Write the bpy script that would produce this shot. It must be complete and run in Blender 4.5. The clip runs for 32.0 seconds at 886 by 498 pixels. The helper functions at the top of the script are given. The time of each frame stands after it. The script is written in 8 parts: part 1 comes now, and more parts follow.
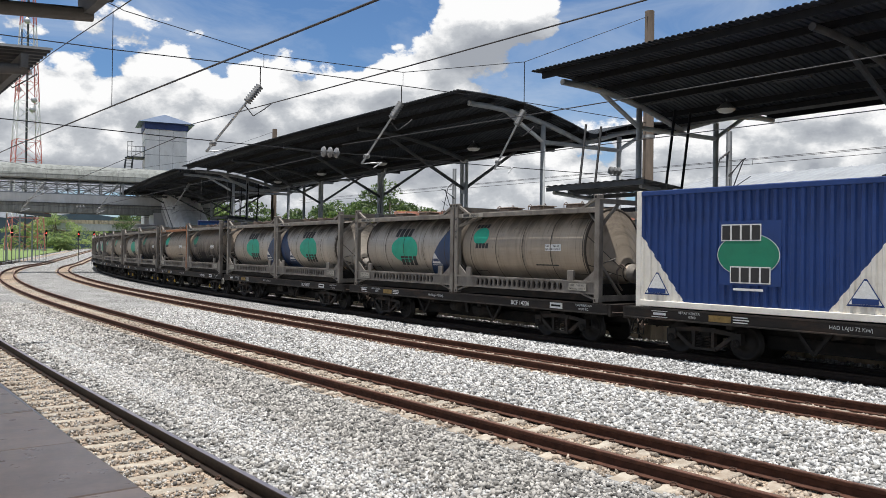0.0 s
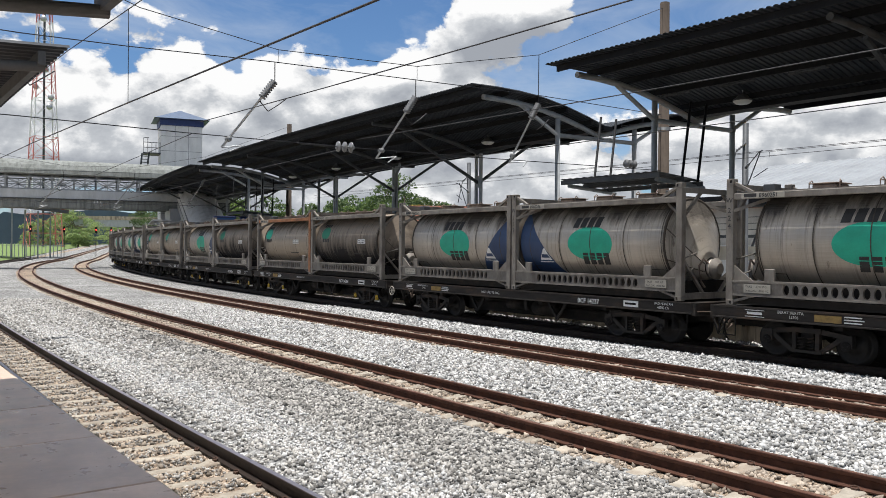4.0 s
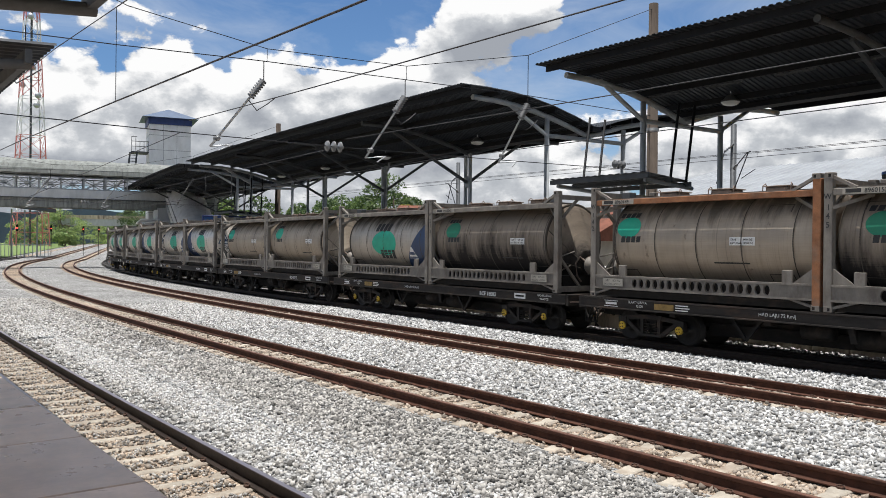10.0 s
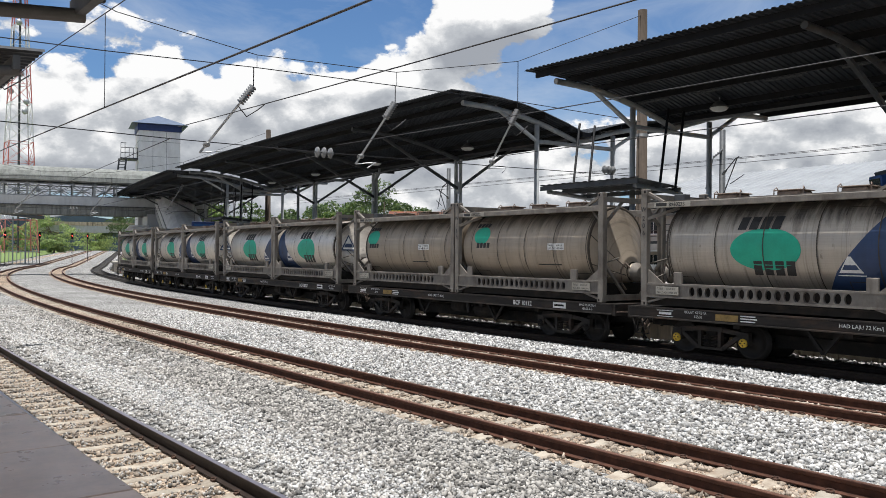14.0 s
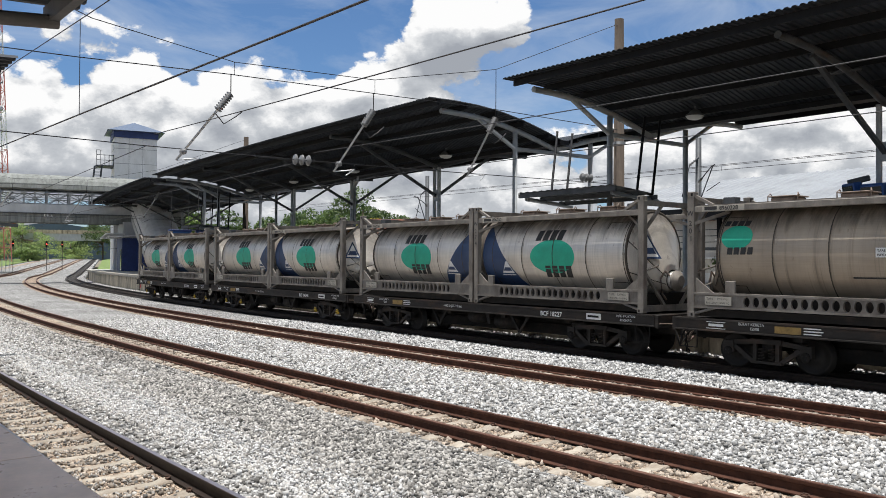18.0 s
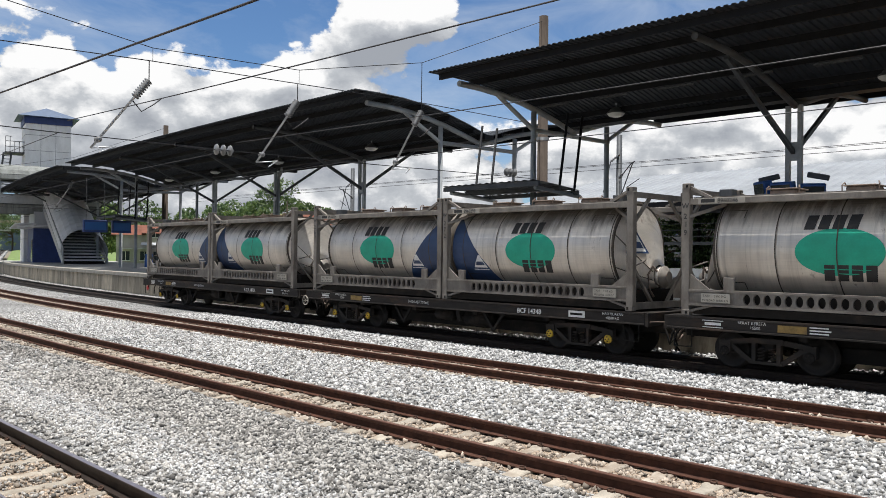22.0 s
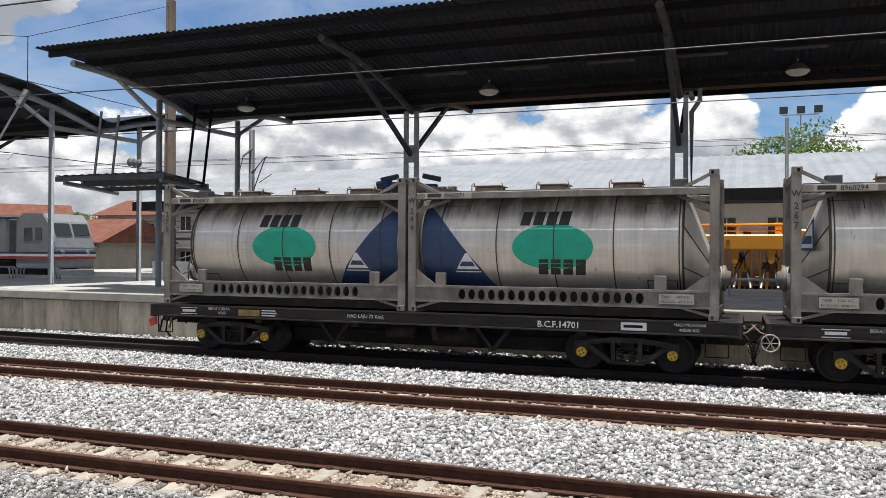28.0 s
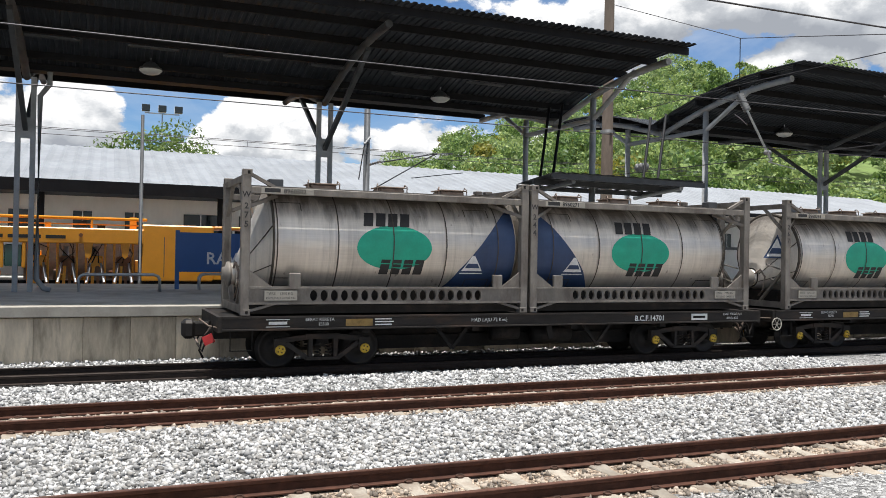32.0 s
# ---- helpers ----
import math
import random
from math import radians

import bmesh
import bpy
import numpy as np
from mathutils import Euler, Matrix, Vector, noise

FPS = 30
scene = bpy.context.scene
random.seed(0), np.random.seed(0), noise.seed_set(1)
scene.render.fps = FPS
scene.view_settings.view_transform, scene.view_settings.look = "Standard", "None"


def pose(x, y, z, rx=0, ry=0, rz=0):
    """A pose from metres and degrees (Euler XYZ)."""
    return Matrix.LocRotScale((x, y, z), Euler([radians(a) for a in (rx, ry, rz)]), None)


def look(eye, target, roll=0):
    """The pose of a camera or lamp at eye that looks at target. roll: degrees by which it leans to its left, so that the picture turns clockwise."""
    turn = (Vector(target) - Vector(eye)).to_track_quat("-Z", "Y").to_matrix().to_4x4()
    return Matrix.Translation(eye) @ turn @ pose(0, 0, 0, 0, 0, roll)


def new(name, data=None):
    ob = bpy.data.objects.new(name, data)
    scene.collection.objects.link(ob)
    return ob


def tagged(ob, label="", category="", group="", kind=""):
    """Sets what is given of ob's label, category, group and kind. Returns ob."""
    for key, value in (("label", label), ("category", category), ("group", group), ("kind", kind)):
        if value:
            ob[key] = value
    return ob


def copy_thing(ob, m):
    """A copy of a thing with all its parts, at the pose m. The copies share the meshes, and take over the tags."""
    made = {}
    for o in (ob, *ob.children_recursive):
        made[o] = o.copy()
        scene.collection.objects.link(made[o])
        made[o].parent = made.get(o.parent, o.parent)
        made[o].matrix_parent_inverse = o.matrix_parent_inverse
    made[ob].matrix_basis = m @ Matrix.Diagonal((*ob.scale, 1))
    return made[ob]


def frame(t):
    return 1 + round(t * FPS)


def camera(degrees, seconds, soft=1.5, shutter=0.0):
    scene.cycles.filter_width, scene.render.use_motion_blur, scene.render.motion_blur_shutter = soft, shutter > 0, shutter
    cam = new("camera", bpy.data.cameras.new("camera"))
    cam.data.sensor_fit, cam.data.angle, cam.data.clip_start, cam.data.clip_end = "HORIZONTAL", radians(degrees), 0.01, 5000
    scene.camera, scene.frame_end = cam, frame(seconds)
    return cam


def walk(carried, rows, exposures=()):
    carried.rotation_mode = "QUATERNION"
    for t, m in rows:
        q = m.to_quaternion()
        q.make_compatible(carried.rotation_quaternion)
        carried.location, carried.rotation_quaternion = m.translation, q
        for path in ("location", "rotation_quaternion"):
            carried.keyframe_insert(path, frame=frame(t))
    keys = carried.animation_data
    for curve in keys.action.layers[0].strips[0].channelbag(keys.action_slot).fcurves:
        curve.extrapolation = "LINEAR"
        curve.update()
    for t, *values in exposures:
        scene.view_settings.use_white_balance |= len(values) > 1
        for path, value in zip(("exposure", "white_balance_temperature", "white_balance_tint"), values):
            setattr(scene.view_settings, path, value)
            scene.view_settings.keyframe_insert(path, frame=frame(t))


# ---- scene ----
cam = camera(56.38, 32.0, 0.65)
PATH = [
    (0, pose(0.000, 0.000, 2.27, 90.30, -0.76, 51.75)),
    (0.5, pose(-0.001, -0.001, 2.27, 90.18, -0.59, 51.87)),
    (1, pose(-0.001, -0.001, 2.27, 90.09, -0.51, 51.99)),
    (1.5, pose(-0.002, -0.002, 2.27, 90.03, -0.48, 52.15)),
    (2, pose(-0.003, -0.004, 2.27, 89.96, -0.45, 52.33)),
    (2.5, pose(-0.004, -0.005, 2.27, 89.91, -0.44, 52.50)),
    (3, pose(-0.004, -0.005, 2.27, 89.92, -0.45, 52.63)),
    (3.5, pose(-0.005, -0.006, 2.27, 89.92, -0.46, 52.73)),
    (5.5, pose(-0.005, -0.007, 2.27, 89.65, -0.47, 52.86)),
    (6, pose(-0.005, -0.007, 2.27, 89.52, -0.46, 52.89)),
    (6.5, pose(-0.006, -0.007, 2.27, 89.47, -0.43, 52.92)),
    (7, pose(-0.006, -0.007, 2.27, 89.42, -0.41, 52.93)),
    (7.5, pose(-0.005, -0.007, 2.27, 89.41, -0.43, 52.85)),
    (8, pose(-0.005, -0.006, 2.27, 89.42, -0.49, 52.74)),
    (8.5, pose(-0.004, -0.005, 2.27, 89.45, -0.53, 52.56)),
    (9, pose(-0.003, -0.004, 2.27, 89.56, -0.57, 52.37)),
    (9.5, pose(-0.002, -0.003, 2.27, 89.71, -0.59, 52.18)),
    (10, pose(-0.001, -0.002, 2.27, 89.88, -0.58, 52.03)),
    (10.5, pose(-0.001, -0.001, 2.27, 90.06, -0.56, 51.88)),
    (11, pose(-0.000, -0.000, 2.27, 90.12, -0.54, 51.76)),
    (11.5, pose(0.000, 0.001, 2.27, 90.12, -0.51, 51.66)),
    (12, pose(0.001, 0.001, 2.27, 90.12, -0.50, 51.55)),
    (12.5, pose(0.001, 0.002, 2.27, 90.12, -0.50, 51.47)),
    (13, pose(0.002, 0.002, 2.27, 90.12, -0.48, 51.44)),
    (13.5, pose(0.002, 0.002, 2.27, 90.18, -0.45, 51.42)),
    (14, pose(0.002, 0.002, 2.27, 90.29, -0.43, 51.38)),
    (14.5, pose(0.002, 0.003, 2.27, 90.40, -0.41, 51.30)),
    (16.5, pose(0.005, 0.007, 2.27, 90.74, -0.45, 50.65)),
    (17, pose(0.006, 0.008, 2.27, 90.77, -0.38, 50.50)),
    (17.5, pose(0.007, 0.009, 2.27, 90.79, -0.32, 50.25)),
    (18, pose(0.009, 0.011, 2.27, 90.82, -0.30, 49.92)),
    (18.5, pose(0.011, 0.014, 2.27, 90.79, -0.33, 49.50)),
    (19, pose(0.013, 0.016, 2.27, 90.76, -0.39, 49.10)),
    (19.5, pose(0.015, 0.018, 2.27, 90.70, -0.46, 48.71)),
    (20, pose(0.018, 0.021, 2.27, 90.64, -0.51, 48.27)),
    (20.5, pose(0.021, 0.025, 2.27, 90.60, -0.55, 47.66)),
    (21, pose(0.025, 0.029, 2.27, 90.55, -0.58, 46.87)),
    (21.5, pose(0.031, 0.035, 2.27, 90.47, -0.60, 45.89)),
    (22, pose(0.037, 0.041, 2.27, 90.39, -0.63, 44.78)),
    (22.5, pose(0.044, 0.048, 2.27, 90.31, -0.65, 43.56)),
    (23, pose(0.051, 0.055, 2.27, 90.27, -0.64, 42.29)),
    (23.5, pose(0.059, 0.062, 2.27, 90.23, -0.59, 40.97)),
    (24, pose(0.067, 0.068, 2.27, 90.21, -0.50, 39.65)),
    (24.5, pose(0.075, 0.075, 2.27, 90.18, -0.35, 38.30)),
    (26.5, pose(0.125, 0.110, 2.27, 90.27, -0.06, 30.60)),
    (27, pose(0.147, 0.122, 2.27, 90.27, -0.20, 27.41)),
    (27.5, pose(0.173, 0.134, 2.27, 90.29, -0.26, 23.85)),
    (28, pose(0.201, 0.145, 2.27, 90.27, -0.31, 19.99)),
    (28.5, pose(0.233, 0.156, 2.27, 90.28, -0.32, 15.71)),
    (29, pose(0.269, 0.164, 2.27, 90.31, -0.26, 11.05)),
    (29.5, pose(0.309, 0.170, 2.27, 90.30, -0.21, 5.99)),
    (30, pose(0.351, 0.173, 2.27, 90.28, -0.23, 0.68)),
    (30.5, pose(0.394, 0.171, 2.27, 90.23, -0.35, -4.83)),
    (31, pose(0.439, 0.165, 2.27, 90.21, -0.59, -10.55)),
    (31.5, pose(0.484, 0.154, 2.27, 90.27, -0.85, -16.37)),
    (32, pose(0.527, 0.139, 2.27, 90.42, -1.06, -22.13)),
]
walk(cam, PATH, [(0, 0.28), (26.5, 0.28), (28, 0.32), (30, 0.38), (31, 0.42), (32, 0.42)])

# ---- world and light ----
def make_world():
    w = bpy.data.worlds.new("sky")
    scene.world = w
    w.use_nodes = True
    nt = w.node_tree
    nt.nodes.clear()
    N, L = nt.nodes.new, nt.links.new
    out = N("ShaderNodeOutputWorld")
    bg = N("ShaderNodeBackground")
    sky = N("ShaderNodeTexSky")
    sky.sky_type, sky.sun_disc = "NISHITA", False
    sky.sun_elevation, sky.sun_rotation = radians(SUN_EL), radians(SUN_ROT)
    sky.air_density, sky.dust_density, sky.ozone_density = 1.0, 0.15, 4.0
    geo = N("ShaderNodeTexCoord")
    # cumulus masses: soft lobes in the directions where the clouds stand, broken up by noise
    def vmath(op, a, b=None):
        n = N("ShaderNodeVectorMath")
        n.operation = op
        for i, v in enumerate((a, b)):
            if v is None:
                continue
            if isinstance(v, tuple):
                n.inputs[i].default_value = v
            else:
                L(v, n.inputs[i])
        return n
    def fmath(op, a, b=None, c=None, clamp=False):
        n = N("ShaderNodeMath")
        n.operation, n.use_clamp = op, clamp
        for i, v in enumerate((a, b, c)):
            if v is None:
                continue
            if isinstance(v, (int, float)):
                n.inputs[i].default_value = v
            else:
                L(v, n.inputs[i])
        return n.outputs[0]
    d = geo.outputs["Generated"]
    sep = N("ShaderNodeSeparateXYZ")
    L(d, sep.inputs[0])
    def noise_tex(vec, scale, detail, rough=0.55, dist=0.0):
        n = N("ShaderNodeTexNoise")
        n.inputs["Scale"].default_value, n.inputs["Detail"].default_value = scale, detail
        n.inputs["Roughness"].default_value, n.inputs["Distortion"].default_value = rough, dist
        L(vec, n.inputs["Vector"])
        return n.outputs["Fac"]
    lobes = [((-math.sin(radians(az)) * math.cos(radians(el)), math.cos(radians(az)) * math.cos(radians(el)), math.sin(radians(el))), size, gain) for az, el, size, gain in CLOUDS]
    def billows(vec):
        st = vmath("MULTIPLY", vec, (1.0, 1.0, 1.6)).outputs[0]
        def puffs(scale):
            n = N("ShaderNodeTexVoronoi")
            n.feature = "SMOOTH_F1"
            n.inputs["Scale"].default_value, n.inputs["Smoothness"].default_value = scale, 0.35
            L(st, n.inputs["Vector"])
            return n.outputs["Distance"]
        mixed = fmath("ADD", fmath("MULTIPLY", noise_tex(st, 6.0, 2.0, 0.5, 0.2), 0.5), fmath("MULTIPLY", noise_tex(st, 20.0, 8.0, 0.62, 0.1), 0.35))
        bumps = fmath("ADD", fmath("MULTIPLY", puffs(13.0), -0.16), fmath("MULTIPLY", puffs(31.0), -0.10))
        return fmath("MULTIPLY", fmath("SUBTRACT", fmath("ADD", mixed, bumps), 0.325), 2.5)
    def masses(vec):
        total = None
        for c, size, gain in lobes:
            dot = vmath("DOT_PRODUCT", vec, c).outputs["Value"]
            k = fmath("MULTIPLY", fmath("SUBTRACT", dot, 1.0), 1.0 / (1 - math.cos(radians(size))))
            lobe = fmath("MULTIPLY", fmath("EXPONENT", k), gain)
            total = lobe if total is None else fmath("ADD", total, lobe)
        z = N("ShaderNodeSeparateXYZ")
        L(vec, z.inputs[0])
        low = N("ShaderNodeMapRange")
        for key, v in (("From Min", 0.115), ("From Max", 0.235), ("To Min", 0.34), ("To Max", -0.08)):
            low.inputs[key].default_value = v
        L(z.outputs[2], low.inputs["Value"])
        top = N("ShaderNodeMapRange")
        for key, v in (("From Min", 0.33), ("From Max", 0.46), ("To Min", 0.0), ("To Max", 0.50)):
            top.inputs[key].default_value = v
        L(z.outputs[2], top.inputs["Value"])
        return fmath("ADD", total, fmath("ADD", low.outputs[0], top.outputs[0]))
    # the bank towards the far end of the line is the thickest and greyest
    bank = vmath("DOT_PRODUCT", d, (-math.sin(radians(75)), math.cos(radians(75)), 0.0)).outputs["Value"]
    leftward = fmath("MULTIPLY", fmath("SUBTRACT", bank, 0.84), 8.0, clamp=True)
    higher = vmath("NORMALIZE", vmath("ADD", d, (0.0, 0.0, 0.022)).outputs[0]).outputs[0]
    b0, b1, m0, m1 = billows(d), billows(higher), masses(d), masses(higher)
    cover = fmath("ADD", b0, m0)
    mask = N("ShaderNodeMapRange")
    mask.interpolation_type = "SMOOTHSTEP"
    mask.inputs["From Min"].default_value, mask.inputs["From Max"].default_value = 0.07, 0.17
    L(cover, mask.inputs["Value"])
    # bright where the cloud thins out upwards, grey in the bellies
    lit = fmath("ADD", fmath("ADD", fmath("MULTIPLY", fmath("SUBTRACT", b0, b1), 1.35), fmath("MULTIPLY", fmath("SUBTRACT", m0, m1), 2.6)), fmath("ADD", fmath("ADD", 0.53, fmath("MULTIPLY", b0, 0.25)), fmath("MULTIPLY", fmath("MINIMUM", fmath("SUBTRACT", sep.outputs[2], 0.18), 0.0), fmath("MULTIPLY", leftward, 1.8))))
    ramp = N("ShaderNodeValToRGB")
    ramp.color_ramp.elements[0].position, ramp.color_ramp.elements[0].color = 0.10, (0.37, 0.395, 0.44, 1)
    ramp.color_ramp.elements[1].position, ramp.color_ramp.elements[1].color = 0.92, (1.0, 1.0, 1.0, 1)
    e = ramp.color_ramp.elements.new(0.55)
    e.color = (0.56, 0.585, 0.62, 1)
    L(lit, ramp.inputs[0])
    cl = vmath("SCALE", ramp.outputs[0])
    cl.inputs["Scale"].default_value = CLOUD_GAIN
    mix = N("ShaderNodeMix")
    mix.data_type = "RGBA"
    L(mask.outputs[0], mix.inputs[0])
    deep = vmath("MULTIPLY", sky.outputs[0], (0.80, 0.98, 1.16)).outputs[0]
    # thin high veil in the blue
    veil = N("ShaderNodeMix")
    veil.data_type = "RGBA"
    wisp = N("ShaderNodeMapRange")
    for key, v in (("From Min", 0.42), ("From Max", 0.78), ("To Min", 0.0), ("To Max", 0.55)):
        wisp.inputs[key].default_value = v
    L(noise_tex(vmath("MULTIPLY", d, (1.0, 1.0, 3.2)).outputs[0], 5.0, 6.0, 0.6, 0.6), wisp.inputs["Value"])
    L(wisp.outputs[0], veil.inputs[0])
    L(deep, veil.inputs[6])
    veil.inputs[7].default_value = (6.4, 7.2, 8.4, 1)
    L(veil.outputs[2], mix.inputs[6])
    L(cl.outputs[0], mix.inputs[7])
    L(mix.outputs[2], bg.inputs["Color"])
    bg.inputs["Strength"].default_value = SKY_STRENGTH
    L(bg.outputs[0], out.inputs[0])


SUN_EL, SUN_AZ = 84.5, 180.0      # azimuth: degrees to the left of +y from which the sun shines
SUN_ROT = -SUN_AZ
SKY_STRENGTH, CLOUD_GAIN = 0.075, 10.8
CLOUDS = ((63.6, 11.4, 3.4, 0.46), (62.3, 13.4, 1.7, 0.22), (59.6, 11.2, 2.1, 0.30), (70.3, 11.2, 2.8, 0.36), (78, 9.5, 5.5, 0.34), (74, 8, 5, 0.2), (56, 11.6, 2.6, 0.40), (55.2, 13.2, 1.5, 0.18), (50.8, 15.4, 2.4, 0.40), (47.8, 15.9, 2.7, 0.46), (44.6, 15.4, 1.9, 0.36), (51, 11.2, 3.2, 0.22), (84, 9, 6, 0.15), (65.6, 8.4, 2.6, 0.26),
          (36, 7.5, 4.5, 0.26), (29, 8.5, 5, 0.24), (23, 9, 4.5, 0.24), (14, 9.2, 4, 0.24), (7.5, 8.5, 4, 0.22), (1.5, 9, 3, 0.26), (-8.8, 8.0, 2.8, 0.34), (-13, 9, 4, 0.2), (-47, 13.5, 3.6, 0.46), (-30, 15.6, 3.2, 0.55), (-36, 16, 3.0, 0.60), (-42, 16.6, 2.8, 0.55), (-48, 17, 3.4, 0.50), (-24, 15, 4, 0.4),
          (64, 17.2, 4.6, -0.42), (56.5, 17.4, 2.6, -0.30), (38.5, 15.8, 3.6, -0.40), (41.5, 11.8, 2.0, -0.22), (32, 15, 4, -0.3), (17.5, 10.0, 1.4, -0.18), (-4.6, 10.2, 2.5, -0.52), (-40.4, 12.5, 1.3, -0.34))
make_world()
sun = new("sun", bpy.data.lights.new("sun", "SUN"))
sun.data.energy, sun.data.angle, sun.data.color = 5.0, radians(0.6), (1.0, 0.965, 0.925)
sun.matrix_world = look((0, 0, 60), (math.sin(radians(SUN_AZ)) * math.cos(radians(SUN_EL)), -math.cos(radians(SUN_AZ)) * math.cos(radians(SUN_EL)), 60 - math.sin(radians(SUN_EL))))


# ---- materials ----
MATS = {}


def mat(name, color, rough=0.7, metal=0.0, var=0.25, scale=6.0, bump=0.0, bscale=40.0, dark=None, stain=0.0, stain_scale=1.3, stain_col=(0.05, 0.045, 0.04), island=0.0, objrand=0.0, stretch=(1, 1, 1), spec=0.5, rvar=0.1, stain_at=0.52):
    """A node material: base colour with variation at two scales, stains, bump and roughness change."""
    m = bpy.data.materials.new(name)
    m.use_nodes = True
    nt = m.node_tree
    N, L = nt.nodes.new, nt.links.new
    b = nt.nodes["Principled BSDF"]
    b.inputs["Metallic"].default_value = metal
    b.inputs["Specular IOR Level"].default_value = spec
    tc = N("ShaderNodeTexCoord")
    mp = N("ShaderNodeMapping")
    mp.inputs["Scale"].default_value = stretch
    if objrand:
        # each piece takes its own stretch of the pattern
        info, far, shift = N("ShaderNodeObjectInfo"), N("ShaderNodeVectorMath"), N("ShaderNodeVectorMath")
        far.operation, far.inputs[1].default_value = "MULTIPLY", (37.0, 23.0, 11.0)
        L(info.outputs["Random"], far.inputs[0])
        L(tc.outputs["Object"], shift.inputs[0])
        L(far.outputs[0], shift.inputs[1])
        L(shift.outputs[0], mp.inputs[0])
    else:
        L(tc.outputs["Object"], mp.inputs[0])
    def nz(s, det=5.0, rg=0.6):
        n = N("ShaderNodeTexNoise")
        n.inputs["Scale"].default_value, n.inputs["Detail"].default_value, n.inputs["Roughness"].default_value = s, det, rg
        L(mp.outputs[0], n.inputs["Vector"])
        return n.outputs["Fac"]
    def mixc(kind, fac, a, c):
        n = N("ShaderNodeMix")
        n.data_type, n.blend_type = "RGBA", kind
        for sock, v in ((n.inputs[0], fac), (n.inputs[6], a), (n.inputs[7], c)):
            if isinstance(v, (int, float)):
                sock.default_value = v
            elif isinstance(v, tuple):
                sock.default_value = (*v, 1) if len(v) == 3 else v
            else:
                L(v, sock)
        return n.outputs[2]
    def ramp(src, p0, c0, p1, c1):
        n = N("ShaderNodeValToRGB")
        e = n.color_ramp.elements
        e[0].position, e[0].color, e[1].position, e[1].color = p0, (*c0, 1), p1, (*c1, 1)
        L(src, n.inputs[0])
        return n.outputs[0]
    lo = dark or tuple(c * (1 - var) for c in color)
    hi = tuple(min(1.0, c * (1 + var * 0.6)) for c in color)
    col = ramp(nz(scale), 0.3, lo, 0.7, hi)
    fine = ramp(nz(scale * 9, 3.0), 0.3, (1 - var * 0.5,) * 3, 0.7, (1.0,) * 3)
    col = mixc("MULTIPLY", 1.0, col, fine)
    if stain:
        k = ramp(nz(stain_scale, 6.0, 0.65), stain_at, (0, 0, 0), stain_at + 0.2, (stain,) * 3)
        col = mixc("MIX", k, col, stain_col)
    if island:
        g = N("ShaderNodeNewGeometry")
        k = ramp(g.outputs["Random Per Island"], 0.0, (1 - island,) * 3, 1.0, (1 + island * 0.35,) * 3)
        col = mixc("MULTIPLY", 1.0, col, k)
    if objrand:
        o = N("ShaderNodeObjectInfo")
        k = ramp(o.outputs["Random"], 0.0, (1 - objrand,) * 3, 1.0, (1 + objrand * 0.4,) * 3)
        col = mixc("MULTIPLY", 1.0, col, k)
    L(col, b.inputs["Base Color"])
    r = N("ShaderNodeMapRange")
    r.inputs["To Min"].default_value, r.inputs["To Max"].default_value = max(0.02, rough - rvar), min(1.0, rough + rvar)
    L(nz(scale * 2.7), r.inputs["Value"])
    L(r.outputs[0], b.inputs["Roughness"])
    if bump:
        n = N("ShaderNodeBump")
        n.inputs["Strength"].default_value, n.inputs["Distance"].default_value = bump, 0.02
        L(nz(bscale, 4.0), n.inputs["Height"])
        L(n.outputs[0], b.inputs["Normal"])
    MATS[name] = m
    return m


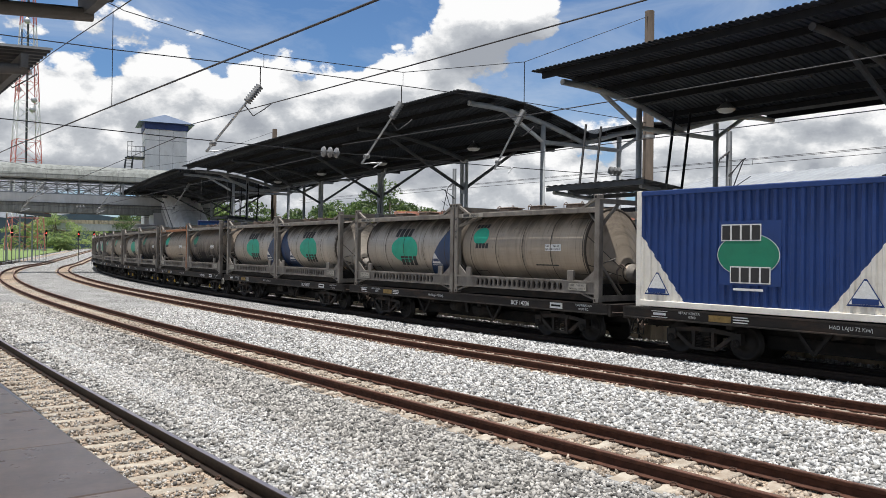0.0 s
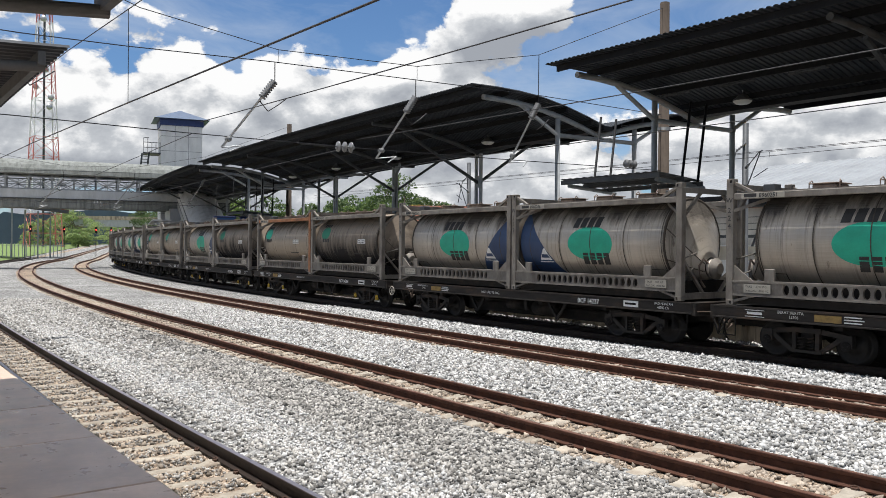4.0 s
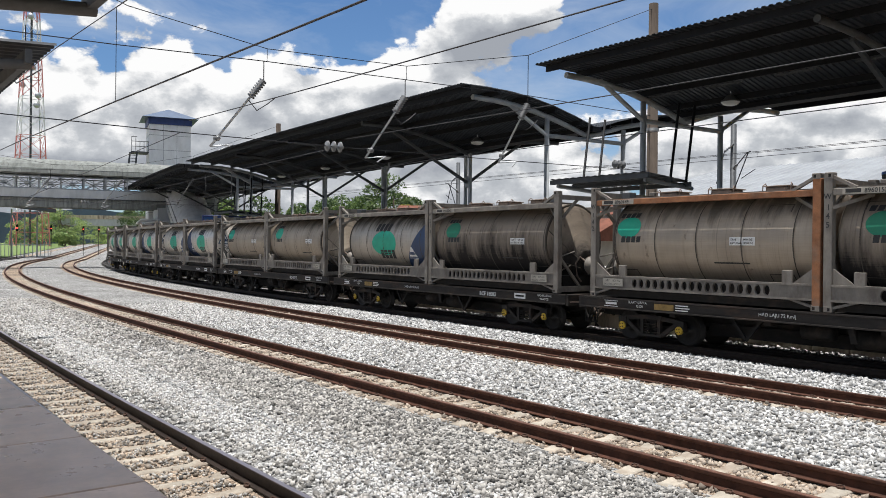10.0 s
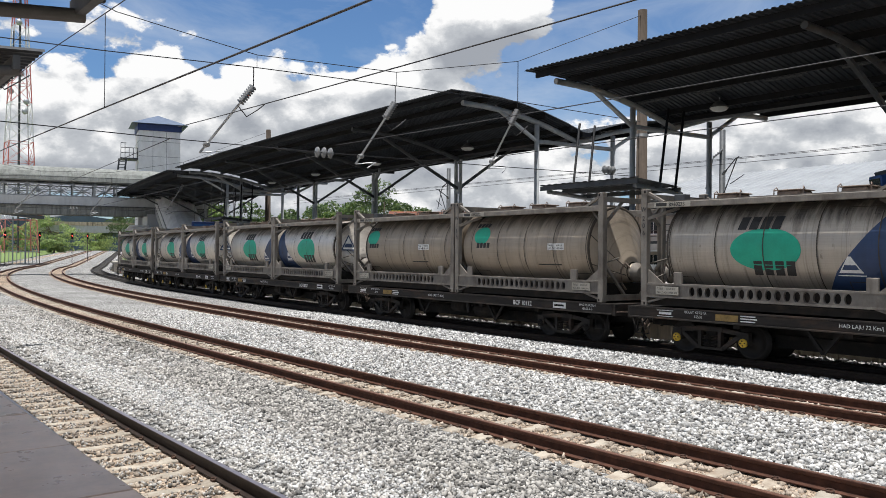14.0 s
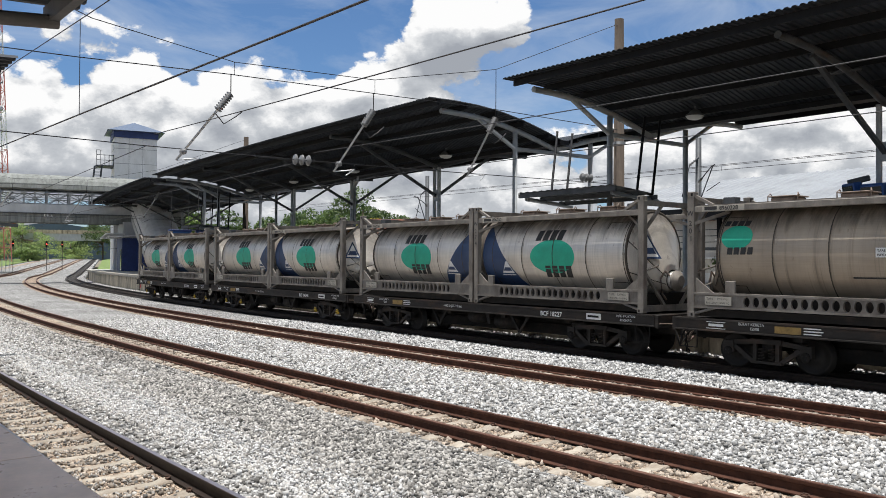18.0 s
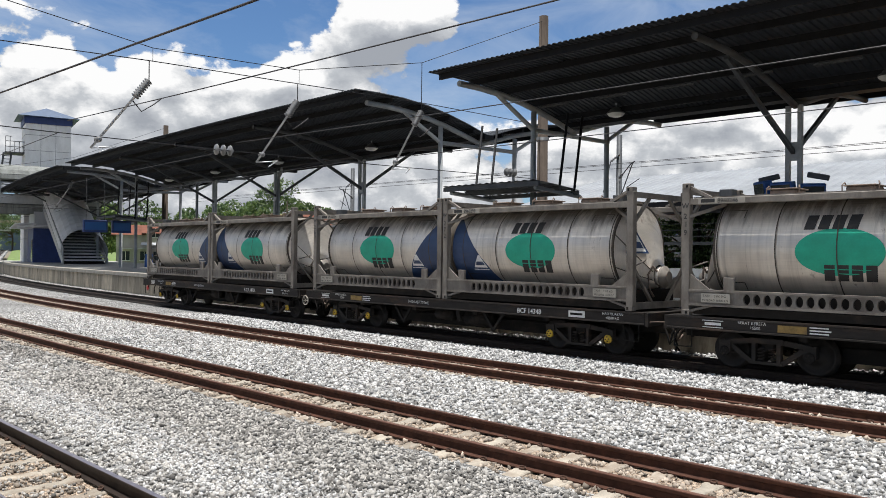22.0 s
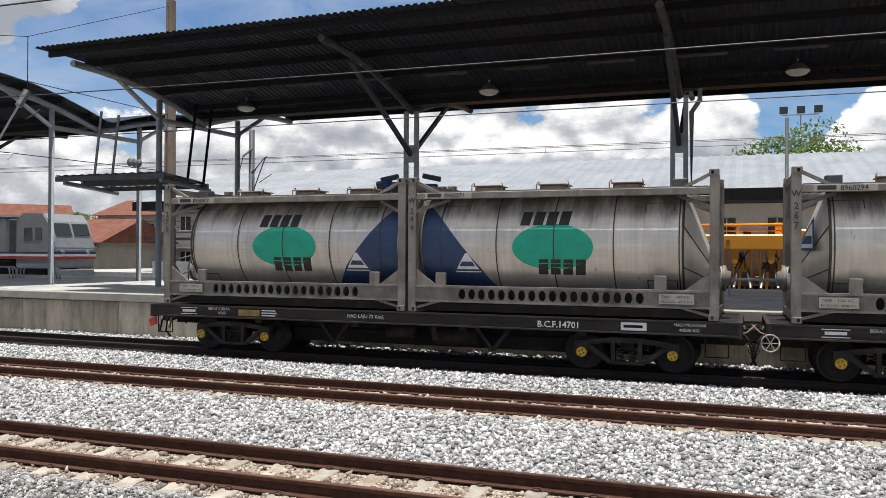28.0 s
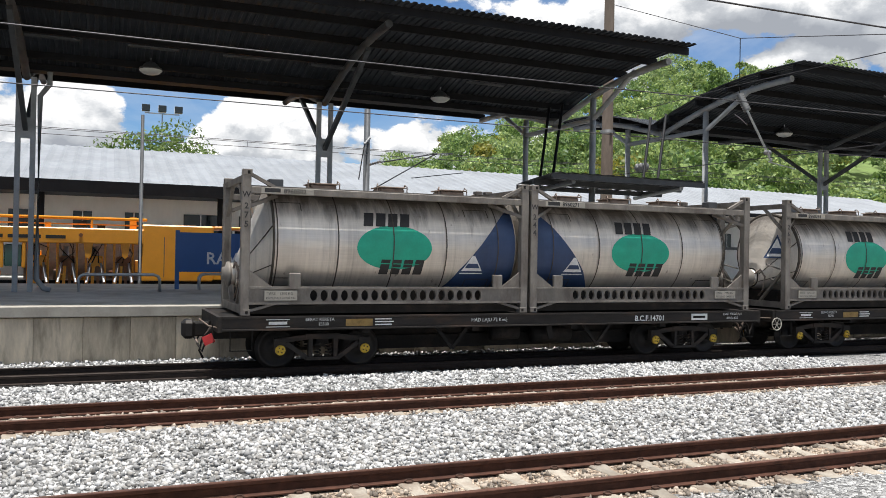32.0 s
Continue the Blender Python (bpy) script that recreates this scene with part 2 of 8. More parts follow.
def ballast_mat(name, dark, mid, pale):
    """Crushed stone: a Voronoi cell for each stone, with its own grey and relief."""
    m = bpy.data.materials.new(name)
    m.use_nodes = True
    nt = m.node_tree
    N, L = nt.nodes.new, nt.links.new
    b = nt.nodes["Principled BSDF"]
    b.inputs["Roughness"].default_value = 0.9
    tc = N("ShaderNodeTexCoord")
    v = N("ShaderNodeTexVoronoi")
    v.inputs["Scale"].default_value = 21.0
    L(tc.outputs["Object"], v.inputs["Vector"])
    e = N("ShaderNodeTexVoronoi")
    e.feature = "DISTANCE_TO_EDGE"
    e.inputs["Scale"].default_value = 21.0
    L(tc.outputs["Object"], e.inputs["Vector"])
    sep = N("ShaderNodeSeparateColor")
    L(v.outputs["Color"], sep.inputs[0])
    r = N("ShaderNodeValToRGB")
    els = r.color_ramp.elements
    els[0].position, els[0].color = 0.0, (*dark, 1)
    els[1].position, els[1].color = 1.0, (*pale, 1)
    x = els.new(0.45)
    x.color = (*mid, 1)
    L(sep.outputs[0], r.inputs[0])
    gap = N("ShaderNodeMapRange")
    gap.inputs["From Max"].default_value = 0.10
    gap.inputs["To Min"].default_value = 0.15
    L(e.outputs["Distance"], gap.inputs["Value"])
    n2 = N("ShaderNodeTexNoise")
    n2.inputs["Scale"].default_value, n2.inputs["Detail"].default_value = 0.35, 5.0
    L(tc.outputs["Object"], n2.inputs["Vector"])
    r2 = N("ShaderNodeMapRange")
    r2.inputs["From Min"].default_value, r2.inputs["From Max"].default_value = 0.3, 0.7
    r2.inputs["To Min"].default_value, r2.inputs["To Max"].default_value = 0.62, 1.1
    L(n2.outputs["Fac"], r2.inputs["Value"])
    mul = N("ShaderNodeMath")
    mul.operation = "MULTIPLY"
    L(gap.outputs[0], mul.inputs[0])
    L(r2.outputs[0], mul.inputs[1])
    sc = N("ShaderNodeVectorMath")
    sc.operation = "SCALE"
    L(r.outputs[0], sc.inputs[0])
    L(mul.outputs[0], sc.inputs["Scale"])
    L(sc.outputs[0], b.inputs["Base Color"])
    bp = N("ShaderNodeBump")
    bp.inputs["Strength"].default_value, bp.inputs["Distance"].default_value = 0.9, 0.04
    add = N("ShaderNodeMath")
    add.operation = "ADD"
    L(e.outputs["Distance"], add.inputs[0])
    L(sep.outputs[1], add.inputs[1])
    L(add.outputs[0], bp.inputs["Height"])
    L(bp.outputs[0], b.inputs["Normal"])
    MATS[name] = m
    return m


def leaf_mat(name, color):
    """Leaves that let some light through, each spray with its own green."""
    m = bpy.data.materials.new(name)
    m.use_nodes = True
    nt = m.node_tree
    N, L = nt.nodes.new, nt.links.new
    b, out = nt.nodes["Principled BSDF"], nt.nodes["Material Output"]
    b.inputs["Roughness"].default_value = 0.55
    g = N("ShaderNodeNewGeometry")
    r = N("ShaderNodeValToRGB")
    e = r.color_ramp.elements
    e[0].position, e[0].color = 0.0, (color[0] * 0.45, color[1] * 0.55, color[2] * 0.6, 1)
    e[1].position, e[1].color = 1.0, (min(1, color[0] * 1.5), min(1, color[1] * 1.3), color[2] * 1.1, 1)
    L(g.outputs["Random Per Island"], r.inputs[0])
    tc = N("ShaderNodeTexCoord")
    n = N("ShaderNodeTexNoise")
    n.inputs["Scale"].default_value, n.inputs["Detail"].default_value = 0.22, 3.0
    L(tc.outputs["Object"], n.inputs["Vector"])
    k = N("ShaderNodeMapRange")
    for key, v in (("From Min", 0.3), ("From Max", 0.7), ("To Min", 0.7), ("To Max", 1.2)):
        k.inputs[key].default_value = v
    L(n.outputs["Fac"], k.inputs["Value"])
    sc = N("ShaderNodeVectorMath")
    sc.operation = "SCALE"
    L(r.outputs[0], sc.inputs[0])
    L(k.outputs[0], sc.inputs["Scale"])
    L(sc.outputs[0], b.inputs["Base Color"])
    t = N("ShaderNodeBsdfTranslucent")
    L(sc.outputs[0], t.inputs["Color"])
    mx = N("ShaderNodeMixShader")
    mx.inputs[0].default_value = 0.42
    L(b.outputs[0], mx.inputs[1])
    L(t.outputs[0], mx.inputs[2])
    L(mx.outputs[0], out.inputs["Surface"])
    MATS[name] = m
    return m


def tank_mat(name, color, soot, soot_from, amount, rough, falls=False, drips=0.35):
    """Brushed steel skin: streaks round the barrel, soot that runs down from the hatches in uneven tongues."""
    m = bpy.data.materials.new(name)
    m.use_nodes = True
    nt = m.node_tree
    N, L = nt.nodes.new, nt.links.new
    b = nt.nodes["Principled BSDF"]
    b.inputs["Metallic"].default_value = 0.5
    tc = N("ShaderNodeTexCoord")
    # each tank takes its own stretch of the dirt
    info, far, shift = N("ShaderNodeObjectInfo"), N("ShaderNodeVectorMath"), N("ShaderNodeVectorMath")
    far.operation, far.inputs[1].default_value = "MULTIPLY", (41.0, 17.0, 9.0)
    L(info.outputs["Random"], far.inputs[0])
    L(tc.outputs["Object"], shift.inputs[0])
    L(far.outputs[0], shift.inputs[1])
    def nz(stretch, scale, det, rg=0.6):
        mp = N("ShaderNodeMapping")
        mp.inputs["Scale"].default_value = stretch
        L(shift.outputs[0], mp.inputs[0])
        n = N("ShaderNodeTexNoise")
        n.inputs["Scale"].default_value, n.inputs["Detail"].default_value, n.inputs["Roughness"].default_value = scale, det, rg
        L(mp.outputs[0], n.inputs["Vector"])
        return n.outputs["Fac"]
    def rng_(src, a, c, lo, hi):
        n = N("ShaderNodeMapRange")
        for k, v in (("From Min", a), ("From Max", c), ("To Min", lo), ("To Max", hi)):
            n.inputs[k].default_value = v
        L(src, n.inputs["Value"])
        return n.outputs[0]
    def op(kind, a, c):
        n = N("ShaderNodeMath")
        n.operation = kind
        for i, v in enumerate((a, c)):
            if isinstance(v, (int, float)):
                n.inputs[i].default_value = v
            else:
                L(v, n.inputs[i])
        return n.outputs[0]
    broad, streak, fine = nz((0.8, 0.4, 0.4), 1.6, 4.0), nz((6.0, 0.35, 0.35), 2.2, 5.0), nz((0.25, 9, 9), 5.0, 4.0)
    tone = op("ADD", op("ADD", rng_(broad, 0.3, 0.7, 0.82, 1.06), rng_(streak, 0.3, 0.7, -0.10, 0.06)), rng_(fine, 0.3, 0.7, -0.06, 0.05))
    col = N("ShaderNodeVectorMath")
    col.operation = "SCALE"
    col.inputs[0].default_value = color
    L(tone, col.inputs["Scale"])
    sep = N("ShaderNodeSeparateXYZ")
    L(tc.outputs["Object"], sep.inputs[0])
    tongue = nz((1.5, 0.3, 0.22), 2.2, 7.0, 0.68)
    over = op("SUBTRACT", 1.385 + soot_from, sep.outputs[2]) if falls else op("SUBTRACT", sep.outputs[2], 1.385 + soot_from)
    high = op("ADD", over, op("MULTIPLY", op("SUBTRACT", tongue, 0.5), 1.9))
    k = op("MULTIPLY", rng_(high, -0.30 if falls else -0.1, 0.55 if falls else 0.32, 0.0, amount), rng_(fine, 0.3, 0.7, 0.75, 1.0))
    mix = N("ShaderNodeMix")
    mix.data_type = "RGBA"
    L(k, mix.inputs[0])
    L(col.outputs[0], mix.inputs[6])
    mix.inputs[7].default_value = (*soot, 1)
    spots = nz((1.0, 1.0, 0.35), 7.0, 5.0)
    mix2 = N("ShaderNodeMix")
    mix2.data_type = "RGBA"
    L(rng_(spots, 0.64, 0.72, 0.0, 0.55), mix2.inputs[0])
    L(mix.outputs[2], mix2.inputs[6])
    mix2.inputs[7].default_value = (soot[0] * 1.3, soot[1] * 1.1, soot[2], 1)
    # narrow runs of grime down the skin and a blotchy film
    runs = op("MULTIPLY", rng_(nz((8.0, 0.22, 0.10), 1.7, 6.0, 0.7), 0.52, 0.70, 0.0, drips), rng_(nz((0.9, 0.5, 0.5), 1.3, 4.0), 0.38, 0.62, 0.15, 1.0))
    mix3 = N("ShaderNodeMix")
    mix3.data_type = "RGBA"
    L(runs, mix3.inputs[0])
    L(mix2.outputs[2], mix3.inputs[6])
    mix3.inputs[7].default_value = (0.045, 0.036, 0.029, 1)
    L(mix3.outputs[2], b.inputs["Base Color"])
    L(op("ADD", rng_(streak, 0.3, 0.7, rough - 0.1, rough + 0.12), op("MULTIPLY", k, 0.4)), b.inputs["Roughness"])
    L(op("SUBTRACT", 0.6, op("MULTIPLY", k, 0.58)), b.inputs["Metallic"])
    bp = N("ShaderNodeBump")
    bp.inputs["Strength"].default_value, bp.inputs["Distance"].default_value = 0.12, 0.02
    L(broad, bp.inputs["Height"])
    L(bp.outputs[0], b.inputs["Normal"])
    MATS[name] = m
    return m


BALLAST = ballast_mat("crushed_stone_bed", (0.10, 0.10, 0.098), (0.33, 0.33, 0.325), (0.60, 0.60, 0.59))
BALLASTTAN = ballast_mat("dusty_stone_bed", (0.17, 0.12, 0.085), (0.42, 0.32, 0.235), (0.58, 0.47, 0.36))
# the shade under the train is put into this bed's colour
BALLASTSHADE = ballast_mat("shade_dark_stone_bed", (0.012, 0.011, 0.01), (0.03, 0.027, 0.025), (0.06, 0.055, 0.05))
STONE = mat("crushed_stone", (0.57, 0.57, 0.565), 0.9, var=0.25, scale=30, island=0.72, stain=0.5, stain_scale=0.45, stain_col=(0.25, 0.25, 0.245), stretch=(0.45, 1, 1))
STONEGREY = mat("grey_brown_crushed_stone", (0.45, 0.435, 0.41), 0.9, var=0.3, scale=30, island=0.80, stain=0.6, stain_scale=0.5, stain_col=(0.17, 0.155, 0.14), stretch=(0.4, 1, 1))
STONEPALE = mat("dusty_white_stone_chips", (0.63, 0.63, 0.625), 0.92, var=0.18, scale=30, island=0.5)
STONETAN = mat("dusty_tan_stone", (0.42, 0.355, 0.29), 0.95, var=0.25, scale=30, island=0.72)
# near-black stones that carry the train's shade in their colour
STONESHADE = mat("shade_black_stone", (0.035, 0.032, 0.03), 0.8, var=0.3, scale=30, island=0.5)
RUST = mat("rusty_rail_steel", (0.092, 0.040, 0.026), 0.75, 0.15, 0.4, 9, 0.2, 120, stain=0.5, stain_col=(0.05, 0.025, 0.018), spec=0.25)
RAILTOP = mat("rusty_rail_head", (0.17, 0.085, 0.06), 0.5, 0.35, 0.3, 7)
RAILBRIGHT = mat("worn_rail_head", (0.42, 0.38, 0.40), 0.35, 0.85, 0.2, 7)
CLIP = mat("rusty_clip", (0.09, 0.05, 0.035), 0.8, 0.2, 0.3, 30)
SLEEPER = mat("weathered_concrete_sleeper", (0.40, 0.36, 0.30), 0.9, var=0.3, scale=5, bump=0.3, bscale=60, stain=0.7, stain_scale=2.2, stain_col=(0.19, 0.135, 0.095), stain_at=0.45, objrand=0.25)
PLATFORMTOP = mat("grey_block_platform_top", (0.45, 0.445, 0.425), 0.85, var=0.25, scale=1.5, bump=0.2, bscale=18, stain=0.7, stain_scale=0.6, stain_col=(0.19, 0.195, 0.145))
PAVING = mat("grey_brown_platform_slab", (0.68, 0.49, 0.38), 0.3, var=0.25, scale=2.5, bump=0.05, bscale=80, stain=0.55, stain_scale=0.9, stain_col=(0.27, 0.235, 0.20), objrand=0.2)
CONCRETE = mat("stained_platform_concrete", (0.68, 0.58, 0.44), 0.9, var=0.3, scale=1.2, bump=0.25, bscale=30, stain=0.85, stain_scale=0.9, stain_col=(0.13, 0.105, 0.08), stretch=(1.3, 1.3, 0.28), objrand=0.25, stain_at=0.47)
PANELWALL = mat("streaked_precast_concrete", (0.68, 0.59, 0.45), 0.9, var=0.35, scale=1.6, bump=0.25, bscale=30, stain=0.85, stain_scale=1.5, stain_col=(0.13, 0.105, 0.075), stretch=(1.6, 1.6, 0.35), objrand=0.3, stain_at=0.51)
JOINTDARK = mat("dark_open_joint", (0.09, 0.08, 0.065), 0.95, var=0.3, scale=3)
BRIGHTWALL = mat("white_building_wall", (0.82, 0.83, 0.82), 0.7, var=0.08, scale=0.8, stain=0.25, stain_col=(0.6, 0.58, 0.54), stretch=(1, 1, 0.4))
COPING = mat("light_concrete_coping", (0.36, 0.34, 0.295), 0.85, var=0.2, scale=2, bump=0.15, stain=0.4, stain_col=(0.2, 0.18, 0.15))
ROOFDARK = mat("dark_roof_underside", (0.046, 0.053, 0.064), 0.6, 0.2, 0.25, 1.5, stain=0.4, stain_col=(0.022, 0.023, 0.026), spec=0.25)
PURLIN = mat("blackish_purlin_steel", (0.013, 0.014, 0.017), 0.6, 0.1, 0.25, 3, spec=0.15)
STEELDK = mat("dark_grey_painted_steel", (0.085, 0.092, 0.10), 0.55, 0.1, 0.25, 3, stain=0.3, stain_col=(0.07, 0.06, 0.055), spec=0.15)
HOUSEWALL = mat("weathered_house_plaster", (0.40, 0.385, 0.355), 0.85, 0, 0.2, 0.6, stain=0.6, stain_col=(0.26, 0.24, 0.21), stretch=(1, 1, 0.4))
RAILDARK = mat("dark_brown_rail", (0.035, 0.024, 0.019), 0.6, 0.2, 0.4, 9, spec=0.3)
OLDYELLOW = mat("faded_dark_yellow_paint", (0.40, 0.25, 0.05), 0.6, 0, 0.2, 2, stain=0.4, stain_col=(0.16, 0.10, 0.04))
STEELMID = mat("grey_painted_column_steel", (0.32, 0.345, 0.36), 0.55, 0.1, 0.2, 3, stain=0.35, stain_col=(0.15, 0.13, 0.11))
STEELLT = mat("light_grey_painted_steel", (0.30, 0.32, 0.335), 0.65, 0.0, 0.18, 3, stain=0.45, stain_col=(0.16, 0.14, 0.12), spec=0.15)
MASTC = mat("weathered_concrete_mast", (0.088, 0.072, 0.060), 0.9, var=0.35, scale=2, bump=0.1, stain=0.6, stain_col=(0.06, 0.047, 0.038), stretch=(1, 1, 0.3), spec=0.08)
WHITE = mat("off_white_paint", (0.72, 0.73, 0.74), 0.6, 0, 0.12, 1.5, stain=0.4, stain_col=(0.45, 0.43, 0.4), stretch=(1, 1, 0.4))
GREYPANEL = mat("grey_metal_cladding", (0.50, 0.52, 0.53), 0.5, 0.2, 0.15, 1.2, stain=0.45, stain_col=(0.3, 0.3, 0.29), stretch=(1, 1, 0.3))
BLUEPAINT = mat("dark_blue_paint", (0.02, 0.045, 0.17), 0.5, 0, 0.25, 3)
WHITEROOF = mat("weathered_white_metal_roof", (0.27, 0.29, 0.315), 0.55, 0.1, 0.2, 0.6, stain=0.5, stain_col=(0.22, 0.235, 0.25), stain_scale=0.4)
FRAMEGREY = mat("grimy_grey_frame_paint", (0.22, 0.20, 0.175), 0.65, 0.1, 0.3, 3.5, stain=0.8, stain_col=(0.075, 0.060, 0.050), stretch=(1, 1, 0.5), stain_at=0.48, stain_scale=2.0)
UNDER = mat("black_grimy_underframe", (0.014, 0.0125, 0.0115), 0.8, 0.0, 0.4, 5, stain=0.7, stain_col=(0.055, 0.040, 0.030), spec=0.25)
SILL = mat("dusty_black_sill_paint", (0.032, 0.028, 0.025), 0.7, 0.0, 0.4, 3, stain=0.7, stain_col=(0.085, 0.052, 0.035), stain_scale=1.6, spec=0.25, stretch=(0.5, 1, 2))
WHEEL = mat("dark_wheel_steel", (0.026, 0.023, 0.021), 0.6, 0.5, 0.3, 8)
YELLOW = mat("yellow_axle_cap", (0.62, 0.40, 0.03), 0.6, 0, 0.3, 20, stain=0.5, stain_col=(0.15, 0.1, 0.03), stain_scale=9)
OCHRE = mat("worn_ochre_paint", (0.34, 0.22, 0.07), 0.75, 0, 0.4, 8, stain=0.7, stain_col=(0.05, 0.035, 0.025), stain_scale=4)
TEXTW = mat("white_lettering", (0.78, 0.78, 0.76), 0.7, var=0.15, scale=20)
TEXTK = mat("black_lettering", (0.028, 0.027, 0.027), 0.6, var=0.2, scale=20)
GREEN = mat("green_logo_paint", (0.012, 0.41, 0.265), 0.5, 0, 0.15, 3, stain=0.3, stain_col=(0.03, 0.2, 0.14))
GREENDK = mat("deep_green_logo_paint", (0.01, 0.20, 0.11), 0.5, 0, 0.12, 3)
TANKBLUE = mat("dark_blue_tank_paint", (0.026, 0.056, 0.135), 0.45, 0, 0.2, 3, stain=0.35, stain_col=(0.02, 0.035, 0.09), stretch=(1, 1, 0.3))
BOXBLUE = mat("blue_box_paint", (0.008, 0.040, 0.175), 0.5, 0, 0.15, 2, stain=0.3, stain_col=(0.01, 0.04, 0.18))
BOXWHITE = mat("white_box_paint", (0.80, 0.765, 0.69), 0.55, 0, 0.12, 2, stain=0.4, stain_col=(0.35, 0.3, 0.26))
TANK = tank_mat("dull_stainless_tank", (0.72, 0.67, 0.60), (0.12, 0.102, 0.088), 0.60, 0.92, 0.42)
TANKGRIMY = tank_mat("grimy_stainless_tank", (0.50, 0.45, 0.385), (0.05, 0.042, 0.036), 0.52, 1.0, 0.48, False, 0.85)
TANKDIRTY = tank_mat("sooty_stainless_tank", (0.33, 0.275, 0.22), (0.016, 0.0135, 0.012), 0.0, 1.25, 0.6, True, 0.75)
TANKTAN = tank_mat("tan_grimy_tank", (0.43, 0.365, 0.29), (0.085, 0.068, 0.054), 0.60, 0.85, 0.56, False, 0.6)
SEAM = mat("dark_weld_seam", (0.10, 0.085, 0.07), 0.7, 0.4, 0.3, 9)
HATCH = mat("brown_grey_hatch", (0.21, 0.16, 0.13), 0.75, 0.1, 0.3, 8)
RUSTFRAME = mat("rusty_orange_frame", (0.30, 0.13, 0.06), 0.8, 0.1, 0.4, 4, stain=0.6, stain_col=(0.2, 0.18, 0.15))
WIRE = mat("dark_contact_wire", (0.05, 0.05, 0.055), 0.6, 0.5, 0.2, 10)
PORCELAIN = mat("grey_insulator", (0.20, 0.205, 0.21), 0.3, 0, 0.2, 9)
BRIDGEROOF = mat("weathered_green_grey_roof", (0.25, 0.265, 0.255), 0.8, 0.0, 0.25, 0.8, stain=0.75, stain_col=(0.10, 0.11, 0.10), stretch=(2.0, 2.0, 0.3), spec=0.15, stain_at=0.48)
GALV = mat("galvanised_steel", (0.45, 0.47, 0.49), 0.45, 0.6, 0.15, 6)
ORANGE = mat("orange_machine_paint", (0.97, 0.40, 0.025), 0.4, 0, 0.08, 1.5, stain=0.12, stain_col=(0.45, 0.17, 0.03))
DARKGLASS = mat("dark_window_glass", (0.02, 0.03, 0.035), 0.12, 0, 0.2, 3)
GREENGLASS = mat("green_tinted_glass", (0.02, 0.10, 0.085), 0.12, 0, 0.2, 3)
LAMPW = mat("lamp_diffuser", (0.62, 0.64, 0.62), 0.35, 0, 0.1, 5)
SIGNBLUE = mat("blue_sign_panel", (0.02, 0.10, 0.30), 0.4, 0, 0.08, 2)
BINBLUE = mat("blue_plastic_bin", (0.02, 0.085, 0.30), 0.45, 0, 0.15, 4)
REDPAINT = mat("red_paint", (0.5, 0.03, 0.03), 0.5, 0, 0.2, 8)
TILEROOF = mat("brown_red_tile_roof", (0.20, 0.085, 0.06), 0.85, 0, 0.3, 1.5, stain=0.4, spec=0.1)
BARK = mat("bark", (0.12, 0.095, 0.07), 0.9, 0, 0.3, 4)
LEAF = leaf_mat("tropical_foliage", (0.13, 0.215, 0.055))
LEAFLIGHT = leaf_mat("yellow_green_foliage", (0.26, 0.27, 0.05))
LEAFDARK = leaf_mat("dark_green_foliage", (0.105, 0.17, 0.065))
LEAFHILL = leaf_mat("bright_forest_foliage", (0.30, 0.42, 0.17))
LEAFMID = leaf_mat("mid_green_forest_foliage", (0.17, 0.28, 0.09))
GRASS = mat("rough_grass", (0.15, 0.22, 0.06), 0.9, 0, 0.35, 0.6, 0.3, 20)
EARTH = mat("brown_earth", (0.20, 0.17, 0.12), 0.95, 0, 0.35, 0.15, 0.3, 6, stain=0.6, stain_scale=0.05, stain_col=(0.08, 0.12, 0.035))
HILLBLUE = mat("far_hill_haze", (0.075, 0.12, 0.155), 0.95, 0, 0.25, 0.01)
LOCOGREY = mat("grey_locomotive_paint", (0.25, 0.265, 0.28), 0.5, 0, 0.15, 2, stain=0.3, stain_col=(0.14, 0.13, 0.12))
REDGLOW = bpy.data.materials.new("red_signal_light")
REDGLOW.use_nodes = True
REDGLOW.node_tree.nodes["Principled BSDF"].inputs["Base Color"].default_value = (0.8, 0.02, 0.02, 1)
REDGLOW.node_tree.nodes["Principled BSDF"].inputs["Emission Color"].default_value = (1.0, 0.05, 0.04, 1)
REDGLOW.node_tree.nodes["Principled BSDF"].inputs["Emission Strength"].default_value = 6.0


# ---- geometry helpers: d runs from the camera across the tracks, s along them to the right ----
CY = 555.0
D1, D2, D3, D4 = 3.07, 7.94, 12.80, 17.0
ZP = 1.08


def alignment():
    """The line d = 0 from s = -320 to 200, every half metre: place and heading. The curve tightens past the far end of the platforms."""
    step, line = 0.5, {}
    for way in (1, -1):
        x = y = a = 0.0
        line[0] = (0.0, 0.0, 0.0)
        for i in range(1, 400 if way > 0 else 640):
            s = way * i * step
            bend = 1 / 555.0
            if s < -30:
                bend = 1 / 555.0 + (1 / 365.0 - 1 / 555.0) * min(1.0, (-s - 30) / 15.0)
            if s < -128:
                bend = 0.0
            mid = a + way * bend * step / 2
            x, y, a = x + way * step * math.cos(mid), y + way * step * math.sin(mid), a + way * bend * step
            line[way * i] = (x, y, a)
    return line


LINE = alignment()


def ref(s):
    k = s / 0.5
    i = math.floor(k)
    (x0, y0, a0), (x1, y1, a1) = LINE[i], LINE[i + 1]
    f = k - i
    return x0 + (x1 - x0) * f, y0 + (y1 - y0) * f, a0 + (a1 - a0) * f


